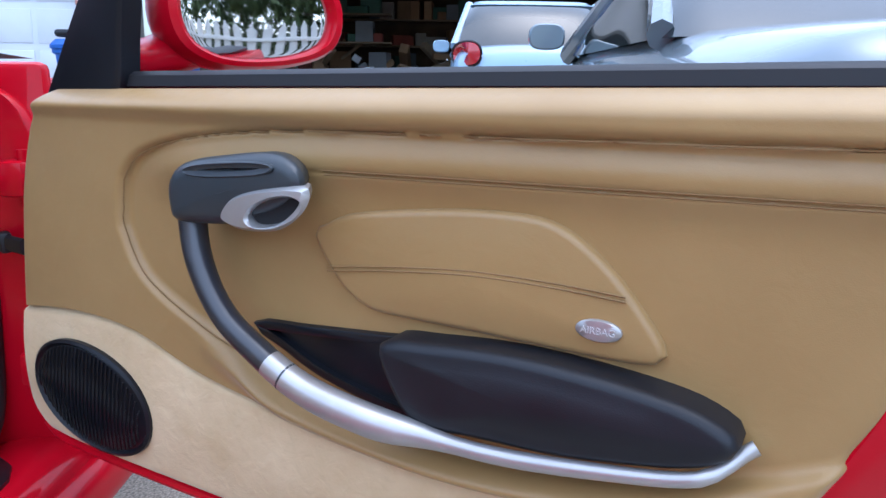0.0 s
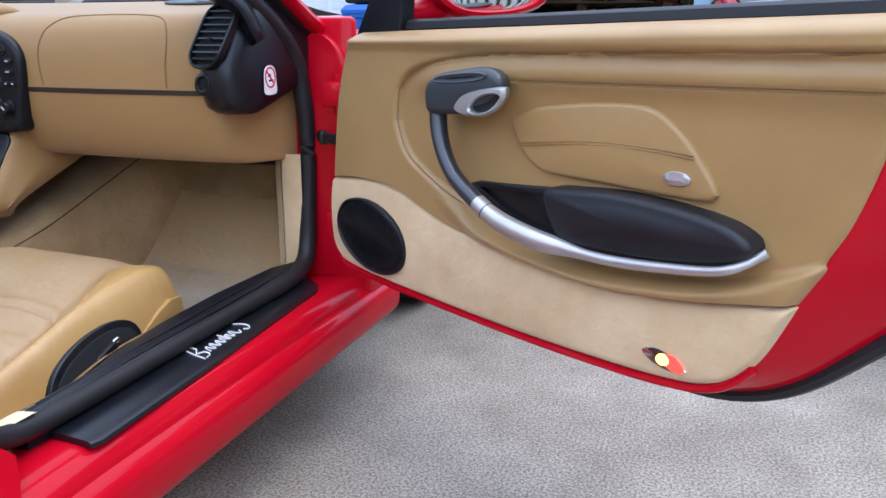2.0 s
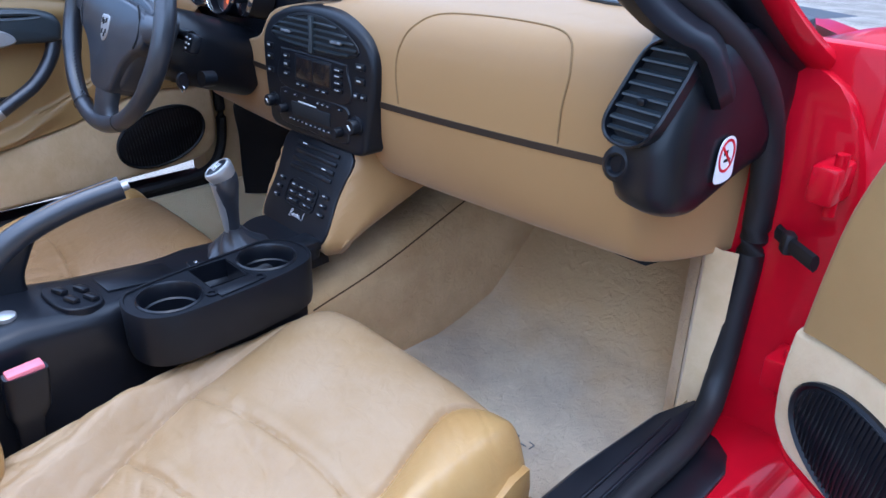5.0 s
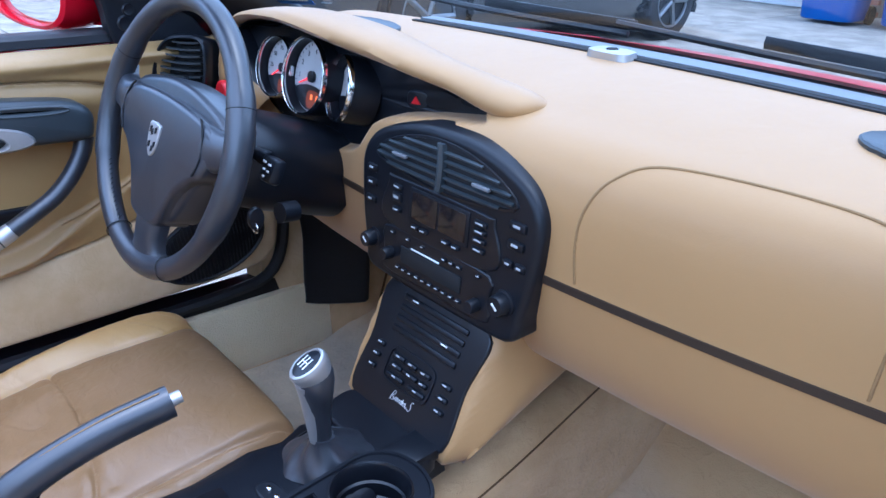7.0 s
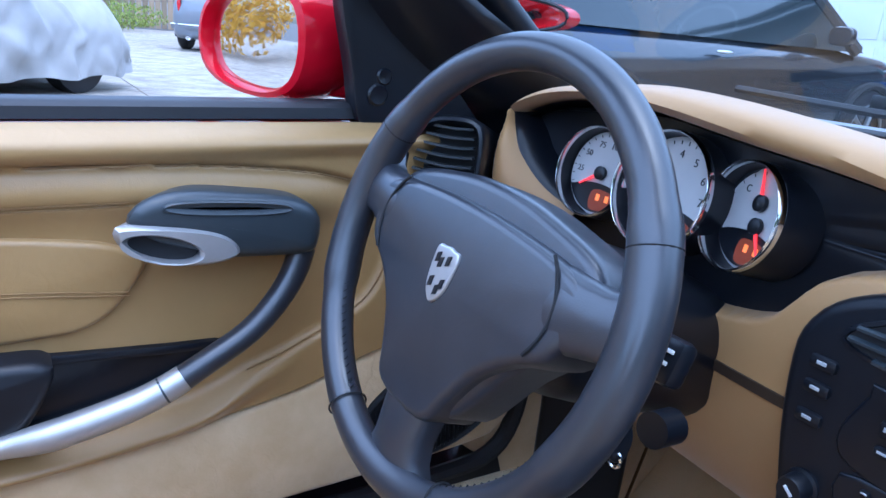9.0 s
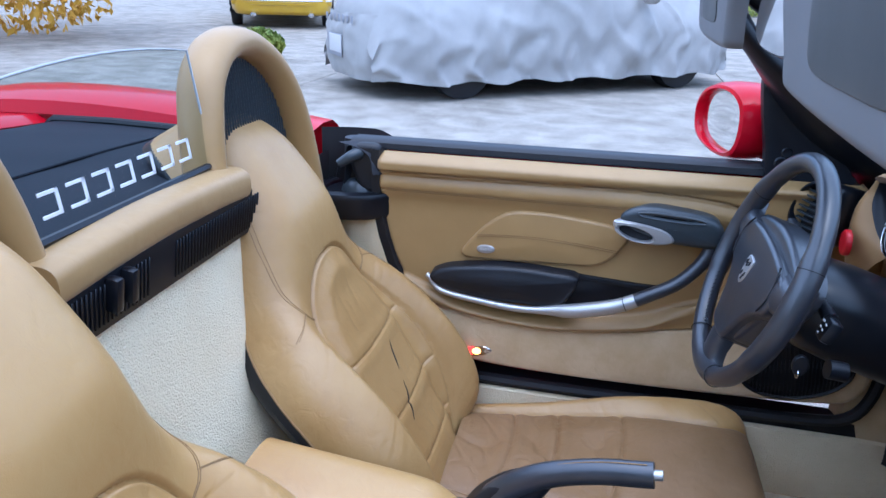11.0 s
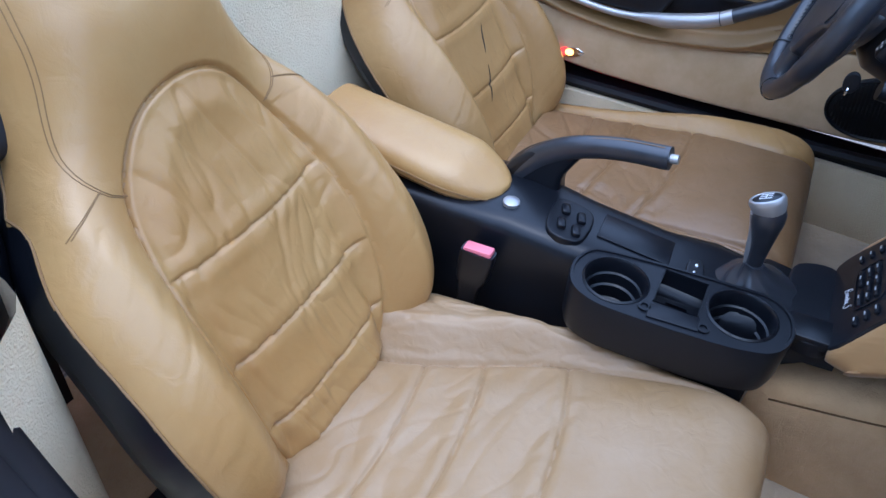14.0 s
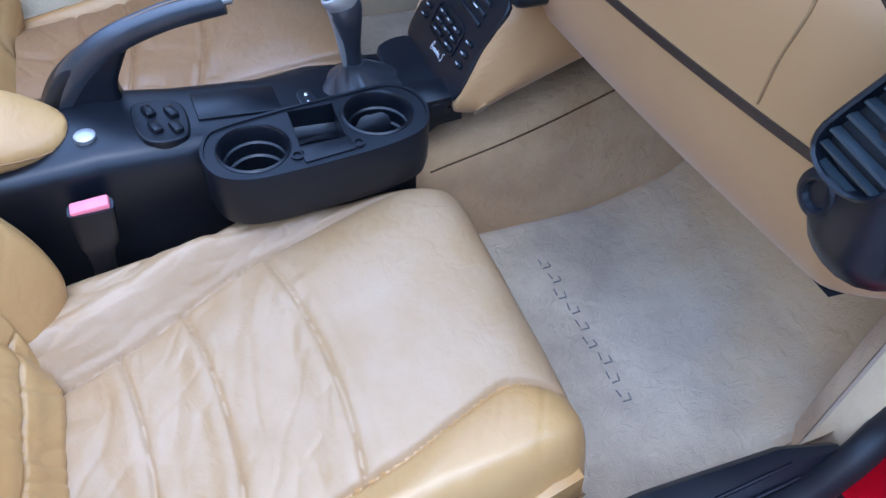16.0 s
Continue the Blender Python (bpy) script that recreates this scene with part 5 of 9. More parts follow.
vent = part("centre_vent", loft([[K(a, b, h) for a, b in q] for q, h in ((inset(vm, -0.004), 0.014), (inset(vm, -0.003), 0.018), (vm, 0.0185), (inset(vm, 0.002), 0.012))], caps=False), SATIN, stack, "lens-shaped black air vent")
part("vent_back", dome(vm, ((1, 0.0158), (0.98, 0.0165), (0.3, 0.0165)), K), VOID, vent)
for i in range(5):
    b0 = 0.772 + i * 0.0105
    hits = [p[0] for p in vm if abs(p[1] - b0) < 0.004]
    lim = max([abs(q) for q in hits] + [0.02]) - 0.004
    part("slat", loft([[K(a, b0 + q - 0.0012 * (i - 2) * (a / 0.12) ** 2, h) for q, h in ((0, 0.0166), (0.0024, 0.0172), (0.0008, 0.0215), (-0.0014, 0.021))] for a in np.linspace(-lim, lim, 13)]), SLATE, vent, smooth=False)
part("vent_divider", loft([[K(a + 0.003 * math.sin((b - 0.762) * 50), b, h) for a, h in ((-0.006, 0.016), (-0.005, 0.023), (0.0, 0.0255), (0.005, 0.023), (0.006, 0.016))] for b in np.linspace(0.764, 0.824, 9)]), SLATE, vent, "grey vent divider")
for sx in (1, -1):
    part("vent_tab", moved(rbox(0.028, 0.006, 0.0045, 0.0015), Matrix.Translation(K(sx * 0.075, 0.791, 0.022))), GREY, vent)

# climate panel
ac = part("climate_panel", pad(spline([(-0.099, 0.693), (-0.099, 0.753), (-0.090, 0.759), (0.0, 0.761), (0.090, 0.759), (0.099, 0.753), (0.099, 0.693)], 50, True), 0.0, 0.0185, 0.003, K), SATIN, stack, "black climate control panel")
part("display_bezel", moved(rbox(0.112, 0.004, 0.046, 0.004), Matrix.Translation(K(0.004, 0.732, 0.0185)) @ pose(0, 0, 0, -3, 0, 0)), BLACK, ac)
for x0 in (-0.021, 0.031):
    part("display", moved(rbox(0.049, 0.003, 0.037, 0.002), Matrix.Translation(K(x0, 0.733, 0.0205)) @ pose(0, 0, 0, -3, 0, 0)), material("dark_display", (0.012, 0.010, 0.010), (0.03, 0.018, 0.015), rough=0.15, big=60, mix=0.5), ac, "unlit climate display")


def button(x, z, w, h, parent, mark=0.5, mat=None, lift=0.0195):
    b = part("button", moved(rbox(w, 0.007, h, min(w, h) * 0.42), Matrix.Translation(K(x, z, lift))), mat or BLACK, parent)
    if mark:
        part("button_mark", moved(rbox(w * mark, 0.001, h * 0.26, 0.0003), Matrix.Translation(K(x, z + 0.0008, lift + 0.0036))), MARK, b)
    return b


for i, x0 in enumerate((-0.038, -0.021, 0.022, 0.040)):
    button(x0, 0.7035, 0.0155, 0.0065, ac)
for z0 in (0.747, 0.737, 0.726, 0.714):
    button(0.079, z0, 0.022, 0.0078, ac, 0.55)
for z0, h0 in ((0.747, 0.008), (0.733, 0.014), (0.716, 0.008)):
    button(-0.077, z0, 0.018, h0, ac, 0.55)

# radio
ra = part("radio", pad(spline([(-0.100, 0.626), (-0.101, 0.655), (-0.100, 0.688), (0.0, 0.690), (0.100, 0.688), (0.101, 0.655), (0.100, 0.626), (0.0, 0.624)], 40, True), 0.0, 0.019, 0.003, K), SATIN, stack, "black car radio")
part("radio_display", moved(rbox(0.118, 0.003, 0.024, 0.002), Matrix.Translation(K(-0.004, 0.658, 0.0195))), VOID, ra)
part("name_bar", moved(rbox(0.056, 0.0015, 0.0022, 0.0003), Matrix.Translation(K(-0.014, 0.6725, 0.0205))), WHITE, ra, "thin white maker's name bar")
for x0 in (0.022, 0.036, 0.050):
    button(x0, 0.6805, 0.010, 0.0062, ra, 0.5, lift=0.0185)
for x0 in (-0.082, -0.05, -0.02, 0.084):
    button(x0, 0.682, 0.008, 0.005, ra, 0.6, lift=0.0185)
for i in range(10):
    button(-0.068 + i * 0.0135, 0.6365, 0.0095, 0.0055, ra, 0.55, lift=0.0185)


def knob(x, z, r, parent, name="knob", mark=True, base=0.016):
    k = part(name, loft([[K(x + r * q * math.cos(t), z + r * q * math.sin(t), h) for t in np.linspace(0, 2 * math.pi, 28, endpoint=False)] for q, h in ((1.25, base - 0.002), (1.22, base + 0.002), (1.0, base + 0.003), (0.97, base + 0.014), (0.85, base + 0.017), (0.2, base + 0.0165))]), BLACK, parent)
    if mark:
        part("knob_mark", moved(rbox(r * 0.8, 0.001, r * 0.22, 0.0003), Matrix.Translation(K(x, z, base + 0.0172)) @ pose(0, 0, 0, 0, 40, 0)), WHITE, k)
    return k


knob(-0.086, 0.652, 0.0085, ra, mark=False)
knob(0.084, 0.645, 0.0085, ra, mark=False)
knob(-0.128, 0.659, 0.0115, stack, "rotary_switch")
knob(0.126, 0.664, 0.0135, stack, "rotary_switch")
for z0 in (0.757, 0.737, 0.713):
    button(-0.137, z0, 0.022, 0.011, stack, 0.35, lift=0.0165)
for z0 in (0.761, 0.7385):
    button(0.134, z0, 0.026, 0.012, stack, 0.4, lift=0.0165)
for x0 in (0.126, 0.144):
    button(x0, 0.714, 0.016, 0.011, stack, 0.4, lift=0.0165)

# lower console panel and its tan surround
lower = thing("lower_console", "tan leather lower console with black switch panel", "car console", at=(0, 0.70, 0.44))
yp = lambda z: 0.6585 + (z - 0.449) * 0.505
rings = []
for z in np.linspace(0.425, 0.618, 16):
    k = (z - 0.425) / 0.193
    y0 = yp(z)
    sink = max(0, 1 - k / 0.16) ** 2
    y0 += 0.030 * sink
    hw = 0.108 - 0.016 * sink + 0.006 * math.sin(math.pi * k) + 0.002 * k
    bulge = 0.010 * math.sin(math.pi * min(1, k * 1.2))
    back = 0.035 + 0.20 * smooth01(k * 1.1)
    r = [(-hw + 0.012 - 0.05 * k, y0 + back + 0.02), (-hw - 0.010 * k - bulge, y0 + back), (-hw - 0.006 - 1.3 * bulge, y0 + 0.5 * back), (-hw - 0.004 - bulge * 0.6, y0 + 0.028), (-hw, y0 + 0.010), (-hw + 0.006, y0 - 0.003), (-hw + 0.014, y0 - 0.002), (0, y0 + 0.002)]
    r = r + [(-a, b) for a, b in r[-2::-1]]
    rings.append([(x, y, z) for x, y in spline(r, 50)])
part("surround", loft(rings, closed=False), TAN_DASH, lower, "tan leather console surround", sharp=60)


def C(a, b, h):
    """Face of the sloping panel: b is height."""
    return (a, yp(b) - 0.892 * h, b + 0.45 * h)


lc = part("switch_panel", pad(spline([(-0.094, 0.452), (-0.097, 0.53), (-0.099, 0.602), (0.0, 0.606), (0.099, 0.602), (0.097, 0.53), (0.094, 0.452), (0, 0.447)], 50, True), -0.01, 0.006, 0.003, C), SATIN, lower, "black panel with cassette slots and switches")
tp = pose(0, 0, 0, -26.5, 0, 0)
for i in range(4):
    sl = part("cassette_slot", moved(rbox(0.128, 0.006, 0.0085, 0.002), Matrix.Translation(C(0.004, 0.590 - i * 0.0135, 0.006)) @ tp), BLACK, lc)
    if i % 2 == 0:
        part("slot_mark", moved(rbox(0.012, 0.001, 0.002, 0.0003), Matrix.Translation(C(-0.035 if i == 0 else 0.04, 0.5905 - i * 0.0135, 0.0095)) @ tp), WHITE, sl)
part("switch_rim", loft([[C(a, b, h) for a, b in q] for q, h in ((ellipse(0, 0.510, 0.047, 0.024, 40, 5), 0.005), (ellipse(0, 0.510, 0.047, 0.024, 40, 5), 0.0085), (ellipse(0, 0.510, 0.044, 0.021, 40, 5), 0.0085), (ellipse(0, 0.510, 0.044, 0.021, 40, 5), 0.005))], caps=False), BLACK, lc)
for x0, z0, w0 in [(-0.026, 0.521, 0.026), (0.0, 0.521, 0.024), (0.026, 0.521, 0.026), (-0.026, 0.509, 0.026), (0.004, 0.509, 0.03), (0.03, 0.509, 0.018), (-0.02, 0.497, 0.036), (0.024, 0.497, 0.036), (-0.068, 0.524, 0.016), (-0.069, 0.509, 0.016), (-0.070, 0.494, 0.016), (0.068, 0.524, 0.02), (0.069, 0.509, 0.02), (0.070, 0.494, 0.02)]:
    bt = part("switch", moved(rbox(w0, 0.008, 0.008, 0.0034), Matrix.Translation(C(x0, z0, 0.0075)) @ tp), BLACK, lc)
    part("switch_mark", moved(rbox(0.007, 0.001, 0.0022, 0.0003), Matrix.Translation(C(x0, z0 + 0.001, 0.0118)) @ tp), MARK, bt)
def script(parent, place, size, mat, name="script_stroke", pen_=1.0):
    """A line of script shown as flowing strokes that spell nothing: a tall loop, a row of humps, a tall tail."""
    loop = [(-0.47, -0.13), (-0.45, 0.05), (-0.42, 0.17), (-0.36, 0.17), (-0.35, 0.08), (-0.42, 0.02), (-0.35, -0.03), (-0.36, -0.11), (-0.44, -0.13)]
    humps = []
    for i in range(6):
        x = -0.30 + i * 0.088
        humps += [(x, -0.08), (x + 0.022, 0.01 + 0.02 * (i % 2)), (x + 0.05, 0.025), (x + 0.055, -0.05)]
    humps += [(0.24, -0.10), (0.27, -0.04)]
    tail = [(0.47, 0.17), (0.41, 0.19), (0.375, 0.12), (0.42, 0.04), (0.43, -0.06), (0.37, -0.12), (0.32, -0.07)]
    bar = [(0.04, 0.10), (0.05, 0.0), (0.055, -0.09)]
    for pts, wd in ((loop, 0.0085), (humps, 0.007), (tail, 0.0095), (bar, 0.007)):
        c = spline(pts, 16 * len(pts) // 2)
        t = np.gradient(c, axis=0)
        t /= np.linalg.norm(t, axis=1)[:, None] + 1e-9
        pen = [wd * pen_ * (0.55 + 0.45 * abs(q[1])) for q in t]
        rows_ = [[(p[0] - q[1] * k * e, p[1] + q[0] * k * e) for e in (-1, 1)] for p, q, k in zip(c, t, pen)]
        ring = [[place(size * (a + 0.14 * b), size * b) for a, b in r] for r in rows_]
        part(name, loft([[r[0][0], r[1][0], r[1][1], r[0][1]] for r in ring]), mat, parent, "white script stroke", smooth=False)


script(lc, lambda a, b: (C(0.006 + a, 0.4765 + b * 0.9, 0.0062), C(0.006 + a, 0.4765 + b * 0.9, 0.0068)), 0.045, WHITE, pen_=0.75)
script([o for o in body.children if o.name.startswith("sill_plate")][0], lambda a, b: ((0.768 - b - 0.06 * a, 0.540 + a, 0.2950), (0.768 - b - 0.06 * a, 0.540 + a, 0.2972)), 0.170, WHITE, pen_=0.72)

# speaker grilles, sensor and lids on the dashboard top
def on_top(x, y, h):
    k = 164 + int(np.argmin(np.abs(PROF[164:, 0] - y)))
    p = on_dash(x, float(SARC[k]), h)
    return p


for sx in (1, -1):
    oval = ellipse(sx * 0.475, 0.955, 0.098, 0.050, 48)
    sg = part("dash_speaker", loft([[on_top(*q, h) for q in o] for o, h in ((oval, 0.0), (oval, 0.004), (inset(oval, 0.003), 0.0055), (inset(oval, 0.006), 0.0045), (np.array((sx * 0.475, 0.955)) + (oval - (sx * 0.475, 0.955)) * 0.5, 0.006), (np.array((sx * 0.475, 0.955)) + (oval - (sx * 0.475, 0.955)) * 0.05, 0.0065))]), SLATE, dash, "oval grey dashboard speaker grille")
    rim_t = ellipse(sx * 0.505, 0.948, 0.036, 0.030, 30)
    part("tweeter_ring", tube([on_top(*q, 0.006) for q in rim_t], 0.002, 6, closed=True), GREY, sg)
DEFROST = material("pale_grey_trim", (0.17, 0.18, 0.19), (0.15, 0.16, 0.17), rough=0.45, big=10, mix=0.6, fine=900, bump=0.06, depth=0.0005, kind="cells")
part("defroster_gap", loft([[on_top(x, y, h) for y, h in ((1.052, 0.0), (1.052, 0.0025), (1.066, 0.0025), (1.066, 0.0))] for x in np.linspace(-0.43, 0.43, 24)]), VOID, dash, "dark gap before the defroster strip")
part("defroster_lid", loft([[on_top(x, y - 0.11 * (x / 0.6) ** 2 * 0, h) for y, h in ((1.065, 0.0), (1.065, 0.006), (1.10, 0.007), (1.135, 0.006), (1.135, 0.0))] for x in np.linspace(-0.42, 0.42, 30)]), DEFROST, dash, "grey defroster strip")
part("alarm_sensor", loft([[on_top(*q, h) for q in o] for o, h in ((ellipse(-0.008, 1.05, 0.036, 0.020, 30, 4), 0.0), (ellipse(-0.008, 1.05, 0.034, 0.018, 30, 4), 0.010), (ellipse(-0.008, 1.05, 0.026, 0.012, 30, 4), 0.012), (ellipse(-0.008, 1.05, 0.010, 0.010, 30), 0.012), (ellipse(-0.008, 1.05, 0.008, 0.008, 30), 0.006))]), SILVER, dash, "silver alarm sensor with dark eye")
part("sensor_eye", loft([[on_top(*q, h) for q in o] for o, h in ((ellipse(-0.008, 1.05, 0.009, 0.009, 24), 0.006), (ellipse(-0.008, 1.05, 0.008, 0.008, 24), 0.0128), (ellipse(-0.008, 1.05, 0.002, 0.002, 24), 0.0135))]), VOID, dash)
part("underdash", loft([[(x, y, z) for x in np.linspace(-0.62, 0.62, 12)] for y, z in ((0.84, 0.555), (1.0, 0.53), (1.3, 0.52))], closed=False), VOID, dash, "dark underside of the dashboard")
KQ = Vector((0.135, 0.19, 0)).normalized()
KN = Vector((KQ.y, -KQ.x, 0))
part("knee_panel", pad(spline([(0.0, 0.285), (0.0, 0.42), (0.004, 0.53), (0.14, 0.535), (0.144, 0.40), (0.142, 0.285), (0.132, 0.268), (0.012, 0.266)], 48, True), -0.02, 0.022, 0.008, lambda a, b, h: tuple(Vector((-0.655, 0.915, b)) + KQ * a + KN * h)), SATIN, dash, "black release lever panel")

# ---- steering wheel ----
wheel = thing("steering_wheel", "black leather three-spoke steering wheel with silver crest", "steering wheel", at=(-0.325, 0.52, 0.79))
WT, WY = radians(18.2), radians(2.8)
WK, WS = math.cos(radians(4)), math.sin(radians(4))
WC = Vector((-0.3265, 0.5205, 0.788))
WN = Vector((math.sin(WY) * math.cos(WT), -math.cos(WY) * math.cos(WT), math.sin(WT)))
WA = Vector((math.cos(WY), math.sin(WY), 0))
WB = WN.cross(WA)


def W(a, b, h):
    """Wheel axes, turned a little to the right: across, up the rim, towards the driver."""
    a, b = a * WK + b * WS, b * WK - a * WS
    return tuple(WC + WA * a + WB * b + WN * h)


WR = 0.1805
q = np.linspace(0, 2 * math.pi, 128, endpoint=False)
grip = [0.0155 + 0.0022 * float(smooth01((abs(math.cos(t)) - 0.80) / 0.08)) * float(smooth01((0.5 + math.sin(t)) / 0.1)) for t in q]
rim = part("rim", tube([W(WR * math.cos(t), WR * math.sin(t), 0) for t in q], grip, 18, closed=True), LEATHER_BLACK, wheel, "black stitched leather rim")
HUB_FACE = [(-0.132, 0.036), (-0.10, 0.046), (-0.05, 0.051), (0, 0.0525), (0.05, 0.051), (0.10, 0.046), (0.132, 0.036), (0.136, 0.012), (0.126, -0.018), (0.096, -0.036), (0.070, -0.060), (0.052, -0.090), (0.040, -0.114), (0.020, -0.122), (0.0, -0.123), (-0.020, -0.122), (-0.040, -0.114), (-0.052, -0.090), (-0.070, -0.060), (-0.096, -0.036), (-0.126, -0.018), (-0.136, 0.012)]
HUB_BACK = [(-0.128, 0.050), (-0.06, 0.070), (0, 0.075), (0.06, 0.070), (0.128, 0.050), (0.126, 0.0), (0.085, -0.05), (0.045, -0.108), (0, -0.115), (-0.045, -0.108), (-0.085, -0.05), (-0.126, 0.0)]
part("hub_back", pad(spline(HUB_BACK, 60, True), -0.050, -0.004, 0.010, W, 0.002), LEATHER_BLACK, wheel, "black hub rear moulding", sharp=60)
hub = part("hub", pad(spline(HUB_FACE, 88, True), -0.040, 0.0105, 0.008, W, 0.0035), LEATHER_BLACK, wheel, "black airbag hub", sharp=60)
for s_ in (1, -1):
    groove = spline([(s_ * 0.092, 0.054), (s_ * 0.106, 0.040), (s_ * 0.116, 0.020), (s_ * 0.116, -0.004), (s_ * 0.104, -0.030)], 24)
    part("hub_seam", tube([W(a, b, 0.0116 - 0.05 * max(0, b - 0.036)) for a, b in groove[2:-2]], 0.0015, 6), VOID, hub, "dark seam between hub and spoke")
for a in (172, 8, 272):
    c, s_ = math.cos(radians(a)), math.sin(radians(a))
    low_ = a == 272
    rows_ = ((0.085, 0.034, -0.002), (0.115, 0.030, 0.002), (0.135, 0.026, 0.001), (0.152, 0.0235, -0.001), (0.168, 0.027, -0.004), (0.178, 0.036, -0.006)) if not low_ else ((0.095, 0.036, -0.004), (0.12, 0.031, -0.001), (0.14, 0.029, -0.001), (0.156, 0.031, -0.003), (0.170, 0.040, -0.005), (0.178, 0.052, -0.007))
    part("spoke", loft([[W(c * r - s_ * wd, s_ * r + c * wd, h + dh) for wd, dh in spline([(-ww, -0.016), (-ww, -0.002), (-ww * 0.82, 0.006), (-ww * 0.4, 0.0095), (0, 0.0105), (ww * 0.4, 0.0095), (ww * 0.82, 0.006), (ww, -0.002), (ww, -0.016)], 18)] for r, ww, h in rows_]), LEATHER_BLACK, wheel, sharp=60)
for a in (26, 154, 246, 298):
    c, s_ = math.cos(radians(a)), math.sin(radians(a))
    part("rim_joint", tube([W(WR * c + c * 0.0172 * math.cos(t), WR * s_ + s_ * 0.0172 * math.cos(t), 0.0172 * math.sin(t)) for t in np.linspace(0, 2 * math.pi, 20, endpoint=False)], 0.0009, 5, closed=True), VOID, rim)
stitch = []
for t in np.concatenate([np.arange(160, 244, 2.6), np.arange(-62, 22, 2.6)]):
    c, s_ = math.cos(radians(t)), math.sin(radians(t))
    k = WR - 0.0150
    stitch.append(tube([W(k * c - s_ * 0.002, k * s_ + c * 0.002, 0.0045), W((k - 0.0010) * c + s_ * 0.001, (k - 0.0010) * s_ - c * 0.001, 0.001)], 0.0007, 4))
tagged(part("rim_stitches", join(*stitch), VOID, rim), kind="stuff")
shield = 0.86 * spline([(-0.017, 0.024), (-0.008, 0.026), (0, 0.0275), (0.008, 0.026), (0.017, 0.024), (0.0175, 0.005), (0.014, -0.014), (0.007, -0.024), (0.0, -0.028), (-0.007, -0.024), (-0.014, -0.014), (-0.0175, 0.005)], 40, True)
shield = shield + np.array((-0.004, -0.009))
crst = part("crest", pad(shield, 0.008, 0.0162, 0.002, W), SILVER, wheel, "silver shield-shaped crest")
part("crest_bars", join(*[loft([[W(a + da, b + db, h) for da, db in ((-0.0022, -0.005), (0.0022, -0.003), (0.0022, 0.005), (-0.0022, 0.003))] for h in (0.0155, 0.0172)]) for a, b in ((-0.012, 0.003), (-0.007, 0.0), (0.004, -0.015), (0.0, -0.021), (0.002, 0.004), (-0.010, -0.017))]), SATIN, crst)
column = thing("steering_column", "black steering column shroud with stalks and ignition key", "steering column", at=(-0.31, 0.62, 0.72))
part("shroud", loft([[W(a * k + 0.008, b * k - 0.006 - (0.012 if k > 0.9 and b < 0 else 0), h) for a, b in ellipse(0, 0, 0.082, 0.060, 36, 2.8)] for k, h in ((0.72, -0.048), (0.86, -0.058), (1.0, -0.085), (1.05, -0.14), (1.05, -0.26))]), SATIN, column, "black column shroud")
stalk = part("stalk", tube([W(0.06, 0.015, -0.075), W(0.105, 0.02, -0.07), W(0.150, 0.022, -0.066)], [0.008, 0.009, 0.011], 10), SATIN, column, "black stalk with white symbols")
part("stalk_end", moved(rbox(0.030, 0.020, 0.034, 0.006), Matrix.Translation(W(0.160, 0.012, -0.066)) @ pose(0, 0, 0, -23, 0, 0)), SATIN, stalk)
part("stalk_marks", join(*[moved(rbox(ww, 0.001, 0.003, 0.0005), Matrix.Translation(W(0.160 + dx, 0.012 + dz, -0.0552)) @ pose(0, 0, 0, -23, 0, 0)) for dx, dz, ww in ((-0.006, 0.009, 0.008), (0.006, 0.008, 0.007), (-0.004, 0.0, 0.006), (0.005, -0.001, 0.006), (-0.002, -0.009, 0.006))]), WHITE, stalk)
part("left_stalk", tube([W(-0.06, 0.03, -0.075), W(-0.11, 0.045, -0.07), W(-0.150, 0.05, -0.064)], [0.008, 0.009, 0.010], 10), SATIN, column)
part("ignition_lock", tube([(-0.185, 0.63, 0.700), (-0.1825, 0.605, 0.703)], 0.014, 18), SATIN, column)
part("key_bow", pad(ellipse(0, 0, 0.011, 0.016, 24), 0, 0.007, 0.002, lambda a, b, h: (-0.182 + h, 0.568 + a, 0.705 + b)), SATIN, column, "black ignition key")
part("key_ring", tube([(-0.178 + 0.006 * math.cos(t), 0.566, 0.692 + 0.006 * math.sin(t)) for t in np.linspace(0, 2 * math.pi, 20, endpoint=False)], 0.0014, 6, closed=True), CHROME, column)
single("red_tag", pad(ellipse(0, 0, 0.015, 0.017, 30), 0, 0.010, 0.004, lambda a, b, h: (-0.530 + a * 1.5, 0.706 - h, 0.782 + b * 1.4)), RED_PLASTIC, "round red plastic disc clipped on the dash side", "tag", at=(-0.530, 0.706, 0.782))
sn_ = Vector((-0.29, 0.46, 0.84)).normalized()
su_ = (Vector((0.87, 0.49, 0.03)) - sn_ * Vector((0.87, 0.49, 0.03)).dot(sn_)).normalized()
sv_ = sn_.cross(su_)


def on_glass(a, b, h):
    return tuple(Vector((-0.612, 0.885, 0.930)) + su_ * a + sv_ * b - sn_ * (0.007 + h))


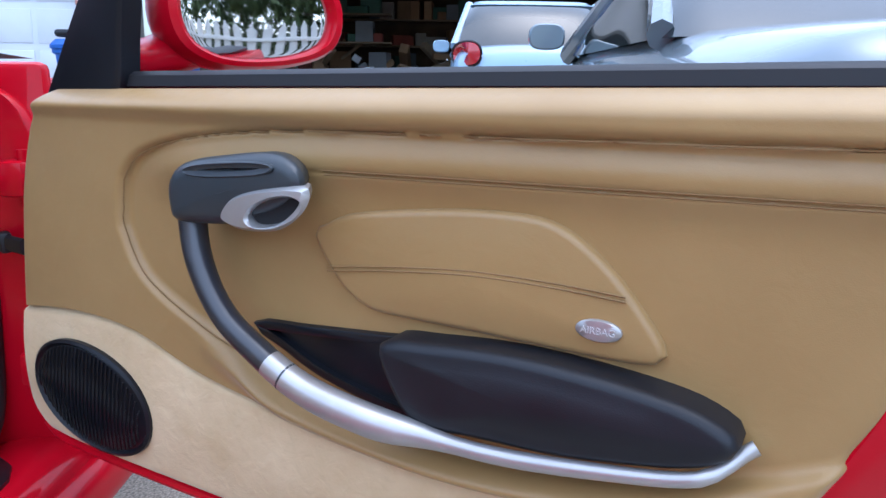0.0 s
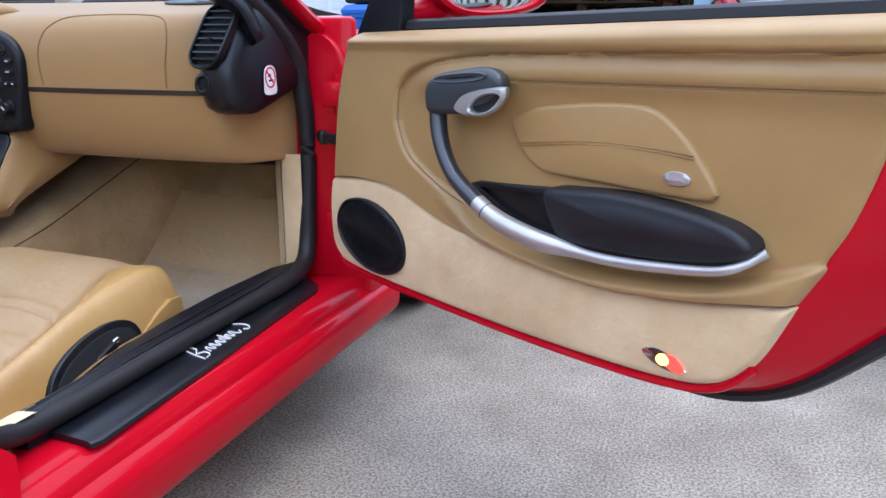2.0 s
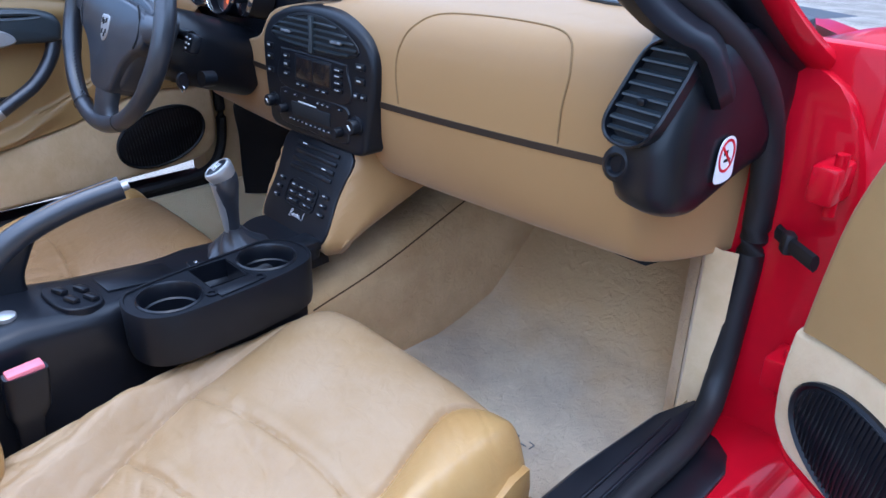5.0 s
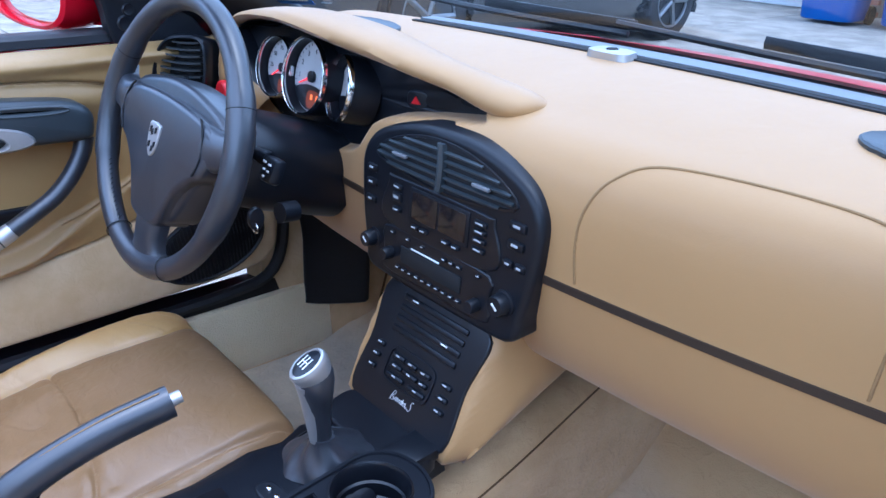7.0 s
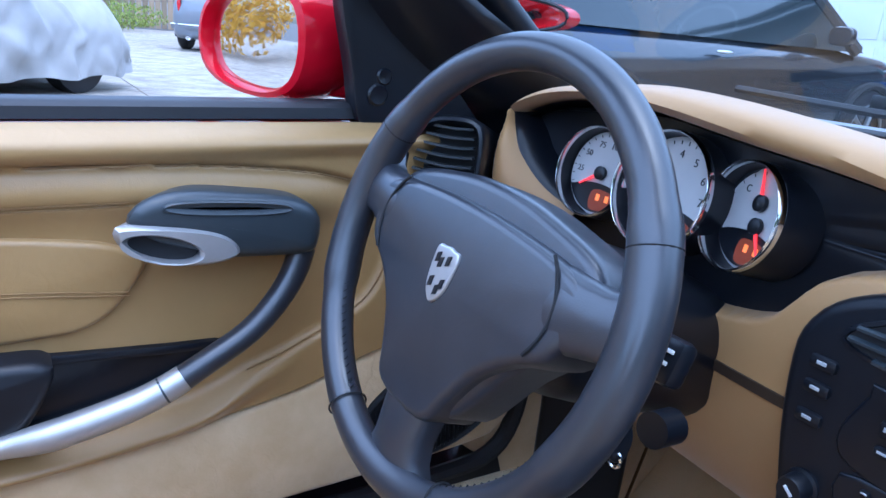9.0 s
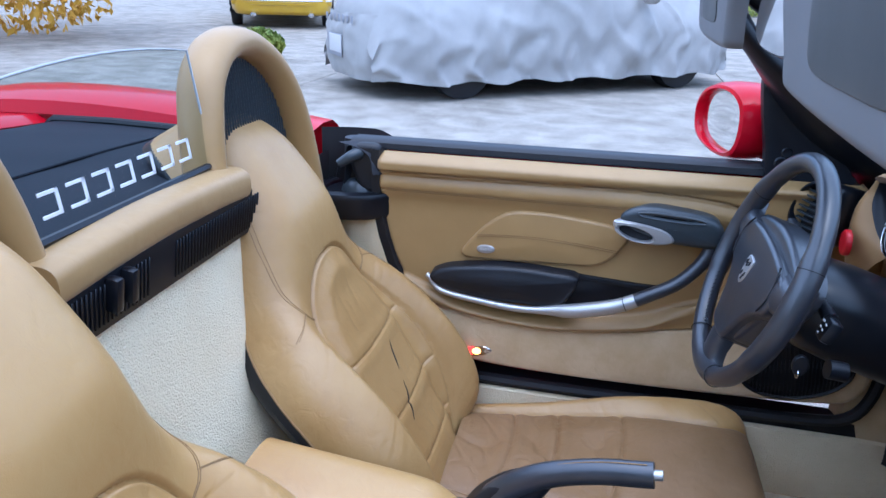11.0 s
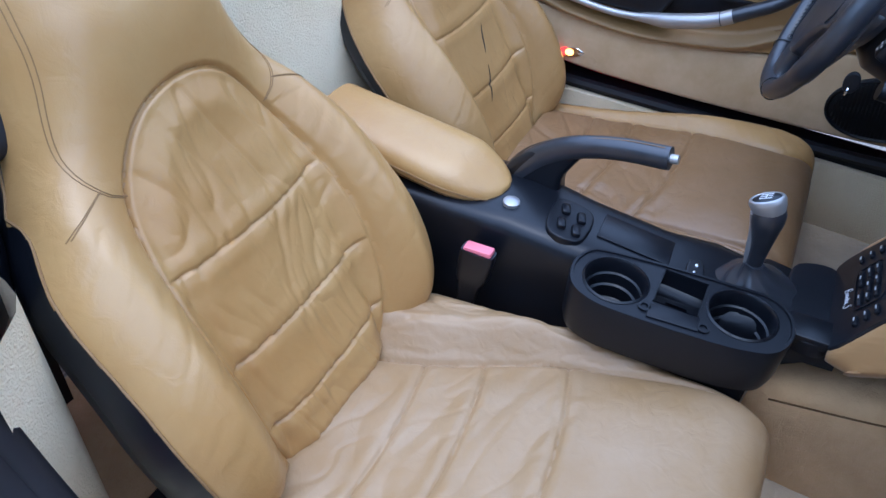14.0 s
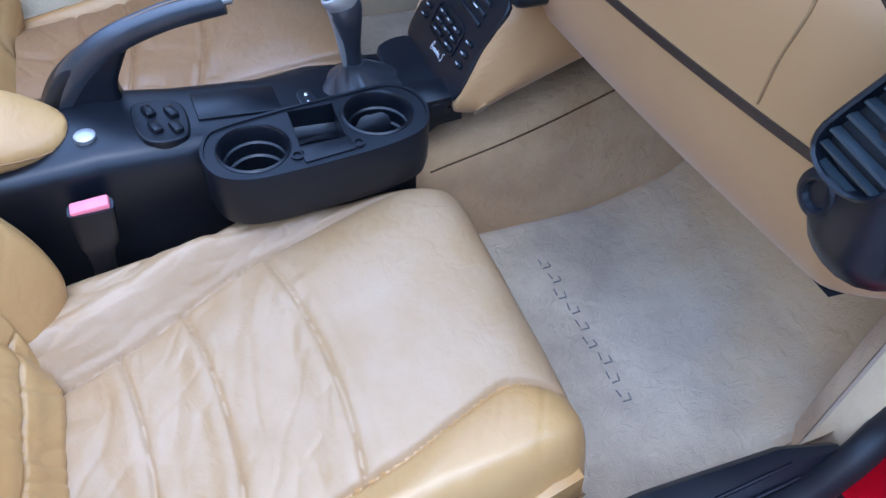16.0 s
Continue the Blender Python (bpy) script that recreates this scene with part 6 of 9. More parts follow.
slab = lambda w_, h_, a, b, d0, d1: loft([[on_glass(a + i * w_ / 2, b + j * h_ / 2, d) for i, j in ((-1, -1), (1, -1), (1, 1), (-1, 1))] for d in (d0, d1)])
reg = thing("registration_sticker", "blue bordered registration sticker on the windscreen", "sticker", at=(-0.612, 0.885, 0.930))
part("border", slab(0.080, 0.050, 0, 0, 0.0, 0.0008), BLUE, reg, "blue sticker border", smooth=False)
part("field", slab(0.064, 0.028, 0.0, -0.002, 0.0008, 0.0012), WHITE, reg, "white sticker field", smooth=False)
part("bars", join(*[slab(0.007, 0.016, a, -0.002, 0.0012, 0.0015) for a in (-0.022, -0.011, 0.004, 0.015, 0.025)]), GREY, reg, "grey bars", smooth=False)
# wiper
for x0, x1 in ((0.55, -0.12), (-0.1, -0.6)):
    wp = [(x0 + (x1 - x0) * k, 1.215 - 0.13 * (x0 + (x1 - x0) * k) ** 2 - 0.03 * math.sin(k * 3), 0.905 + 0.016 * k) for k in np.linspace(0, 1, 14)]
    wpo = thing("wiper", "black windscreen wiper at rest", "wiper", at=wp[0], group="windscreen wipers")
    part("wiper_blade", tube(wp, 0.006, 6), RUBBER, wpo)
    part("wiper_arm", tube([Vector(p) + Vector((0, 0.02, 0.012)) for p in wp[:9]], 0.005, 6, flat=2.0), SATIN, wpo)

# ---- tunnel console ----
cons = thing("tunnel_console", "black plastic tunnel console with round silver button", "car console", at=(0.02, 0.3, 0.30))
sec = lambda hw, top, low=0.26: [(-hw - 0.012, low), (-hw - 0.006, top - 0.05 * (top - low) / 0.2), (-hw, top - 0.012), (-hw + 0.012, top), (0, top + 0.003), (hw - 0.012, top), (hw, top - 0.012), (hw + 0.006, top - 0.05 * (top - low) / 0.2), (hw + 0.012, low)]
rings = []
for y, hw, top, ox in ((-0.16, 0.085, 0.46, 0.02), (0.0, 0.085, 0.468, 0.02), (0.12, 0.084, 0.476, 0.022), (0.18, 0.080, 0.480, 0.024), (0.28, 0.072, 0.466, 0.022), (0.40, 0.070, 0.452, 0.014), (0.48, 0.078, 0.446, 0.006), (0.56, 0.082, 0.446, 0.002), (0.64, 0.076, 0.444, 0.0), (0.68, 0.072, 0.440, 0.0)):
    rings.append([(x + ox, y, z) for x, z in spline(sec(hw, top, 0.26 + 0.15 * float(smooth01((y - 0.5) / 0.1))), 40)])
part("console_body", loft(rings), SATIN, cons, "satin black console body", sharp=60)
part("round_button", loft([[(0.058 + r * math.cos(t), 0.170 + r * math.sin(t), h) for t in np.linspace(0, 2 * math.pi, 28, endpoint=False)] for r, h in ((0.0135, 0.476), (0.0135, 0.487), (0.011, 0.4885), (0.002, 0.4887))]), SILVER, cons, "round silver lock button")
pl = spline([(-0.02, 0.235), (-0.015, 0.29), (0.05, 0.295), (0.068, 0.27), (0.062, 0.24), (0.02, 0.228)], 36, True)
sw = part("switch_plate", pad(pl, 0.455, 0.4775, 0.003, lambda a, b, h: (a + 0.02, b, h - 0.14 * (b - 0.26))), BLACK, cons, "black window switch plate")
for a, b in ((0.02, 0.25), (0.055, 0.255), (0.025, 0.278), (0.058, 0.280)):
    part("window_switch", rbox(0.024, 0.014, 0.010, 0.004, (a + 0.005, b, 0.4795 - 0.14 * (b - 0.26)), (-8, 0, 20)), SATIN, sw)
part("coin_lid", rbox(0.060, 0.115, 0.006, 0.002, (0.012, 0.365, 0.459), (-7, 0, 3)), SATIN, cons)
part("light_switch", pad(ellipse(0.028, 0.462, 0.026, 0.014, 24, 2.6, 0.15), 0.44, 0.456, 0.003, lambda a, b, h: (a, b, h)), BLACK, cons)
for dx in (-0.009, 0.009):
    part("switch_dot", rbox(0.009, 0.007, 0.006, 0.003, (0.028 + dx, 0.462, 0.456)), CHROME, cons)
part("front_tray", pad(spline([(-0.075, 0.60), (-0.078, 0.665), (0.078, 0.665), (0.082, 0.60), (0.0, 0.592)], 36, True), 0.43, 0.454, 0.004, lambda a, b, h: (a, b, h)), BLACK, cons)
part("front_box", rbox(0.05, 0.075, 0.018, 0.004, (0.068, 0.640, 0.452), (3, 0, 0)), SATIN, cons)

# gear lever
gear = thing("gear_lever", "black and silver gear lever with leather boot", "gear lever", at=(0.01, 0.555, 0.445))
part("boot_ring", loft([[(0.008 + 0.052 * k * math.cos(t), 0.552 + 0.047 * k * math.sin(t), z) for t in np.linspace(0, 2 * math.pi, 36, endpoint=False)] for k, z in ((1.12, 0.442), (1.1, 0.453), (1.0, 0.457), (0.92, 0.452))]), SATIN, gear)
rings = []
for k in np.linspace(0, 1, 14):
    r = 0.046 * (1 - k) ** 1.2 + 0.0135
    rings.append([(0.008 + 0.016 * k + (r + 0.0035 * math.sin(9 * t + 5 * k) * (1 - k * 0.6) * math.sin(3 * k + 0.5)) * math.cos(t), 0.552 - 0.018 * k + (r + 0.0035 * math.sin(7 * t + 9 * k) * (1 - k * 0.6)) * math.sin(t), 0.450 + 0.050 * k) for t in np.linspace(0, 2 * math.pi, 40, endpoint=False)])
part("boot", loft(rings), LEATHER_BLACK, gear, "creased black leather boot")
kb = spline([(0.024, 0.534, 0.490), (0.025, 0.532, 0.52), (0.026, 0.530, 0.55), (0.028, 0.527, 0.575), (0.029, 0.524, 0.595), (0.029, 0.521, 0.610)], 22)
part("knob", tube(kb, [0.0095, 0.0095, 0.0096, 0.0098, 0.010, 0.0103, 0.0107, 0.0112, 0.0118, 0.0125, 0.0134, 0.0144, 0.0154, 0.0163, 0.0171, 0.0177, 0.018, 0.018, 0.0175, 0.016, 0.013, 0.006], 18, flat=1.25), LEATHER_BLACK, gear, "black leather gear knob")
part("silver_spine", tube([Vector(p) + Vector((-0.003, -0.008, 0)) for p in kb[1:18]], [0.0075 + 0.0006 * i for i in range(17)], 14), SILVER, gear, "satin silver knob spine")
kn_ = Vector((-0.10, -0.50, 0.86)).normalized()
ka_ = Vector((0.98, -0.10, 0.06)).cross(kn_).cross(kn_).normalized() * -1
kc_ = kn_.cross(ka_)


def top(a, b, h):
    return tuple(Vector((0.028, 0.517, 0.606)) + ka_ * a + kc_ * b + kn_ * h)


cap = part("shift_cap", loft([[top(a, b, h) for a, b in ellipse(0, 0, 0.0195 * k, 0.0245 * k, 32)] for k, h in ((0.80, -0.016), (0.93, -0.008), (1.0, 0.0), (1.0, 0.004), (0.93, 0.0075), (0.82, 0.0085), (0.76, 0.006))]), SILVER, gear, "bright silver ring round the knob top")
part("cap_face", dome(ellipse(0, 0, 0.0152, 0.0192, 32), ((1, 0.005), (0.98, 0.0075), (0.6, 0.0092), (0.1, 0.0098)), top), SATIN, cap, "black knob top with shift pattern")
bars = [[(da - 0.0007, -0.008), (da + 0.0007, -0.008), (da + 0.0007, 0.008), (da - 0.0007, 0.008)] for da in (-0.006, 0.0, 0.006)] + [[(-0.006, -0.0007), (0.006, -0.0007), (0.006, 0.0007), (-0.006, 0.0007)]]
part("shift_pattern", join(*[loft([[top(a, b, h) for a, b in q] for h in (0.0085, 0.0101)]) for q in bars]), WHITE, cap, "white shift pattern", smooth=False)

# hand brake
brake = thing("hand_brake", "black hand brake lever with silver tip", "hand brake", at=(-0.03, 0.13, 0.46))
hb = spline([(-0.035, 0.145, 0.478), (-0.032, 0.182, 0.524), (-0.028, 0.232, 0.560), (-0.022, 0.30, 0.585), (-0.014, 0.375, 0.600)], 24)
part("lever", tube(hb, [0.020 - 0.004 * smooth01(i / 14) for i in range(24)], 14, flat=1.15), LEATHER_BLACK, brake, "black leather brake grip")
part("lever_root", pad(spline([(0.105, 0.44), (0.118, 0.475), (0.140, 0.51), (0.175, 0.54), (0.215, 0.556), (0.245, 0.552), (0.235, 0.528), (0.222, 0.50), (0.222, 0.47), (0.235, 0.435), (0.17, 0.43)], 44, True), -0.017, 0.017, 0.010, lambda a, b, h: (-0.033 + h, a, b)), SATIN, brake, "black brake lever base")
part("brake_button", tube([(-0.0145, 0.372, 0.5995), (-0.0135, 0.386, 0.6022)], [0.0075, 0.007], 16), SILVER, brake, "silver brake release button")
part("grip_seam", tube([Vector(p) + Vector((0.004, 0, 0.0185)) for p in hb[8:23]], 0.0008, 5), THREAD, brake)

# armrest lid
rings = []
for k in np.concatenate([np.linspace(0, 0.12, 14)[:-1], np.linspace(0.12, 1, 24)]):
    y = 0.150 - 0.33 * k
    wd = 0.074 * (0.10 + 0.90 * math.sqrt(max(0, 1 - (1 - min(1, k / 0.34)) ** 2))) * (1 - 0.08 * k)
    hh = 0.036 * min(1, 0.35 + k * 3)
    rings.append([(0.022 + a, y, 0.470 + 0.036 * k + b + hh * 0.35) for a, b in ellipse(0, 0, wd, hh, 32, 2.3)])
arm = thing("armrest", "tan leather centre armrest over the console", "armrest", at=(0.02, 0.0, 0.46))
part("lid_pad", loft(rings), TAN_BACK, arm, "tan leather armrest lid", sharp=60)
part("lid_base", loft([[(p[0] * 0.98 + 0.0004, p[1] - 0.004, min(p[2], 0.470 + 0.04 * (0.15 - p[1]) / 0.33)) for p in r] for r in rings[8:]]), SATIN, arm, "black plastic lid base", sharp=60)
lid_rim = [max(r, key=lambda p: p[0]) for r in rings[3:]]
part("piping", tube([(p[0] + 0.0006, p[1], p[2]) for p in lid_rim], 0.0012, 5), THREAD, arm)

# cup holder clipped to the passenger side
cup = thing("cup_holder", "black plastic double cup holder beside the console", "cup holder", at=(0.13, 0.455, 0.34))
TOPZ = 0.478
ob_ = spline([(0.078, 0.338), (0.092, 0.311), (0.132, 0.299), (0.174, 0.312), (0.194, 0.348), (0.196, 0.40), (0.190, 0.49), (0.181, 0.55), (0.163, 0.592), (0.122, 0.610), (0.080, 0.602), (0.056, 0.572), (0.057, 0.52), (0.066, 0.42)], 80, True)
cups = [(0.134, 0.366, 0.046), (0.112, 0.540, 0.047)]
# outer wall
part("holder_wall", loft([[(x, y, z) for x, y in q] for q, z in ((inset(ob_, 0.012), 0.392), (inset(ob_, 0.004), 0.396), (inset(ob_, 0.001), 0.41), (ob_, TOPZ - 0.002), (inset(ob_, 0.001), TOPZ), (inset(ob_, 0.005), TOPZ), (inset(ob_, 0.007), TOPZ - 0.01), (inset(ob_, 0.007), 0.402))]), BLACK, cup, "black holder body", sharp=50)
for cx, cy, r in cups:
    rr = [(1.05, TOPZ - 0.012), (1.05, TOPZ - 0.002), (0.99, TOPZ), (0.93, TOPZ - 0.004), (0.92, 0.452), (0.86, 0.450), (0.85, 0.432), (0.78, 0.430), (0.77, 0.408), (0.70, 0.406), (0.3, 0.405)]
    part("cup_well", loft([[(cx + r * k * math.cos(t), cy + r * k * math.sin(t), z) for t in np.linspace(0, 2 * math.pi, 40, endpoint=False)] for k, z in rr + [(0.01, 0.405)]], caps=False), SATIN, cup, "stepped round cup well")
# top plate with the two wells and the middle slot left open
gx, gy = np.linspace(0.045, 0.20, 70), np.linspace(0.295, 0.61, 140)
G = np.array([(a, b) for b in gy for a in gx])
keep = edge_distance(G, inset(ob_, 0.003)) > 0
for cx, cy, r in cups:
    keep &= np.hypot(G[:, 0] - cx, G[:, 1] - cy) > r * 0.95
keep &= ~((np.abs(G[:, 0] - 0.112) < 0.034) & (np.abs(G[:, 1] - 0.455) < 0.030))
nx_ = len(gx)
cells = [(j * nx_ + i, j * nx_ + i + 1, (j + 1) * nx_ + i + 1, (j + 1) * nx_ + i) for j in range(len(gy) - 1) for i in range(nx_ - 1)]
part("holder_deck", ([(a, b, TOPZ - 0.003) for a, b in G], [q for q in cells if all(keep[k] for k in q)]), BLACK, cup)
part("slot_wall", loft([[(0.112 + a, 0.455 + b, z) for a, b in ((-0.036, -0.032), (0.036, -0.032), (0.036, 0.032), (-0.036, 0.032))] for z in (TOPZ - 0.001, TOPZ - 0.045, TOPZ - 0.046)][:2] + [[(0.112 + 0.5 * a, 0.455 + 0.5 * b, TOPZ - 0.045) for a, b in ((-0.036, -0.032), (0.036, -0.032), (0.036, 0.032), (-0.036, 0.032))]], caps=False), SATIN, cup, smooth=False)
part("slot_bar", rbox(0.028, 0.070, 0.006, 0.002, (0.166, 0.456, TOPZ - 0.003), (0, 0, 6)), BLACK, cup)
for y0 in (0.416, 0.497):
    part("screw_boss", loft([[(0.166 + r * math.cos(t), y0 + r * math.sin(t), z) for t in np.linspace(0, 2 * math.pi, 16, endpoint=False)] for r, z in ((0.009, TOPZ - 0.02), (0.009, TOPZ), (0.0055, TOPZ), (0.0045, TOPZ - 0.008))]), BLACK, cup)
part("holder_foot", loft([[(x, y, z) for x, y in ((0.150, 0.44), (0.162, 0.580), (0.09, 0.595), (0.08, 0.44))] for z in (0.30, 0.400)]), SATIN, cup)

# belt buckle
bk = thing("seat_belt_buckle", "black seat belt buckle with red-pink release button", "buckle", at=(0.152, 0.155, 0.40), group="seat belt buckles")
part("buckle_body", loft([[(0.150 + a, 0.157 + b + dy, z) for a, b in ellipse(0, 0, wx, wy, 24, 4)] for z, wx, wy, dy in ((0.33, 0.006, 0.014, -0.01), (0.375, 0.008, 0.018, -0.006), (0.392, 0.013, 0.026, -0.003), (0.44, 0.014, 0.028, 0.002), (0.449, 0.013, 0.027, 0.003))]), SATIN, bk)
part("buckle_button", rbox(0.020, 0.046, 0.010, 0.003, (0.150, 0.160, 0.4505), (4, 0, 0)), PINK, bk, "faded red-pink button")
copy_thing(bk, pose(-0.112, 0.155, 0.385))

# floor mats
def mat_piece(name, label, x0, x1):
    cx, hw = (x0 + x1) / 2, (x1 - x0) / 2

    def top(a, b):
        y = 0.60 + 0.62 * b
        rise = 0.060 * float(smooth01((y - 0.90) / 0.22)) + 0.42 * (max(0, y - 1.06) / 0.34) ** 1.3
        lump = 0.005 * noise.noise(Vector((a * 3 + cx, b * 4, 0.5))) + 0.002 * noise.noise(Vector((a * 9, b * 12, cx)))
        return (cx + a * hw, y, 0.176 + rise + lump - 0.008 * max(0, (abs(a) - 0.95) / 0.05) ** 2)
    v, f = sheet(top, np.linspace(-1, 1, 50), np.linspace(0, 1, 70))
    return single(name, (v, f), MAT_GREY, label, "floor mat", at=(cx, 0.8, 0.17), group="floor mats")


mat_piece("floor_mat", "worn beige carpet floor mat with grey scuffs", 0.110, 0.628)
mat_piece("floor_mat", "beige carpet floor mat under the pedals", -0.615, -0.110)
st = []
for i in range(9):
    xx = 0.215 + i * 0.033
    dx_ = 0.004 * math.sin(i * 2.3)
    st.append(rbox(0.013, 0.0016, 0.002, 0.0006, (xx, 0.783 + dx_, 0.1835), (0, 0, 8 * math.sin(i * 1.7))))
    st.append(rbox(0.0016, 0.014, 0.002, 0.0006, (xx + 0.014, 0.789 + dx_, 0.1835), (0, 0, 10 * math.sin(i * 3.1))))
    st.append(rbox(0.010, 0.0014, 0.002, 0.0006, (xx + 0.008, 0.796 + dx_, 0.1835), (0, 0, 12 * math.cos(i * 1.3))))
tagged(single("mat_stitches", join(*st), GREY, "frayed stitches across the floor mat", "stitching", at=(0.4, 0.785, 0.18)), kind="stuff")
# pedals
for i, (x, w0) in enumerate(((-0.27, 0.055), (-0.36, 0.055), (-0.16, 0.05))):
    pd = thing("pedal", "black rubber foot pedal", "pedal", at=(x, 1.02, 0.3), group="pedals")
    part("pedal_pad", rbox(w0, 0.012, 0.07, 0.004, (x, 1.00, 0.30), (-25, 0, 0)), RUBBER, pd)
    part("pedal_arm", tube([(x, 1.01, 0.30), (x, 1.07, 0.42), (x, 1.10, 0.55)], 0.009, 8), SATIN, pd)

# ---- seats ----
def wrinkle(x, y, s, seed, amp):
    """Creases in worn leather."""
    q = noise.noise(Vector((x * s, y * s * 0.45, seed)))
    q2 = noise.noise(Vector((x * s * 2.3 + 7, y * s * 1.1, seed + 3)))
    return -amp * (1 - min(1, abs(q) * 5)) - 0.45 * amp * (1 - min(1, abs(q2) * 5))


def build_seat(name, label, cx, side, seed, dy=0.0, dz=0.0, tip=27, back=(0.0, 0.0), head=1.0, crease=1.0, skin=None):
    """side: +1 where the door is at larger x."""
    seat = thing(name, label, "car seat", at=(cx, 0.35 + dy, 0.16), group="car seats")
    hw = 0.258
    hide, seat_hide = skin or (TAN_BACK, TAN_SEAT)
    # cushion
    edge = graph([(0.0, 0.98), (0.2, 1.0), (0.5, 1.0), (0.75, 0.99), (0.88, 0.965), (0.95, 0.92), (1.0, 0.84)])
    prof = graph([(0.0, 0.300), (0.25, 0.318), (0.5, 0.350), (0.75, 0.386), (0.86, 0.396), (0.93, 0.387), (0.975, 0.356), (1.0, 0.290)])
    along_ = graph([(0.0, 0.05), (0.5, 0.335), (0.86, 0.560), (0.93, 0.606), (0.975, 0.632), (1.0, 0.640)])
    seam_out = graph([(0.04, 0.192), (0.12, 0.192), (0.28, 0.184), (0.42, 0.164), (0.50, 0.142), (0.56, 0.128), (0.60, 0.140), (0.65, 0.165)])
    seam_in = graph([(0.04, -0.085), (0.107, -0.100), (0.17, -0.122), (0.236, -0.148), (0.293, -0.170), (0.365, -0.185), (0.534, -0.208), (0.60, -0.205), (0.65, -0.2)])
    along = lambda b: along_(b) + dy
    bs = np.concatenate([np.linspace(0, 0.86, 190), np.linspace(0.864, 1.0, 34)])
    xs = np.concatenate([-np.linspace(1, 0.7, 40), np.linspace(-0.69, 0.69, 150), np.linspace(0.7, 1, 40)])
    verts, outer_side = [], []
    for b in bs:
        yl = float(along_(b))
        fade = 1 - float(smooth01((b - 0.50) / 0.42))
        so_, si_ = float(seam_out(yl)), float(seam_in(yl))
        keep_ = 1 - float(smooth01((b - 0.93) / 0.06))
        for a in xs:
            x = a * hw * float(edge(b))
            lx = x * side
            d_out, d_in = lx - so_, si_ - lx
            z = float(prof(b))
            if d_out > 0:
                z += float(smooth01(d_out / 0.05)) * (0.004 + 0.020 * fade)
            elif d_in > 0:
                z += float(smooth01(d_in / 0.06)) * (0.008 + 0.042 * fade)
            z -= 0.120 * max(0, (abs(a) - 0.78) / 0.22) ** 2.3
            seam = min(abs(d_out), abs(d_in))
            z -= 0.0075 * math.exp(-(seam / 0.0042) ** 2) * keep_
            z -= 0.004 * math.exp(-(seam / 0.014) ** 2) * keep_
            if d_out < 0 and d_in < 0:
                inner_ = min(-d_out, -d_in)
                z += 0.007 * float(smooth01(inner_ / 0.08))
                for sy in (0.158, 0.250, 0.377):
                    bow = 0.012 * (lx / 0.17) + 0.018 * (1 - ((lx - 0.02) / 0.17) ** 2) - 0.012
                    z -= 0.0038 * math.exp(-((yl - sy - bow) / 0.0026) ** 2)
                    z += 0.0026 * math.exp(-((abs(yl - sy - bow) - 0.015) / 0.011) ** 2)
                calm = float(smooth01((0.40 - yl) / 0.03))
                z += wrinkle(yl * 0.9 + 0.3 + 0.30 * lx, lx * 1.2, 11, seed, 0.0034) * float(smooth01(inner_ / 0.03)) * calm
                z += 0.0016 * noise.noise(Vector((x * 14, yl * 14, seed)))
            elif d_in > 0:
                z += wrinkle(lx * 2.2 + yl * 0.5, yl * 1.2, 15, seed + 5, 0.0030) * fade
            else:
                z += wrinkle(yl * 1.5 + lx, lx, 14, seed + 5, 0.0009)
            verts.append((cx + x, yl + dy, z + dz))
            outer_side.append(d_out > 0)
    w = len(xs)
    faces = [(j * w + i, j * w + i + 1, (j + 1) * w + i + 1, (j + 1) * w + i) for j in range(len(bs) - 1) for i in range(w - 1)]
    for nm, mt, pick, lb in (("seat_cushion", seat_hide, False, "creased tan leather seat cushion"), ("side_bolster", hide, True, "smooth ochre leather side bolster")):
        mine = [q for q in faces if (sum(outer_side[k] for k in q) >= 2) == pick]
        used = sorted({k for q in mine for k in q})
        at_ = {k: i for i, k in enumerate(used)}
        part(nm, ([verts[k] for k in used], [tuple(at_[k] for k in q) for q in mine]), mt, seat, lb, sharp=80)
    base = []
    for b in np.linspace(0, 1, 18):
        y, k = float(along(b)), hw * float(edge(b))
        zt = float(prof(b)) - 0.06 * (1 - smooth01((b - 0.55) / 0.4)) - 0.050
        base.append([(cx + sx * k, y - (0.004 if b > 0.98 else 0), z + dz) for sx, z in ((-0.90, 0.19), (-0.97, 0.23), (-1.0, zt - 0.03 if b < 0.98 else 0.26), (-0.985, zt if b < 0.98 else 0.27), (0.985, zt if b < 0.98 else 0.27), (1.0, zt - 0.03 if b < 0.98 else 0.26), (0.97, 0.23), (0.90, 0.19))])
    part("cushion_side", loft(base), hide, seat)
    for s in (1, -1):
        part("piping", tube([(cx + s * hw * float(edge(b)) * 1.004, float(along(b)), float(prof(b)) + (0.02 + 0.04 * (1 - float(smooth01((b - 0.55) / 0.4)))) - 0.118 + dz) for b in np.linspace(0.05, 0.97, 40)], 0.0022, 5), THREAD, seat)
    for s in (1, -1):
        part("seat_rail", rbox(0.03, 0.50, 0.03, 0.004, (cx + s * 0.19, 0.34 + dy, 0.175)), SATIN, seat, "black seat rail")
    sx = side
    ctl = spline([(0.268, 0.222), (0.270, 0.268), (0.300, 0.312), (0.36, 0.340), (0.43, 0.348), (0.478, 0.330), (0.484, 0.285), (0.445, 0.242), (0.37, 0.212), (0.31, 0.206)], 44, True)
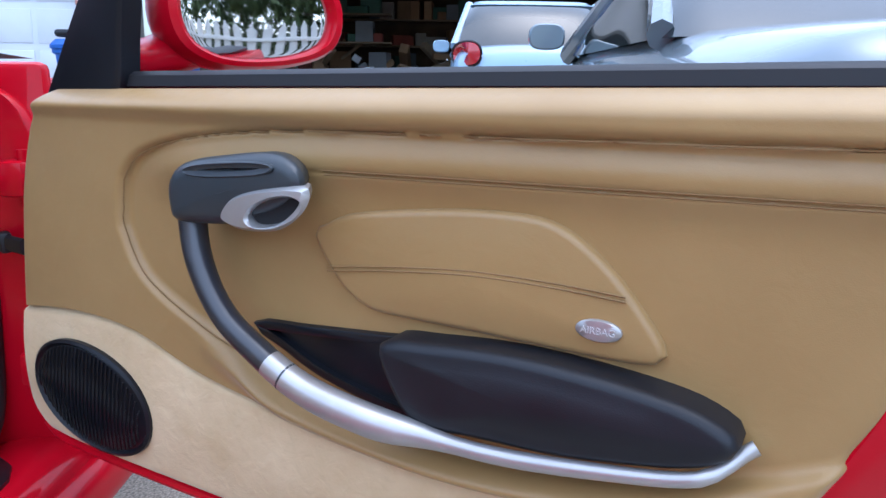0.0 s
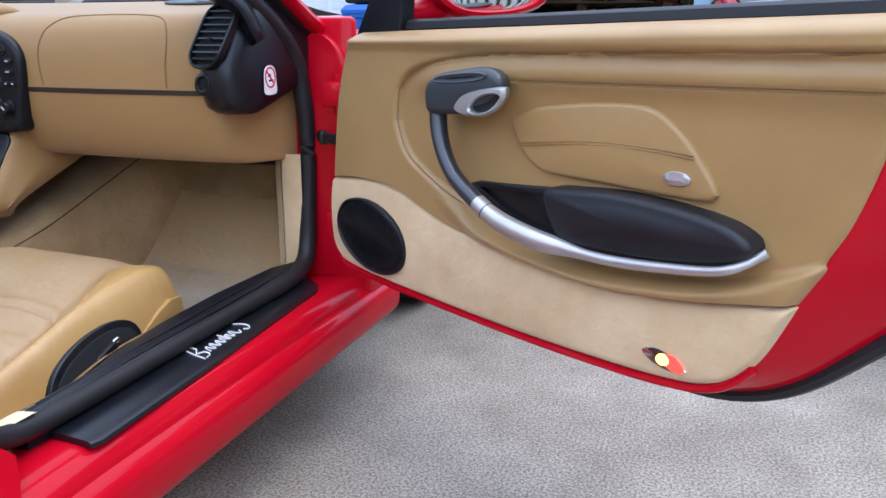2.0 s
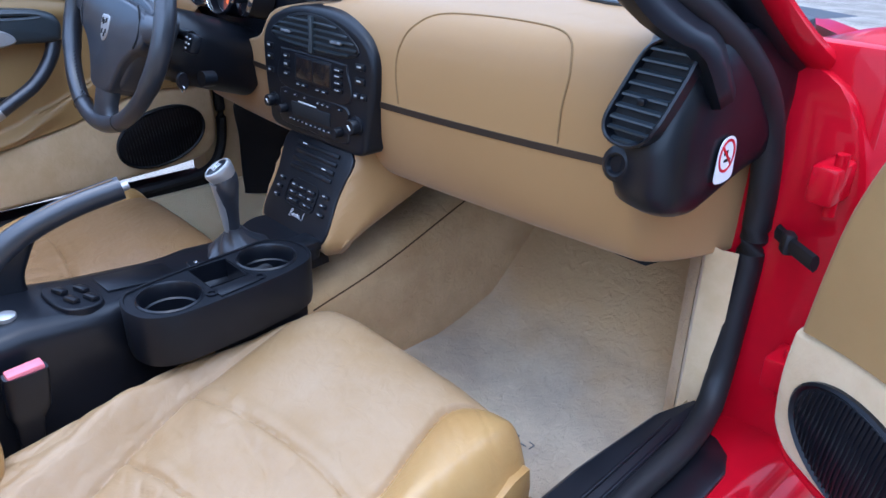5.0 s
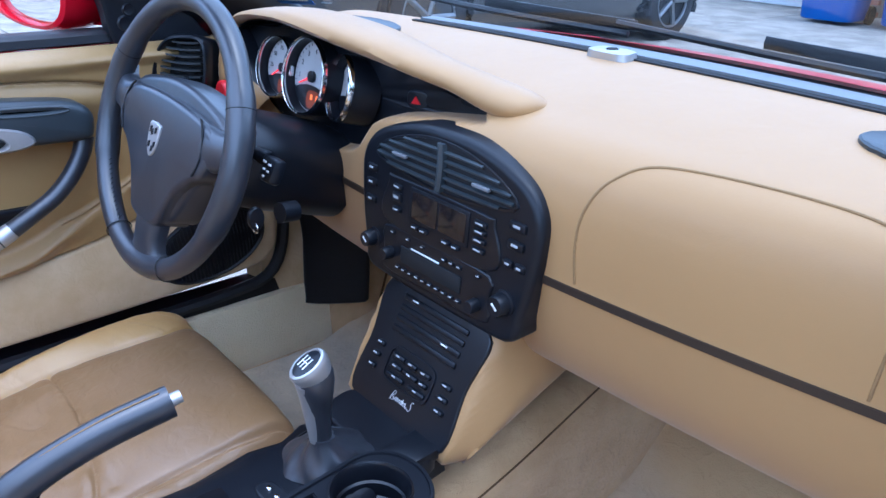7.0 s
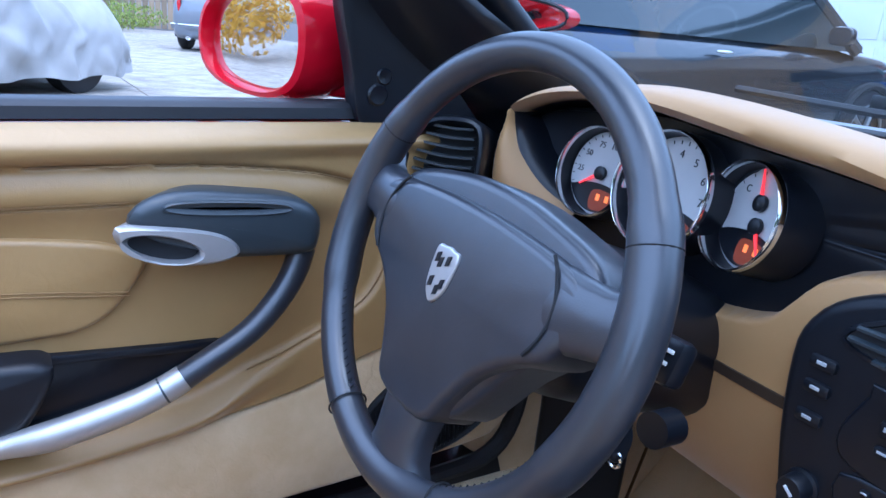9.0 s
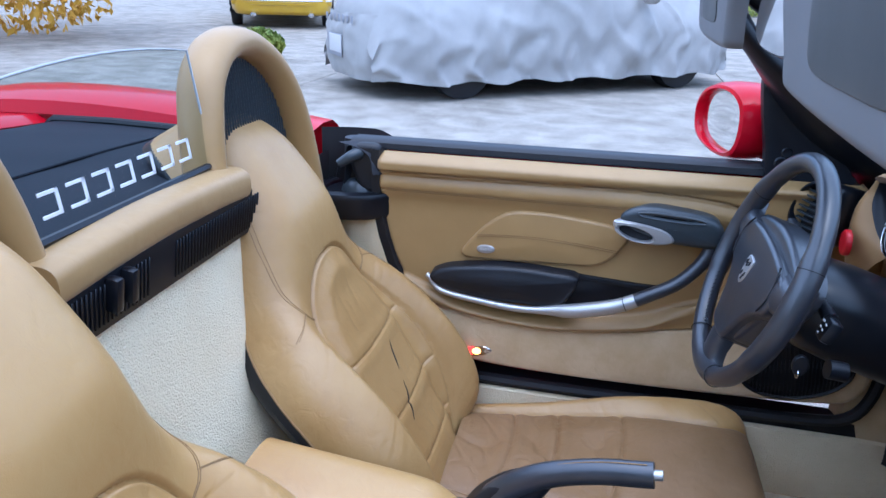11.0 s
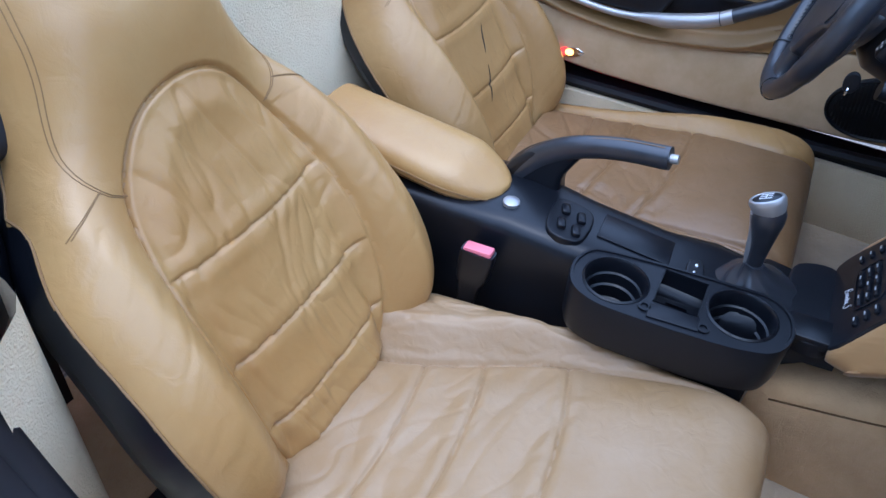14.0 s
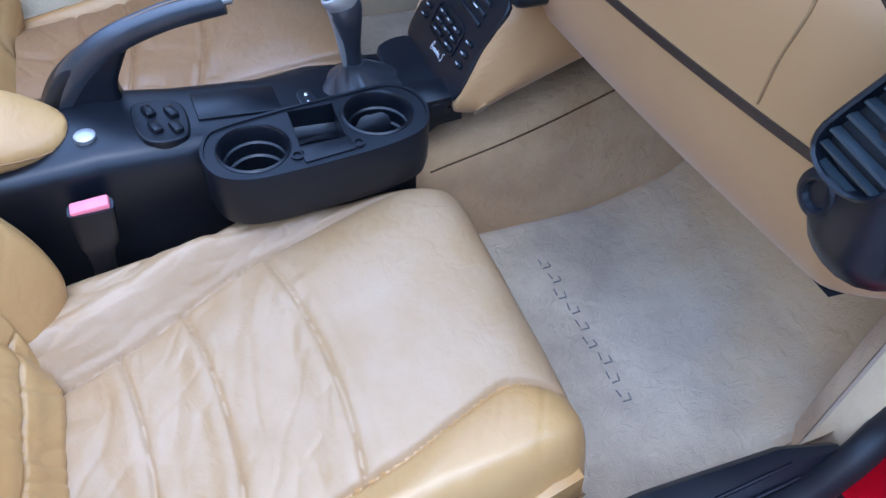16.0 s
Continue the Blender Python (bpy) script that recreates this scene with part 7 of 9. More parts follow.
    panel = part("side_cover", pad(ctl, -0.02, 0.003, 0.002, lambda a, b, h: (cx + sx * (hw - 0.003 + h - 0.10 * max(0, 0.28 - b) - 0.28 * max(0, b - 0.285)), a + dy, b)), SATIN, seat, "oval black seat side cover with switches")
    part("cover_dish", pad(inset(ctl, 0.012), 0.0, 0.0042, 0.001, lambda a, b, h: (cx + sx * (hw - 0.003 + h - 0.10 * max(0, 0.28 - b) - 0.28 * max(0, b - 0.285)), a + dy, b)), VOID, panel)
    for yy, zz in ((0.335, 0.275), (0.40, 0.305)):
        part("seat_switch", rbox(0.016, 0.050, 0.018, 0.007, (cx + sx * (hw - 0.006), yy + dy, zz), (20, 0, 0)), BLACK, panel)
    part("switch_tip", rbox(0.010, 0.016, 0.010, 0.004, (cx + sx * (hw - 0.008), 0.425 + dy, 0.318), (18, 0, 0)), CHROME, panel)
    # backrest: h runs from its foot to the top of the head
    wide_ = graph([(0.0, 0.165), (0.02, 0.215), (0.05, 0.248), (0.11, 0.272), (0.20, 0.280), (0.30, 0.272), (0.38, 0.260), (0.45, 0.231), (0.52, 0.184), (0.60, 0.151), (0.68, 0.136), (0.76, 0.120), (0.82, 0.094), (0.855, 0.056), (0.868, 0.018)])
    wide = lambda h: wide_(h) * (1 + (head - 1) * smooth01((h - 0.45) / 0.15))
    fat = graph([(0.0, 0.0), (0.03, 0.028), (0.06, 0.062), (0.10, 0.086), (0.16, 0.098), (0.24, 0.096), (0.32, 0.080), (0.42, 0.050), (0.50, 0.024), (0.58, 0.008), (0.9, 0.006)])
    lean = radians(tip)
    cy, sy_ = math.sin(lean), math.cos(lean)
    PAN = spline([(-0.120, 0.02), (-0.146, 0.12), (-0.156, 0.24), (-0.150, 0.35), (-0.122, 0.452), (-0.07, 0.522), (0, 0.543), (0.07, 0.522), (0.122, 0.452), (0.150, 0.35), (0.156, 0.24), (0.146, 0.12), (0.120, 0.02)], 80)
    PAN = np.concatenate([PAN, [[0.1, -0.05], [-0.1, -0.05]]])
    SEAMS = (0.098, 0.204, 0.340)

    def at(x, d, h):
        return (cx + x, 0.085 + back[0] - h * cy + d * sy_, 0.27 + back[1] + h * sy_ + d * cy)
    hs = np.concatenate([np.linspace(0, 0.60, 270), np.linspace(0.605, 0.76, 30), np.linspace(0.766, 0.868, 26)])

    def depth(x, h, e):
        """How far the front skin stands out; e is the distance inside the centre panel."""
        a = min(1.0, abs(x) / float(wide(h)))
        ax = abs(x)
        d = float(fat(h)) * float(smooth01((ax - 0.115) / 0.085))
        d += 0.050 * smooth01((h - 0.44) / 0.20) * (1 - 0.35 * smooth01((h - 0.62) / 0.2)) * (1 - 0.30 * min(1, ax / 0.17) ** 2)
        t = max(0, (a - 0.30) / 0.70) ** (1.9 - 0.5 * float(smooth01((h - 0.45) / 0.15)))
        d -= 0.105 * (1 - math.sqrt(max(0, 1 - t * t))) + 0.012 * t * t
        d -= 0.07 * max(0, (h - 0.72) / 0.148) ** 2.5
        d -= 0.05 * max(0, (0.05 - h) / 0.05) ** 2
        d -= 0.008 * math.exp(-(e / 0.0032) ** 2) * (h > 0.03)
        if e > 0:
            d += 0.016 * float(smooth01(e / 0.05))
            near = 9.0
            band = 0
            for i, sh in enumerate(SEAMS):
                line = sh + 0.012 * (x / 0.15) ** 2
                soft_ = float(smooth01(e / 0.012))
                d -= 0.0034 * soft_ * math.exp(-((h - line) / 0.0024) ** 2)
                d += 0.0019 * soft_ * math.exp(-((abs(h - line) - 0.016) / 0.013) ** 2)
                near = min(near, abs(h - line))
                band += h > line
            warp = 0.8 * noise.noise(Vector((x * 7, h * 6, seed + band)))
            slant = x * side * 9 + h * 5
            q = noise.noise(Vector((x * 15 + warp * 1.6 + slant * 0.35, h * 7.5 + warp * 0.6 - x * 5 * side, seed + 4 * band)))
            q2 = noise.noise(Vector((x * 34 + warp * 2, h * 9, seed + 21 + band)))
            pull = 0.30 + 0.70 * math.exp(-near / 0.030)
            d -= crease * (0.0026 * (1 - min(1, abs(q) * 4.8)) ** 1.3 + 0.0026 * pull * (1 - min(1, abs(q2) * 4.0)) ** 1.5) * float(smooth01(e / 0.016))
            d += crease * 0.0016 * noise.noise(Vector((x * 18, h * 16, seed + 40))) * float(smooth01(e / 0.02))
        elif h < 0.45:
            d += wrinkle(x + h, h * 0.5, 24, seed + 2, 0.0009)
        return d
    flank = graph([(0.0, 0.91), (0.12, 0.92), (0.28, 0.945), (0.40, 0.97), (0.48, 0.995), (0.52, 1.2), (0.9, 1.2)])

    def tuck(a, h):
        """Across the backrest in half widths: the outer flank folds in behind its piping."""
        lim = min(1.0, float(flank(h)))
        return side * (lim + (a * side - lim) * 0.6) if a * side > lim else a
    pts = [(a * float(wide(h)), h) for h in hs for a in xs]
    dd = edge_distance(pts, PAN)
    verts = [at(x if h > 0.5 else tuck(x / float(wide(h)), h) * float(wide(h)), depth(x, h, e), h) for (x, h), e in zip(pts, dd)]
    lines = []
    for s in (1, -1):
        lines.append([(s * 0.88 * float(wide(h)), h) for h in (0.83, 0.78, 0.72, 0.66, 0.60)] + [(s * 0.158, 0.515), (s * 0.146, 0.475), (s * 0.122, 0.456)])
        lines.append([(s * 0.148, 0.478), (s * 0.170, 0.470), (s * 0.192, 0.460), (s * 0.205, 0.452)])
    for ln in lines:
        q = spline(ln, 40)
        for off in (-0.0018, 0.0018):
            part("seam", tube([at(x + off, depth(x + off, h, -0.02) + 0.0004, h) for x, h in q], 0.0007, 5), THREAD, seat)
    faces = [(j * w + i, j * w + i + 1, (j + 1) * w + i + 1, (j + 1) * w + i) for j in range(len(hs) - 1) for i in range(w - 1)]
    rim = [float(flank(h)) for h in hs]
    wraps = [q for q in faces if xs[q[0] % w] * side >= rim[q[0] // w]]
    faces = [q for q in faces if xs[q[0] % w] * side < rim[q[0] // w]]
    used = sorted({k for q in wraps for k in q})
    at_ = {k: i for i, k in enumerate(used)}
    part("shell_flank", ([verts[k] for k in used], [tuple(at_[k] for k in q) for q in wraps]), SATIN, seat, "black flank of the backrest shell", sharp=80)
    used = sorted({k for q in faces for k in q})
    at_ = {k: i for i, k in enumerate(used)}
    verts, faces = [verts[k] for k in used], [tuple(at_[k] for k in q) for q in faces]
    part("backrest", (verts, faces), hide, seat, "creased tan leather backrest with built-in headrest", sharp=80)
    shell = []
    for h in np.concatenate([np.linspace(0, 0.8, 26), np.linspace(0.81, 0.868, 10)]):
        k = float(wide(h))
        d0 = depth(k, h, -0.02) + 0.002
        thick = 0.055 * (1 - 0.4 * float(smooth01((h - 0.5) / 0.3)))
        shell.append([at(tuck(q, h) * k, d0 - e * thick, h) for q, e in ((-1, 0), (-1.0, 0.35), (-0.93, 0.8), (-0.6, 1.0), (0.6, 1.0), (0.93, 0.8), (1.0, 0.35), (1, 0))])
    part("backrest_shell", loft(shell), SATIN, seat, "black backrest shell")
    for s in (1, -1):
        run = [(s * float(wide(h)) * (min(1.0, float(flank(h))) if s == side else 1.0), h) for h in np.linspace(0.03, 0.78, 70)]
        part("piping", tube([at(x * 1.002, depth(x, h, -0.02) + 0.001, h) for x, h in run], 0.002, 5), THREAD, seat)
    # release handle beside the shoulder
    for s in (1, -1):
        part("release_handle", pad(spline([(0.540, 0.000), (0.552, -0.008), (0.60, -0.002), (0.628, 0.008), (0.634, 0.022), (0.60, 0.028), (0.55, 0.024)], 30, True), -0.01, 0.022, 0.009, lambda a, b, q: at(s * (float(wide(a)) + 0.002 + q), b - 0.092, a)), RUBBER, seat, "slate grey backrest release handle")
    if crease < 1:
        for x0, h0, x1, h1 in ((-0.045, 0.318, -0.020, 0.262), (-0.012, 0.240, 0.030, 0.172)):
            cut_ = [(x0 + (x1 - x0) * k, h0 + (h1 - h0) * k) for k in np.linspace(0, 1, 14)]
            part("leather_tear", tube([at(x, depth(x, h, 0.06) + 0.0006, h) for x, h in cut_], [0.0004 + 0.0012 * math.sin(math.pi * k / 13) for k in range(14)], 5), VOID, seat, "thin dark tear in the leather")
    return seat


build_seat("passenger_seat", "tan leather passenger seat with creased centre panels", 0.390, 1, 1.7)
build_seat("driver_seat", "tan leather driver seat in darker leather, worn and torn", -0.375, -1, 12.3, -0.022, -0.006, 31, (-0.045, -0.028), 1.10, 0.35, (TAN_DARK, TAN_DARK_SEAT))

# ---- rear of the cabin ----
hoopset = thing("roll_bar", "tan leather covered twin roll hoops with cross bar", "roll bar", at=(0, -0.34, 0.75))
HC = [(0.578, 0.60), (0.577, 0.68), (0.572, 0.76), (0.562, 0.84), (0.545, 0.92), (0.510, 0.995), (0.450, 1.052), (0.375, 1.084), (0.300, 1.078), (0.243, 1.036), (0.216, 0.97), (0.203, 0.905), (0.195, 0.86)]
for sx in (1, -1):
    hc = spline([(sx * x, -0.335 - 0.12 * (z - 0.75), z) for x, z in HC], 60)
    hp = part("roll_hoop", tube(hc, [0.023 + 0.003 * math.sin(math.pi * i / 59) for i in range(60)], 20, flat=1.6, up=(0, 1, 0)), TAN, hoopset, "tan leather wrapped roll hoop", sharp=70)
    part("hoop_seal", tube([Vector(p) + Vector((0.0, -0.036, 0.004)) for p in hc[:40]], 0.012, 8), SATIN, hp)
    # mesh insert
    wires = []
    inner = spline([(sx * x * 0.985, z - 0.012) for x, z in HC], 60)
    xs_ = [p[0] for p in inner]
    lo, hi = min(xs_), max(xs_)
    n = 42
    for i in range(n + 1):
        x = lo + (hi - lo) * i / n
        zt = max([p[1] for p in inner if abs(p[0] - x) < 0.02] + [0.80])
        wires.append(tube([(x, -0.352, 0.76), (x, -0.352 - 0.10 * (zt - 0.75) + 0.01, zt)], 0.0021, 4))
    for j in range(35):
        z = 0.770 + j * 0.0088
        ws = [p[0] for p in inner if abs(p[1] - z) < 0.02]
        if len(ws) > 1:
            wires.append(tube([(min(ws), -0.352 - 0.1 * (z - 0.75), z), (max(ws), -0.352 - 0.1 * (z - 0.75), z)], 0.0021, 4))
    tagged(part("mesh_insert", join(*wires), SLATE, hoopset, "black plastic mesh insert"), kind="stuff")
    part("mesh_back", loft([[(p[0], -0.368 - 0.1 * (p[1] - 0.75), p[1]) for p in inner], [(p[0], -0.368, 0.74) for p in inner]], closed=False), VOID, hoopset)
part("cross_bar", loft([[(x, -0.318 + y, 0.888 + z + 0.012 * math.cos(x * 6) - 0.012) for y, z in ellipse(0, 0, 0.034, 0.026, 24, 3)] for x in np.linspace(-0.222, 0.222, 16)]), TAN, hoopset, "tan leather cross bar")
vis = part("wind_deflector", loft([[(x, -0.335, 0.905), (x * 1.0, -0.365, 1.10 - 0.012 * (x / 0.18) ** 2)] for x in np.linspace(-0.20, 0.20, 9)], closed=False), TINT, hoopset, "clear wind deflector pane")
vis.visible_shadow = False
part("pane_edge", tube([(-0.20, -0.337, 0.915)] + [(x, -0.366, 1.10 - 0.012 * (x / 0.18) ** 2) for x in np.linspace(-0.20, 0.20, 9)] + [(0.20, -0.337, 0.915)], 0.0018, 6), MARK, hoopset, "bright cut edge of the pane")
part("deflector_frame", tube([(-0.20, -0.336, 0.912), (0.20, -0.336, 0.912)], 0.006, 6), SATIN, hoopset)
# maker's lettering on the pane, shown as outlined bars
for i in range(7):
    x0 = 0.158 - i * 0.046
    for a0, a1, b0, b1 in ((-0.016, 0.016, 0.030, 0.026), (-0.016, 0.016, 0.004, 0.0), (-0.016, -0.011, 0.030, 0.0)):
        part("lettering_bar", loft([[(x0 + a, -0.335 - 0.15 * b + dy, 0.938 + b) for a, b in ((a0, b0), (a1, b0), (a1, b1), (a0, b1))] for dy in (0.002, 0.0032)]), WHITE, hoopset, smooth=False)
# ribbed panel with the two clips
shelf = thing("rear_panel", "black ribbed panel below the roll bar with two clips", "panel", at=(0, -0.31, 0.82))
part("panel_board", loft([[(x, y, z) for y, z in ((-0.295, 0.868), (-0.292, 0.862), (-0.302, 0.790), (-0.31, 0.784), (-0.35, 0.784), (-0.35, 0.868))] for x in np.linspace(-0.24, 0.24, 20)]), SATIN, shelf)
ribs = []
for i in range(64):
    x = -0.26 + i * 0.0082
    if abs(x - 0.02) > 0.03:
        ribs.append(rbox(0.003, 0.004, 0.056, 0.001, (x, -0.2965, 0.826), (-8, 0, 0), 1))
tagged(part("panel_ribs", join(*ribs), SATIN, shelf), kind="stuff")
for x in (0.135, 0.105):
    part("clip", rbox(0.016, 0.020, 0.046, 0.005, (x, -0.286, 0.838), (-8, 0, 0)), SATIN, shelf, "black clip")

# tonneau over the folded roof
CLOTH = material("dark_roof_cloth", (0.016, 0.018, 0.024), (0.028, 0.030, 0.038), rough=0.8, spec=0.2, big=5, mix=0.8, fine=700, bump=0.15, depth=0.001)
roof = thing("roof_cover", "dark folded cloth roof under its cover", "soft top", at=(0, -0.6, 0.85))
rows = ((-0.355, 0.80), (-0.37, 0.845), (-0.42, 0.862), (-0.6, 0.872), (-0.85, 0.876), (-1.0, 0.872), (-1.03, 0.85))
part("cover_cloth", loft([[(x, y, z - 0.02 * (x / 0.62) ** 2 + 0.004 * noise.noise(Vector((x * 6, y * 6, 2)))) for x in np.linspace(-0.655, 0.655, 40)] for y, z in spline(rows, 30)], closed=False), CLOTH, roof)
for sx in (1, -1):
    part("cover_edge", tube([(sx * 0.655, y, z - 0.018) for y, z in rows[1:]], 0.010, 8), RUBBER, roof, "black rubber cover edge")
part("cover_seam", tube([(x, -0.66, 0.8755 - 0.02 * (x / 0.62) ** 2) for x in np.linspace(-0.64, 0.64, 20)], 0.003, 6), CLOTH, roof)

# belts, rear side trims
WEBBING = material("black_belt_webbing", (0.012, 0.013, 0.018), (0.020, 0.021, 0.027), rough=0.6, spec=0.4, big=40, mix=0.5, fine=900, bump=0.3, depth=0.0008, stretch=(1, 1, 0.3))
for sx in (1, -1):
    blt = thing("seat_belt", "black seat belt with reel behind the door", "seat belt", at=(sx * 0.68, -0.2, 0.70), group="seat belts")
    lift = 0.085 if sx < 0 else 0.0

    def strap(name, pts, half, lean):
        c = spline([(sx * x, y, z) for x, y, z in pts], 18)
        across_ = Vector((sx * math.cos(lean), math.sin(lean), 0)) * half
        part(name, loft([[Vector(p) - across_ + Vector((0, -0.0012, 0)), Vector(p) + across_ + Vector((0, -0.0012, 0)), Vector(p) + across_ + Vector((0, 0.0012, 0)), Vector(p) - across_ + Vector((0, 0.0012, 0))] for p in c]), WEBBING, blt, "black woven belt webbing", smooth=False)
    strap("belt_webbing", [(0.644, -0.272, 0.862), (0.650, -0.236, 0.852), (0.645, -0.204, 0.835), (0.630, -0.190, 0.800)], 0.020, 0.9)
    strap("belt_strap", [(0.664, -0.262, 0.852), (0.672, -0.270, 0.80), (0.676, -0.275, 0.72), (0.674, -0.262, 0.655)], 0.023, 0.5)
    if sx > 0:
        strap("belt_strap", [(0.630, -0.190, 0.800), (0.622, -0.205, 0.74), (0.615, -0.222, 0.675)], 0.018, 1.0)
    guide = part("belt_guide", tube(spline([(sx * 0.622, -0.285, 0.850 - 0.4 * lift), (sx * 0.634, -0.256, 0.868 - 0.4 * lift), (sx * 0.658, -0.240, 0.870 - 0.4 * lift), (sx * 0.680, -0.248, 0.856 - 0.4 * lift), (sx * 0.688, -0.264, 0.832 - 0.4 * lift)], 24), [0.009 + 0.005 * math.sin(math.pi * i / 23) for i in range(24)], 12), SLATE, blt, "slate grey moulded belt guide")
    part("guide_foot", loft([[(sx * (0.690 + a), -0.262 + b, z) for a, b in ellipse(0, 0, 0.022, 0.030, 20, 3)] for z in (0.66, 0.78, 0.84, 0.862)]), RUBBER, guide)
    part("belt_reel", loft([[(sx * 0.668 + a * k, -0.252 + b * k, 0.650 + lift + h) for a, b in ellipse(0, 0, 0.036, 0.044, 28)] for k, h in ((0.95, -0.03), (1.0, -0.01), (1.0, 0.008), (0.88, 0.026), (0.6, 0.038), (0.2, 0.043))]), SLATE, blt, "slate grey belt reel cover")
    if sx > 0:
        tongue = part("tongue", loft([[(sx * (0.630 + a), -0.189 + b, z) for a, b in ellipse(0, 0, wx, wy, 18, 3)] for z, wx, wy in ((0.765, 0.016, 0.008), (0.775, 0.022, 0.011), (0.800, 0.024, 0.012), (0.812, 0.018, 0.009))]), SATIN, blt, "black belt tongue grip")
        part("tongue_blade", rbox(0.024, 0.0025, 0.045, 0.002, (sx * 0.629, -0.189, 0.748)), CHROME, tongue, "bright metal tongue blade")
    bin_ = thing("side_tray", "black plastic side tray behind the door", "tray", at=(sx * 0.69, -0.15, 0.66), group="side trays")
    rim_ = spline([(0.752, -0.150), (0.722, -0.152), (0.684, -0.150), (0.640, -0.174), (0.600, -0.222), (0.585, -0.30), (0.60, -0.345), (0.70, -0.350), (0.752, -0.30)], 50, True)
    part("tray_wall", loft([[(sx * x, y, max(z, 0.548 + 0.8 * lift) + lift) for x, y in q] for q, z in ((inset(rim_, 0.050), 0.548), (inset(rim_, 0.022), 0.560), (inset(rim_, 0.006), 0.590), (inset(rim_, 0.002), 0.625), (inset(rim_, 0.002), 0.660))], caps=False), SATIN, bin_)
    part("tray_rim", loft([[(sx * x, y, z + lift) for x, y in q] for q, z in ((inset(rim_, 0.001), 0.656), (rim_, 0.664), (inset(rim_, 0.003), 0.671), (inset(rim_, 0.020), 0.674), (inset(rim_, 0.025), 0.670), (inset(rim_, 0.027), 0.660))], caps=False), SATIN, bin_, "rounded black tray rim")
    part("tray_well", loft([[(sx * x, y, z + lift) for x, y in q] for q, z in ((inset(rim_, 0.026), 0.664), (inset(rim_, 0.030), 0.628), (inset(rim_, 0.050), 0.622), (inset(rim_, 0.060), 0.622))]), SATIN, bin_)
    single("rear_corner_trim", loft([[(sx * x, y, z - 0.4 * lift * (z > 0.8) * (1 - float(smooth01((-y - 0.15) / 0.09)))) for x, y in spline([(0.788, -0.128), (0.770, -0.118), (0.748, -0.120), (0.740, -0.16), (0.745, -0.28), (0.72, -0.36)], 20)] for z in (0.60, 0.74, 0.872)], closed=False), RUBBER, "black trim behind the door opening", "trim", at=(sx * 0.72, -0.2, 0.74), kind="structure")
part("shut_trim", loft([[(x + 0.004, y + dy_, z) for x, dy_ in ((0.744, 0.004), (0.758, 0.010), (0.776, 0.008), (0.786, 0.0))] for y, z in spline([(0.038, 0.39), (-0.025, 0.475), (-0.078, 0.598), (-0.104, 0.69), (-0.120, 0.80), (-0.126, 0.862)], 24)], closed=False), RUBBER, body, "black trim along the door shut face")

# front tyres under the wings
for sx in (1, -1):
    part("front_tyre", loft([[(sx * (0.66 + d), 1.69 + 0.315 * k * math.cos(t), 0.315 + 0.315 * k * math.sin(t)) for t in np.linspace(0, 2 * math.pi, 40, endpoint=False)] for k, d in ((0.62, -0.09), (0.94, -0.105), (0.985, -0.09), (1.0, -0.06), (1.0, 0.06), (0.985, 0.09), (0.94, 0.105), (0.62, 0.09))], caps=False), RUBBER, body, "black front tyre")

# sun visor and mirror inside the screen
for sx in (1, -1):
    vi = thing("sun_visor", "grey padded sun visor hanging from the header", "sun visor", at=(sx * 0.36, 0.39, 1.24), group="sun visors")
    vo = spline([(0.500, 1.262), (0.522, 1.245), (0.526, 1.17), (0.522, 1.145), (0.502, 1.130), (0.40, 1.125), (0.20, 1.130), (0.182, 1.15), (0.18, 1.238)], 50, True)
    part("visor_pad", pad(vo, -0.012, 0.012, 0.010, lambda a, b, h: (sx * a, 0.398 - h + 0.10 * (1.238 - b), b)), GREY, vi, "grey vinyl visor pad", sharp=60)
    part("mirror_recess", pad(ellipse(0.37, 1.185, 0.10, 0.030, 36, 5), 0.0, 0.0135, 0.001, lambda a, b, h: (sx * a, 0.398 - h + 0.10 * (1.238 - b), b)), SLATE, vi)
    part("visor_bracket", rbox(0.03, 0.04, 0.03, 0.012, (sx * 0.505, 0.410, 1.248), seg=4), GREY, vi)
im = thing("interior_mirror", "black interior rear-view mirror", "mirror", at=(0, 0.45, 1.2))
part("mirror_shell", loft([[(a * k, 0.42 + h, 1.175 + b * k) for a, b in ellipse(0, 0, 0.115, 0.034, 36, 3)] for k, h in ((0.94, 0.0), (1.0, 0.006), (1.0, 0.02), (0.8, 0.04), (0.3, 0.05))]), SATIN, im)
part("mirror_glass", dome(ellipse(0, 1.175, 0.108, 0.030, 36, 3), ((1, 0.0), (1, 0.002), (0.3, 0.0021)), lambda a, b, h: (a, 0.4205 - h, b)), MIRROR, im)
part("mirror_stem", tube([(0, 0.455, 1.18), (0, 0.47, 1.21), (0, 0.47, 1.235)], 0.010, 10), SATIN, im)

# ---- around the car ----
PAINT_SILVER = material("silver_blue_paint", (0.17, 0.215, 0.245), (0.155, 0.20, 0.23), rough=0.25, metal=0.3, big=3, mix=0.5, coat=1.0)
PAINT_SKY = material("pale_blue_paint", (0.30, 0.45, 0.60), (0.28, 0.42, 0.56), rough=0.3, big=3, mix=0.5, coat=0.8)
PAINT_DARK = material("dark_grey_paint", (0.018, 0.022, 0.028), (0.024, 0.028, 0.034), rough=0.2, big=3, mix=0.5, coat=1.0)
PAINT_GREY = material("grey_truck_paint", (0.16, 0.17, 0.19), (0.14, 0.15, 0.17), rough=0.3, big=3, mix=0.5, coat=0.6)
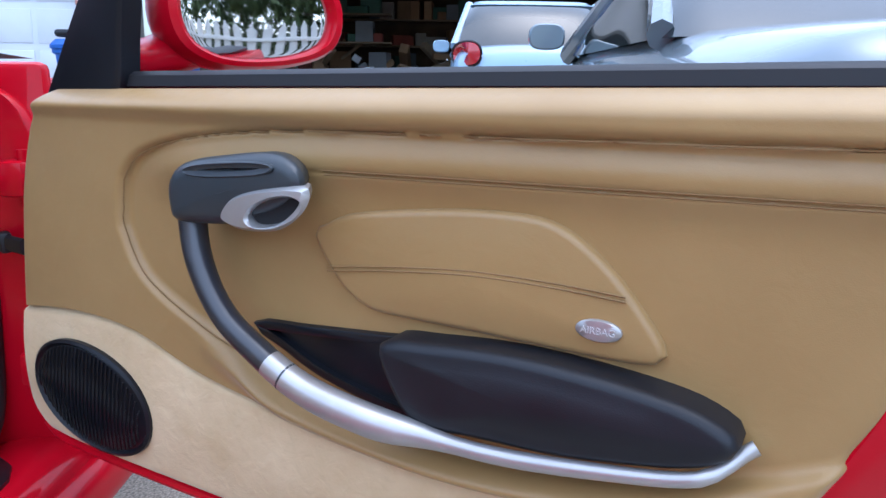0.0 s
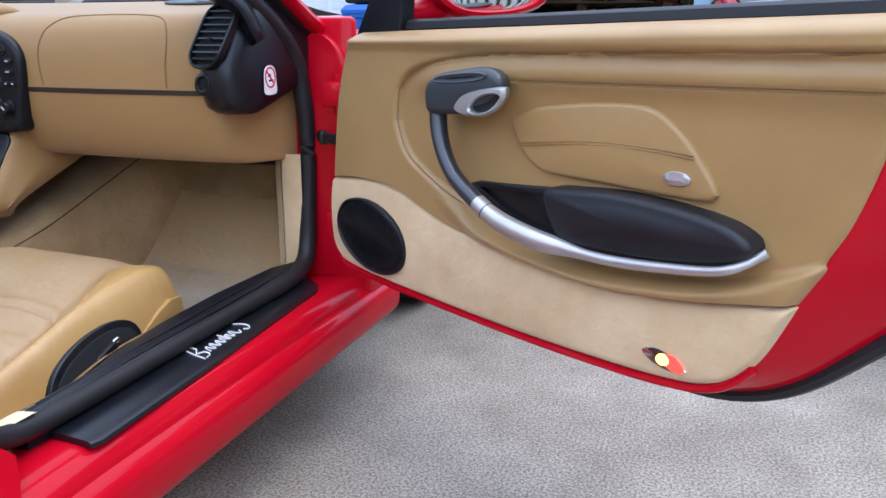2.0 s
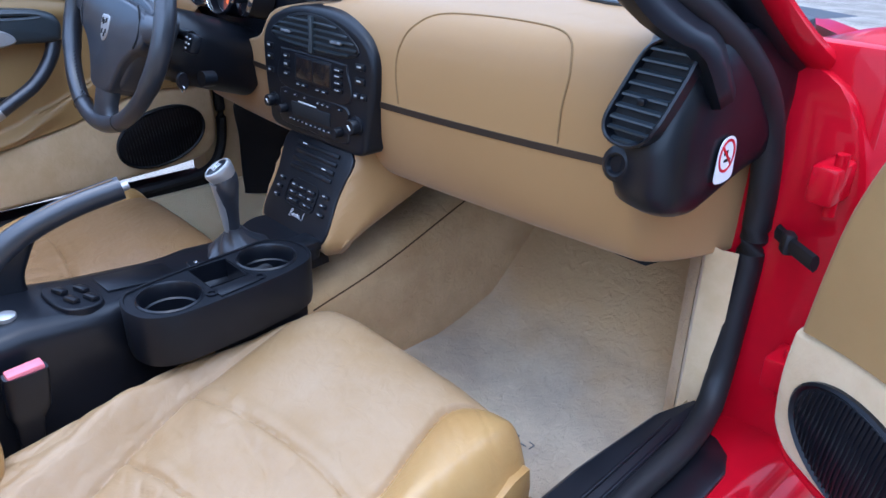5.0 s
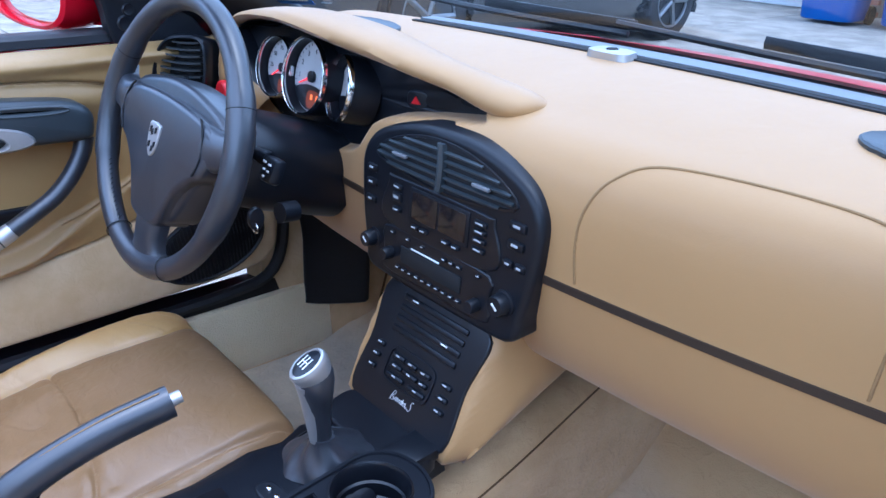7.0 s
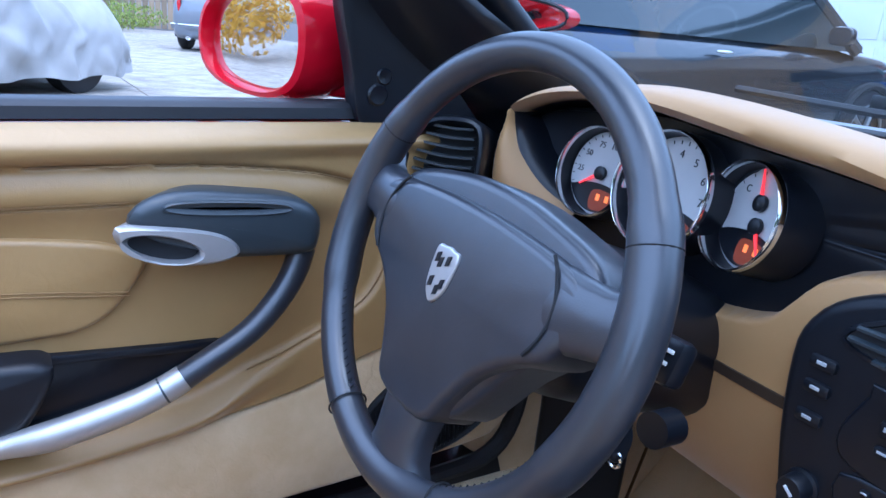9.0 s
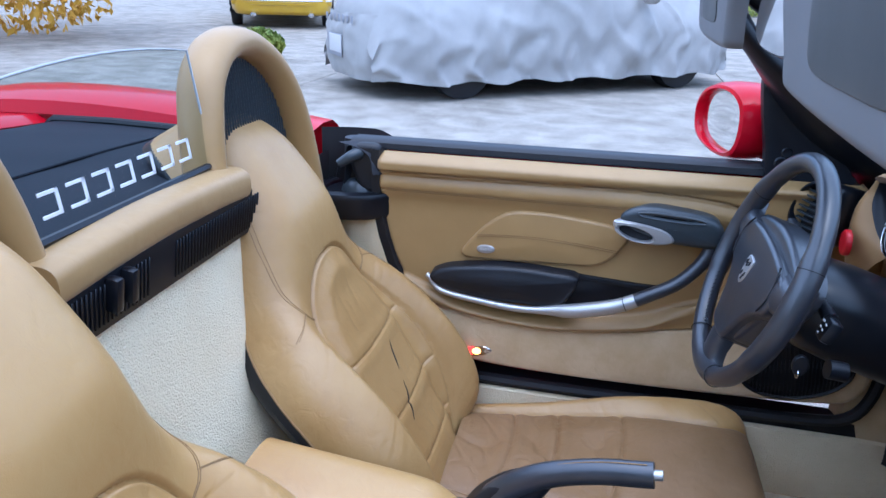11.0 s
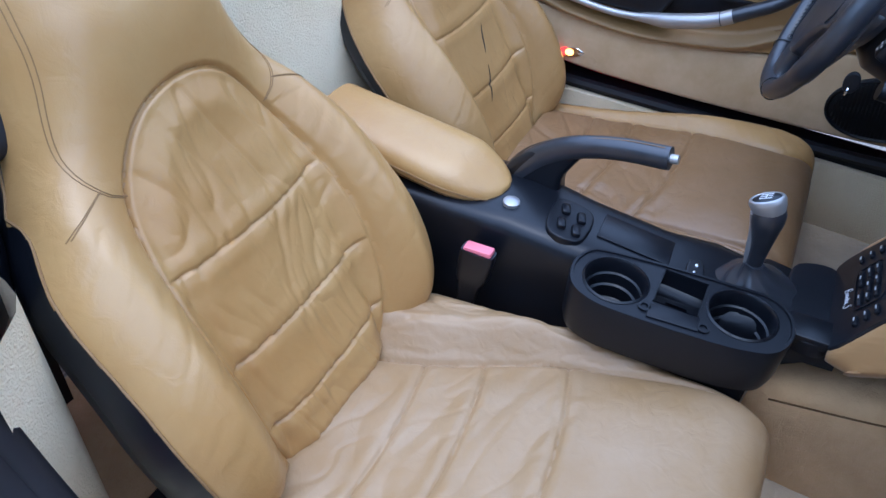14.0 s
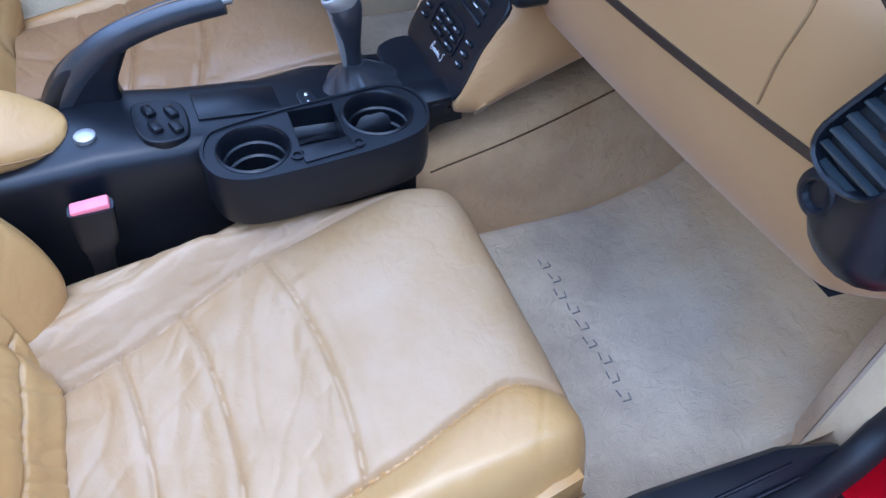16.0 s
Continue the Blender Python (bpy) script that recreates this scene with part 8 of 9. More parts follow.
PAINT_YELLOW = material("yellow_truck_paint", (0.62, 0.38, 0.015), (0.55, 0.33, 0.012), rough=0.35, big=3, mix=0.5, coat=0.6)
CAR_GLASS = material("dark_car_glass", (0.02, 0.03, 0.034), (0.03, 0.04, 0.045), rough=0.06, big=4, mix=0.5, coat=0.5, rvar=0.03)
TAIL_RED = material("red_tail_lamp", (0.45, 0.006, 0.012), (0.38, 0.005, 0.01), rough=0.12, big=20, mix=0.5, coat=1.0)
SHEET_CLOTH = material("grey_white_cover_cloth", (0.345, 0.332, 0.312), (0.26, 0.25, 0.235), rough=0.85, big=1.6, mix=0.7, fine=500, bump=0.2, depth=0.002)
WHITE_PAINT = material("white_painted_panel", (0.72, 0.76, 0.80), (0.64, 0.68, 0.72), rough=0.5, big=1.5, mix=0.6, fine=60, bump=0.05, depth=0.002)
BRICK = material("pink_brick", (0.42, 0.21, 0.16), (0.33, 0.16, 0.12), rough=0.85, big=9, mix=0.8, fine=120, bump=0.4, depth=0.003, vary=0.12)
MORTAR = material("mortar", (0.50, 0.46, 0.42), (0.42, 0.39, 0.36), rough=0.95, big=20, mix=0.7, fine=150, bump=0.3, depth=0.002)
TIMBER = material("weathered_timber", (0.26, 0.19, 0.12), (0.18, 0.13, 0.08), rough=0.85, big=6, mix=0.8, fine=80, bump=0.4, depth=0.003, vary=0.25, stretch=(1, 1, 0.15))
CARD = material("brown_cardboard", (0.32, 0.20, 0.11), (0.26, 0.16, 0.08), rough=0.9, big=4, mix=0.7, fine=200, bump=0.1, vary=0.35)
PICKET = material("grey_white_picket_paint", (0.62, 0.62, 0.58), (0.50, 0.50, 0.46), rough=0.8, big=5, mix=0.8, fine=120, bump=0.3, depth=0.002, vary=0.06)
LEAF_GOLD = material("golden_leaves", (0.62, 0.33, 0.02), (0.45, 0.26, 0.02), rough=0.7, big=3, mix=0.9)
LEAF_GREEN = material("green_leaves", (0.10, 0.16, 0.03), (0.30, 0.30, 0.03), rough=0.7, big=3, mix=0.9)
LEAF_ORANGE = material("orange_leaves", (0.55, 0.16, 0.03), (0.40, 0.24, 0.05), rough=0.7, big=1.2, mix=1.0)
ALLOY = material("dull_alloy", (0.22, 0.23, 0.24), (0.15, 0.155, 0.16), rough=0.4, metal=0.7, big=12, mix=0.6)
BARK = material("grey_bark", (0.13, 0.10, 0.075), (0.09, 0.07, 0.05), rough=0.9, big=8, mix=0.8, fine=60, bump=0.6, depth=0.01)


def vehicle(name, label, at, yaw, L, Wd, belt, roof, paint, cabin=(0.26, 0.40, 0.66, 0.84), lamp=(0.80, 0.12, 0.16), tail_belt=0.95, nose=0.72, wheel_r=0.33, lamp_at=0.80, pipe=0.55):
    """A parked vehicle with its tail at `at`; cabin: shares of the length at which the rear glass, roof and screen begin and end."""
    m = pose(*at, 0, 0, yaw)
    ob = thing(name, label, "car", at=at)
    hw = Wd / 2
    wid = graph([(0, 0.82), (0.03, 0.93), (0.12, 1.0), (0.5, 1.0), (0.85, 0.97), (0.96, 0.86), (1.0, 0.70)])
    top = graph([(0, belt * tail_belt * 0.80), (0.02, belt * tail_belt * 0.95), (0.06, belt * tail_belt), (0.3, belt), (0.62, belt), (0.72, belt * 0.97), (0.93, belt * nose), (1.0, belt * nose * 0.72)])
    low = graph([(0, 0.34), (0.06, 0.24), (0.5, 0.20), (0.94, 0.22), (1, 0.32)])
    rings = []
    for s in np.concatenate([np.linspace(0, 0.1, 8), np.linspace(0.13, 0.88, 22), np.linspace(0.9, 1, 8)]):
        k, t, b = hw * float(wid(s)), float(top(s)), float(low(s))
        sec = [(0, b), (0.75 * k, b), (0.95 * k, b + 0.06), (1.0 * k, b + 0.35 * (t - b)), (0.99 * k, b + 0.62 * (t - b)), (0.94 * k, t - 0.10), (0.86 * k, t - 0.03), (0.70 * k, t), (0.35 * k, t + 0.025), (0, t + 0.03)]
        sec = sec + [(-x, z) for x, z in sec[-2:0:-1]]
        rings.append([m @ Vector((x, s * L, z)) for x, z in spline(sec, 48, True)])
    part("body_shell", loft(rings), paint, ob, sharp=50)
    c0, c1, c2, c3 = cabin

    def cab(k0, k1, grow, drop):
        out = []
        for z, q in ((belt - 0.04, 0.0), (belt + 0.25 * (roof - belt), 0.25), (belt + 0.6 * (roof - belt), 0.6), (roof - 0.05, 0.9), (roof - 0.01, 0.98), (roof, 1.0)):
            y0, y1 = (c0 + (c1 - c0) * q) * L, (c3 + (c2 - c3) * q) * L
            k = (hw - 0.07) * (1 - 0.20 * q) * grow
            if q > 0.95:
                y0, y1, k = y0 + 0.10 * q, y1 - 0.10 * q, k * 0.92
            sec = [(-k, y0 + 0.18), (-0.8 * k, y0 + 0.03), (0, y0 - 0.02), (0.8 * k, y0 + 0.03), (k, y0 + 0.18), (k, (y0 + y1) / 2), (k, y1 - 0.2), (0.8 * k, y1 - 0.03), (0, y1 + 0.04), (-0.8 * k, y1 - 0.03), (-k, y1 - 0.2), (-k, (y0 + y1) / 2)]
            out.append([m @ Vector((x, y, z - drop)) for x, y in spline(sec, 60, True)])
        return out
    part("window_band", loft(cab(0, 1, 1.0, 0.0)), CAR_GLASS, ob, "dark car windows", sharp=50)
    rr = cab(0, 1, 1.012, -0.006)
    part("roof_panel", loft(rr[3:]), paint, ob, sharp=50)
    for sx in (1, -1):
        for q in ((c0, c1), (c3, c2)):
            part("roof_pillar", tube([m @ Vector((sx * (hw - 0.07) * (1 - 0.20 * k) * 1.0, (q[0] + (q[1] - q[0]) * k) * L + (0.16 if q[0] == c0 else -0.18), belt - 0.03 + (roof - belt) * k)) for k in np.linspace(0, 0.97, 6)], 0.05, 8, flat=1.2), paint, ob)
        part("door_mirror", loft([[m @ Vector((sx * (hw + 0.09) + a, 0.66 * L + d, belt + 0.07 + b)) for a, b in ellipse(0, 0, 0.105 * k, 0.075 * k, 20, 3)] for k, d in ((0.9, -0.04), (1.0, -0.03), (1.0, 0.02), (0.6, 0.07))]), paint, ob)
        part("door_handle", tube([m @ Vector((sx * (hw + 0.012), 0.40 * L + d, belt - 0.13)) for d in (-0.09, -0.03, 0.03, 0.09)], [0.008, 0.014, 0.014, 0.008], 8), CHROME, ob)
        for yy in (0.18, 0.82):
            wc = Vector((sx * (hw - 0.09), yy * L, wheel_r))
            wh = part("wheel", loft([[m @ (wc + Vector((sx * d, wheel_r * k * math.cos(t), wheel_r * k * math.sin(t)))) for t in np.linspace(0, 2 * math.pi, 32, endpoint=False)] for k, d in ((0.7, -0.10), (0.96, -0.10), (1.0, -0.07), (1.0, 0.07), (0.95, 0.10), (0.68, 0.105), (0.66, 0.06), (0.1, 0.06))]), RUBBER, ob, "black tyre")
            part("wheel_rim", join(*[tube([m @ (wc + Vector((sx * 0.085, wheel_r * r * math.cos(a), wheel_r * r * math.sin(a)))) for r in (0.05, 0.66)], 0.025, 6) for a in np.linspace(0, 2 * math.pi, 5, endpoint=False)], tube([m @ (wc + Vector((sx * 0.09, wheel_r * 0.66 * math.cos(a), wheel_r * 0.66 * math.sin(a)))) for a in np.linspace(0, 2 * math.pi, 28, endpoint=False)], 0.016, 6, closed=True)), ALLOY, wh)
            part("wheel_arch", tube([m @ (wc + Vector((sx * 0.082, wheel_r * 1.10 * math.cos(a), wheel_r * 1.10 * math.sin(a)))) for a in np.linspace(-0.3, math.pi + 0.3, 24)], 0.035, 6), VOID, ob)
        lz, lw, lh = lamp
        le = ellipse(0, 0, lw, lh, 30, 2.4)
        lo = Vector((sx * (hw * lamp_at), 0.035 if lamp_at > 0.7 else -0.03, lz))
        tl = part("tail_lamp", loft([[m @ (lo + Vector((a * k, d + (0.10 * (sx * a / lw + 0.7) ** 2 if sx * a > -0.7 * lw else 0), b * k))) for a, b in le] for k, d in ((1.0, 0.10), (1.0, -0.01), (0.92, -0.035), (0.5, -0.045), (0.1, -0.046))]), TAIL_RED, ob, "red tail lamp")
        part("lamp_ring", tube([m @ (lo + Vector((a * 1.03, -0.012 + (0.10 * (sx * a / lw + 0.7) ** 2 if sx * a > -0.7 * lw else 0), b * 1.03))) for a, b in le], 0.012, 6, closed=True), CHROME if name == "coupe" else SATIN, tl)
    part("rear_bumper", loft([[m @ Vector((x * hw * 0.95, -0.05 + 0.16 * abs(x) ** 3 + d, 0.50 + z)) for d, z in ((0.06, -0.07), (0.0, -0.055), (-0.02, 0.0), (0.0, 0.05), (0.06, 0.06))] for x in np.linspace(-1, 1, 21)]), paint, ob)
    part("bumper_trim", tube([m @ Vector((x * hw * 0.96, -0.075 + 0.16 * abs(x) ** 3, 0.535)) for x in np.linspace(-1, 1, 21)], 0.014, 6), CHROME, ob, "chrome bumper strip")
    part("plate_field", moved(rbox(0.32, 0.012, 0.15, 0.004), m @ Matrix.Translation((0, -0.03, belt * tail_belt - 0.30))), WHITE, ob, "pale number plate with no lettering")
    for sx in (-pipe, pipe):
        part("exhaust_tip", loft([[m @ Vector((sx * hw + 0.055 * k * math.cos(t), d, 0.27 + 0.04 * k * math.sin(t))) for t in np.linspace(0, 2 * math.pi, 20, endpoint=False)] for k, d in ((1, 0.15), (1, -0.07), (0.8, -0.07), (0.8, 0.05))]), CHROME, ob)
    return ob


vehicle("coupe", "silver-blue coupe with chrome-ringed red tail lamps", (2.98, 1.40, 0), 0, 4.6, 1.86, 1.04, 1.42, PAINT_SILVER, lamp=(0.765, 0.155, 0.150), cabin=(0.22, 0.36, 0.56, 0.74), lamp_at=0.55, pipe=0.67)
vehicle("hatchback", "pale blue car parked inside the open garage", (2.25, 6.9, 0.12), 0, 4.2, 1.75, 1.10, 1.55, PAINT_SKY, lamp=(0.98, 0.13, 0.11), cabin=(0.14, 0.24, 0.60, 0.80))
vehicle("dark_suv", "dark grey sport utility vehicle with red tail lamps", (-4.60, 2.88, 0), 0, 4.9, 1.95, 1.10, 1.72, PAINT_DARK, lamp=(1.08, 0.36, 0.10), cabin=(0.02, 0.10, 0.62, 0.80), tail_belt=1.0, nose=0.92, wheel_r=0.38)
vehicle("pickup_truck", "yellow pickup truck with black bumper", (-13.2, -6.1, 0), 114, 5.4, 2.0, 1.15, 1.85, PAINT_YELLOW, lamp=(0.95, 0.08, 0.2), cabin=(0.36, 0.40, 0.62, 0.74), tail_belt=1.0, nose=0.95, wheel_r=0.40)
vehicle("grey_truck", "grey pickup truck with a tow hitch", (-16.0, 4.35, 0), 60, 5.4, 2.0, 1.15, 1.85, PAINT_GREY, lamp=(0.95, 0.08, 0.2), cabin=(0.36, 0.40, 0.62, 0.74), tail_belt=1.0, nose=0.95, wheel_r=0.40)

# car under a cloth cover
cov = thing("covered_car", "car hidden under a pale grey cloth cover with folds", "covered car", at=(-6.55, -2.4, 0))
cm = pose(-6.55, -2.4, 0, 0, 0, 40)
prof_top = graph([(0, 0.55), (0.02, 0.86), (0.07, 1.02), (0.2, 1.06), (0.32, 1.30), (0.42, 1.38), (0.58, 1.36), (0.72, 1.08), (0.88, 0.96), (0.96, 0.82), (1.0, 0.45)])
rings = []
for s in np.concatenate([np.linspace(0, 0.08, 12), np.linspace(0.09, 0.92, 110), np.linspace(0.93, 1, 12)]):
    t = float(prof_top(s))
    k = 0.94 * min(1, 0.70 + 3 * s, 0.66 + 3.4 * (1 - s))
    row = []
    for a in np.linspace(-1, 1, 81):
        e = abs(a)
        if e < 0.45:
            x, z = a / 0.45 * 0.72 * k, t - 0.05 * (a / 0.45) ** 2
        else:
            q = (e - 0.45) / 0.55
            x = math.copysign((0.72 + 0.28 * math.sin(min(1, q * 1.9) * math.pi / 2)) * k, a)
            z = (t - 0.05) * (1 - q) + 0.16 * q
            fold = noise.noise(Vector((s * 8 + q * 2.2, a * 1.2, 3.1))) * 0.11 * q - 0.085 * (1 - min(1, 3.4 * abs(noise.noise(Vector((s * 10 - q * 1.1 + 0.5 * noise.noise(Vector((s * 5, q * 3, 7))), a * 2.6, 9.0)))))) * (0.3 + 0.7 * q) + 0.03 * noise.noise(Vector((s * 34 + q * 4, a * 3, 5.0)))
            x += math.copysign(fold, a)
        z = z * 1.06 + 0.012 * noise.noise(Vector((s * 14, a * 5, 1.0)))
        row.append(cm @ Vector((x, s * 4.7, z + 0.02 * math.sin(s * 40) * (e > 0.97))))
    rings.append(row)
part("cover_cloth", loft(rings, closed=False), SHEET_CLOTH, cov, "pale grey cloth with soft folds", sharp=80)
part("cover_end", loft([[cm @ Vector((x * (0.60 + 0.02 * z) + 0.02 * noise.noise(Vector((x * 5, z * 3, 2))), -0.035 + 0.16 * abs(x) ** 5 - 0.06 * (1 - (2 * z - 1) ** 2) + 0.03 * noise.noise(Vector((x * 4, z * 6, 5))), 0.16 + 0.62 * z)) for x in np.linspace(-1.05, 1.05, 26)] for z in np.linspace(0, 1, 16)], closed=False), SHEET_CLOTH, cov, sharp=80)
for i in range(7):
    part("letter_bar", moved(rbox(0.05, 0.006, 0.075, 0.003), cm @ pose(0.36 - i * 0.12, -0.075, 0.72, 0, 8, 0)), material("grey_print", (0.28, 0.28, 0.30), rough=0.8, big=20) if i == 0 else bpy.data.materials["grey_print"], cov)
part("plate_window", moved(rbox(0.40, 0.008, 0.22, 0.005), cm @ pose(-0.05, -0.104, 0.46)), bpy.data.materials["grey_print"], cov)
part("plate_pane", moved(rbox(0.34, 0.008, 0.17, 0.005), cm @ pose(-0.03, -0.108, 0.475)), DIAL, cov)
for sx in (1, -1):
    for y in (0.9, 3.75):
        part("wheel", loft([[cm @ Vector((sx * (0.78 + d), y + 0.33 * k * math.cos(t), 0.33 + 0.33 * k * math.sin(t))) for t in np.linspace(0, 2 * math.pi, 24, endpoint=False)] for k, d in ((0.3, -0.1), (1, -0.1), (1, 0.08), (0.3, 0.1))]), RUBBER, cov)
    part("cover_bump", loft([[cm @ Vector((sx * 1.02 + a * k, 3.05 + d, 1.02 + b * k)) for a, b in ellipse(0, 0, 0.12, 0.09, 16)] for k, d in ((0.6, -0.07), (1, -0.03), (1, 0.04), (0.5, 0.09))]), SHEET_CLOTH, cov)
# near-black slab added to stand for the shade under the covered car
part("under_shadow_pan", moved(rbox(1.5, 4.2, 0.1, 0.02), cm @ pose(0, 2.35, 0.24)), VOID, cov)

# house front with the garages
house = thing("house", "brick house front with a white garage door and an open garage", "house", at=(0, 11.5, 0), kind="structure")
part("wall", rbox(0.75, 0.4, 3.2, 0.01, (-3.75, 11.7, 1.6)), MORTAR, house)
part("wall", rbox(13.5, 0.4, 1.2, 0.01, (0.6, 11.7, 3.1)), MORTAR, house)
part("wall", rbox(2.6, 0.4, 3.2, 0.01, (6.1, 11.7, 1.6)), MORTAR, house)
part("wall", rbox(6.0, 0.3, 3.7, 0.01, (-11.5, 11.7, 1.85)), WHITE_PAINT, house)
bm_ = to_mesh("brick", rbox(0.20, 0.10, 0.062, 0.004, seg=1), BRICK, smooth=False)
for j in range(38):
    for i in range(4):
        x = -4.10 + i * 0.215 + (0.1075 if j % 2 else 0)
        if x < -3.40:
            b = new("brick", bm_)
            b.parent = house
            b.location = Vector((x, 11.48, 0.05 + j * 0.078)) - Vector((0, 11.5, 0))
part("teal_post", rbox(0.32, 0.2, 2.6, 0.01, (-2.85, 11.45, 1.3)), material("teal_paint", (0.05, 0.16, 0.15), rough=0.5, big=4), house, "dark teal painted post")
gd = part("garage_door", rbox(4.4, 0.06, 2.5, 0.01, (-6.35, 11.6, 1.28)), WHITE_PAINT, house, "white panelled garage door")
for j in range(4):
    for i in range(6):
        part("door_panel", rbox(0.64, 0.02, 0.50, 0.012, (-8.15 + i * 0.72, 11.565, 0.36 + j * 0.61)), WHITE_PAINT, gd)
part("roof", loft([[(x, y, z) for x in (-15, 8)] for y, z in ((11.0, 3.62), (11.0, 3.75), (16, 5.6))], closed=False), material("grey_shingle", (0.16, 0.15, 0.14), (0.11, 0.10, 0.10), rough=0.9, big=6, mix=0.8, fine=60, bump=0.5, depth=0.006), house)
# garage room
DARKWALL = material("dim_garage_board", (0.12, 0.075, 0.045), (0.07, 0.045, 0.03), rough=0.9, big=3, mix=0.9, vary=0.2)
part("garage_wall", rbox(7.6, 0.1, 3.0, 0.01, (1.2, 17.4, 1.5)), DARKWALL, house)
part("garage_wall", rbox(0.1, 5.6, 3.0, 0.01, (-2.6, 14.6, 1.5)), DARKWALL, house)
part("garage_wall", rbox(0.1, 5.6, 3.0, 0.01, (5.0, 14.6, 1.5)), DARKWALL, house)
part("garage_ceiling", rbox(7.7, 5.6, 0.1, 0.01, (1.2, 14.6, 2.95)), DARKWALL, house)
rng = random.Random(4)
for k, y in enumerate((16.9, 15.6)):
    for j in range(4):
        sh = thing("shelf_board", "dark timber shelf crowded with boxes", "shelf", at=(1.1, y, 0.5 + 0.55 * j), group="garage shelves")
        part("board", rbox(6.4 if k == 0 else 2.6, 0.5, 0.03, 0.004, (1.1 if k == 0 else -1.1, y, 0.50 + 0.55 * j)), TIMBER, sh)
cols = [CARD, material("grey_box", (0.16, 0.17, 0.18), rough=0.7, big=4, vary=0.4), material("faded_red_box", (0.22, 0.05, 0.035), rough=0.7, big=4, vary=0.4), material("pale_box", (0.42, 0.38, 0.32), rough=0.8, big=4, vary=0.3), material("green_box", (0.04, 0.10, 0.07), rough=0.7, big=4, vary=0.3)]
for i in range(150):
    j = rng.randrange(5)
    w0, d0, h0 = rng.uniform(0.15, 0.5), rng.uniform(0.2, 0.4), rng.uniform(0.12, 0.42)
    k = rng.random()
    if k < 0.65:
        p = (rng.uniform(-2.0, 4.2), 16.85, (0.515 + 0.55 * (j - 1) if j else 0.0) + h0 / 2)
    elif k < 0.85:
        p = (rng.uniform(-2.2, 0.0), 15.55, (0.515 + 0.55 * (j - 1) if j else 0.0) + h0 / 2)
    else:
        p = (rng.uniform(-2.2, 1.2), rng.uniform(13.0, 15.0), h0 / 2)
    single("storage_box", rbox(w0, d0, h0, 0.01, p, (0, 0, rng.uniform(-20, 20)), 1), rng.choice(cols), "worn storage box among garage clutter", "box", at=p, group="garage boxes", smooth=False)

# heaped clutter on the garage floor
for nm, mt, lo, hi, cnt in (("timber_offcuts", CARD, 0.35, 1.3, 70), ("cardboard_heap", bpy.data.materials["brown_cardboard"], 0.15, 0.45, 60), ("paint_tins", WHITE_PAINT, 0.08, 0.2, 40), ("old_boards", TIMBER, 0.4, 1.5, 50)):
    geos = []
    for i in range(cnt):
        p = (rng.uniform(-2.2, 4.0), rng.uniform(13.4, 16.2), 0)
        hgt = rng.uniform(0.05, 0.5 + 0.45 * (p[1] - 13.4))
        geos.append(rbox(rng.uniform(lo, hi), rng.uniform(0.05, 0.22), rng.uniform(0.04, 0.2), 0.01, (p[0], p[1], hgt), (rng.uniform(-35, 35), rng.uniform(-40, 40), rng.uniform(0, 180)), 1))
    tagged(single(nm, join(*geos), mt, "jumbled heap of wood and boxes in the garage", "clutter", at=(1, 14.8, 0), smooth=False), kind="stuff")

# bins by the wall
def wheelie(x, y, label, mat):
    ob = thing("wheelie_bin", label, "bin", at=(x, y, 0), group="bins")
    part("bin_body", loft([[(x + 1.15 * a * k, y + b * k, 1.18 * z) for a, b in ellipse(0, 0, 0.36, 0.40, 32, 5)] for z, k in ((0.04, 0.74), (0.06, 0.78), (0.95, 0.98), (0.97, 1.06), (1.02, 1.06))]), mat, ob)
    part("bin_lid", loft([[(x + 1.15 * a * k, y + b * k, 1.18 * z) for a, b in ellipse(0, 0, 0.38, 0.43, 32, 5)] for z, k in ((1.02, 1.04), (1.06, 1.04), (1.12, 0.9), (1.14, 0.5))]), mat, ob)
    part("bin_handle", rbox(0.30, 0.05, 0.05, 0.02, (x, y - 0.42, 0.95)), RUBBER, ob)
    for s in (1, -1):
        part("bin_wheel", tube([(x + s * 0.30, y + 0.30, 0.11), (x + s * 0.36, y + 0.30, 0.11)], 0.11, 18), RUBBER, ob)
    return ob


wheelie(-3.47, 10.35, "blue plastic wheelie bin by the garage", BLUE)
wheelie(-2.55, 10.5, "blue plastic wheelie bin beside the other bin", BLUE)
single("bin_tray", rbox(0.78, 0.7, 0.10, 0.04, (-3.44, 10.35, 1.40)), SATIN, "black tray lying on the blue bin", "tray", at=(-3.44, 10.35, 1.4))
single("fuel_can", join(rbox(0.28, 0.20, 0.26, 0.04, (-3.15, 10.35, 1.58)), tube([(-3.23, 10.35, 1.70), (-3.25, 10.35, 1.76), (-3.15, 10.35, 1.775), (-3.06, 10.35, 1.74)], 0.02, 8)), RED_PLASTIC, "red plastic fuel can on the black tray", "fuel can", at=(-3.15, 10.35, 1.25))

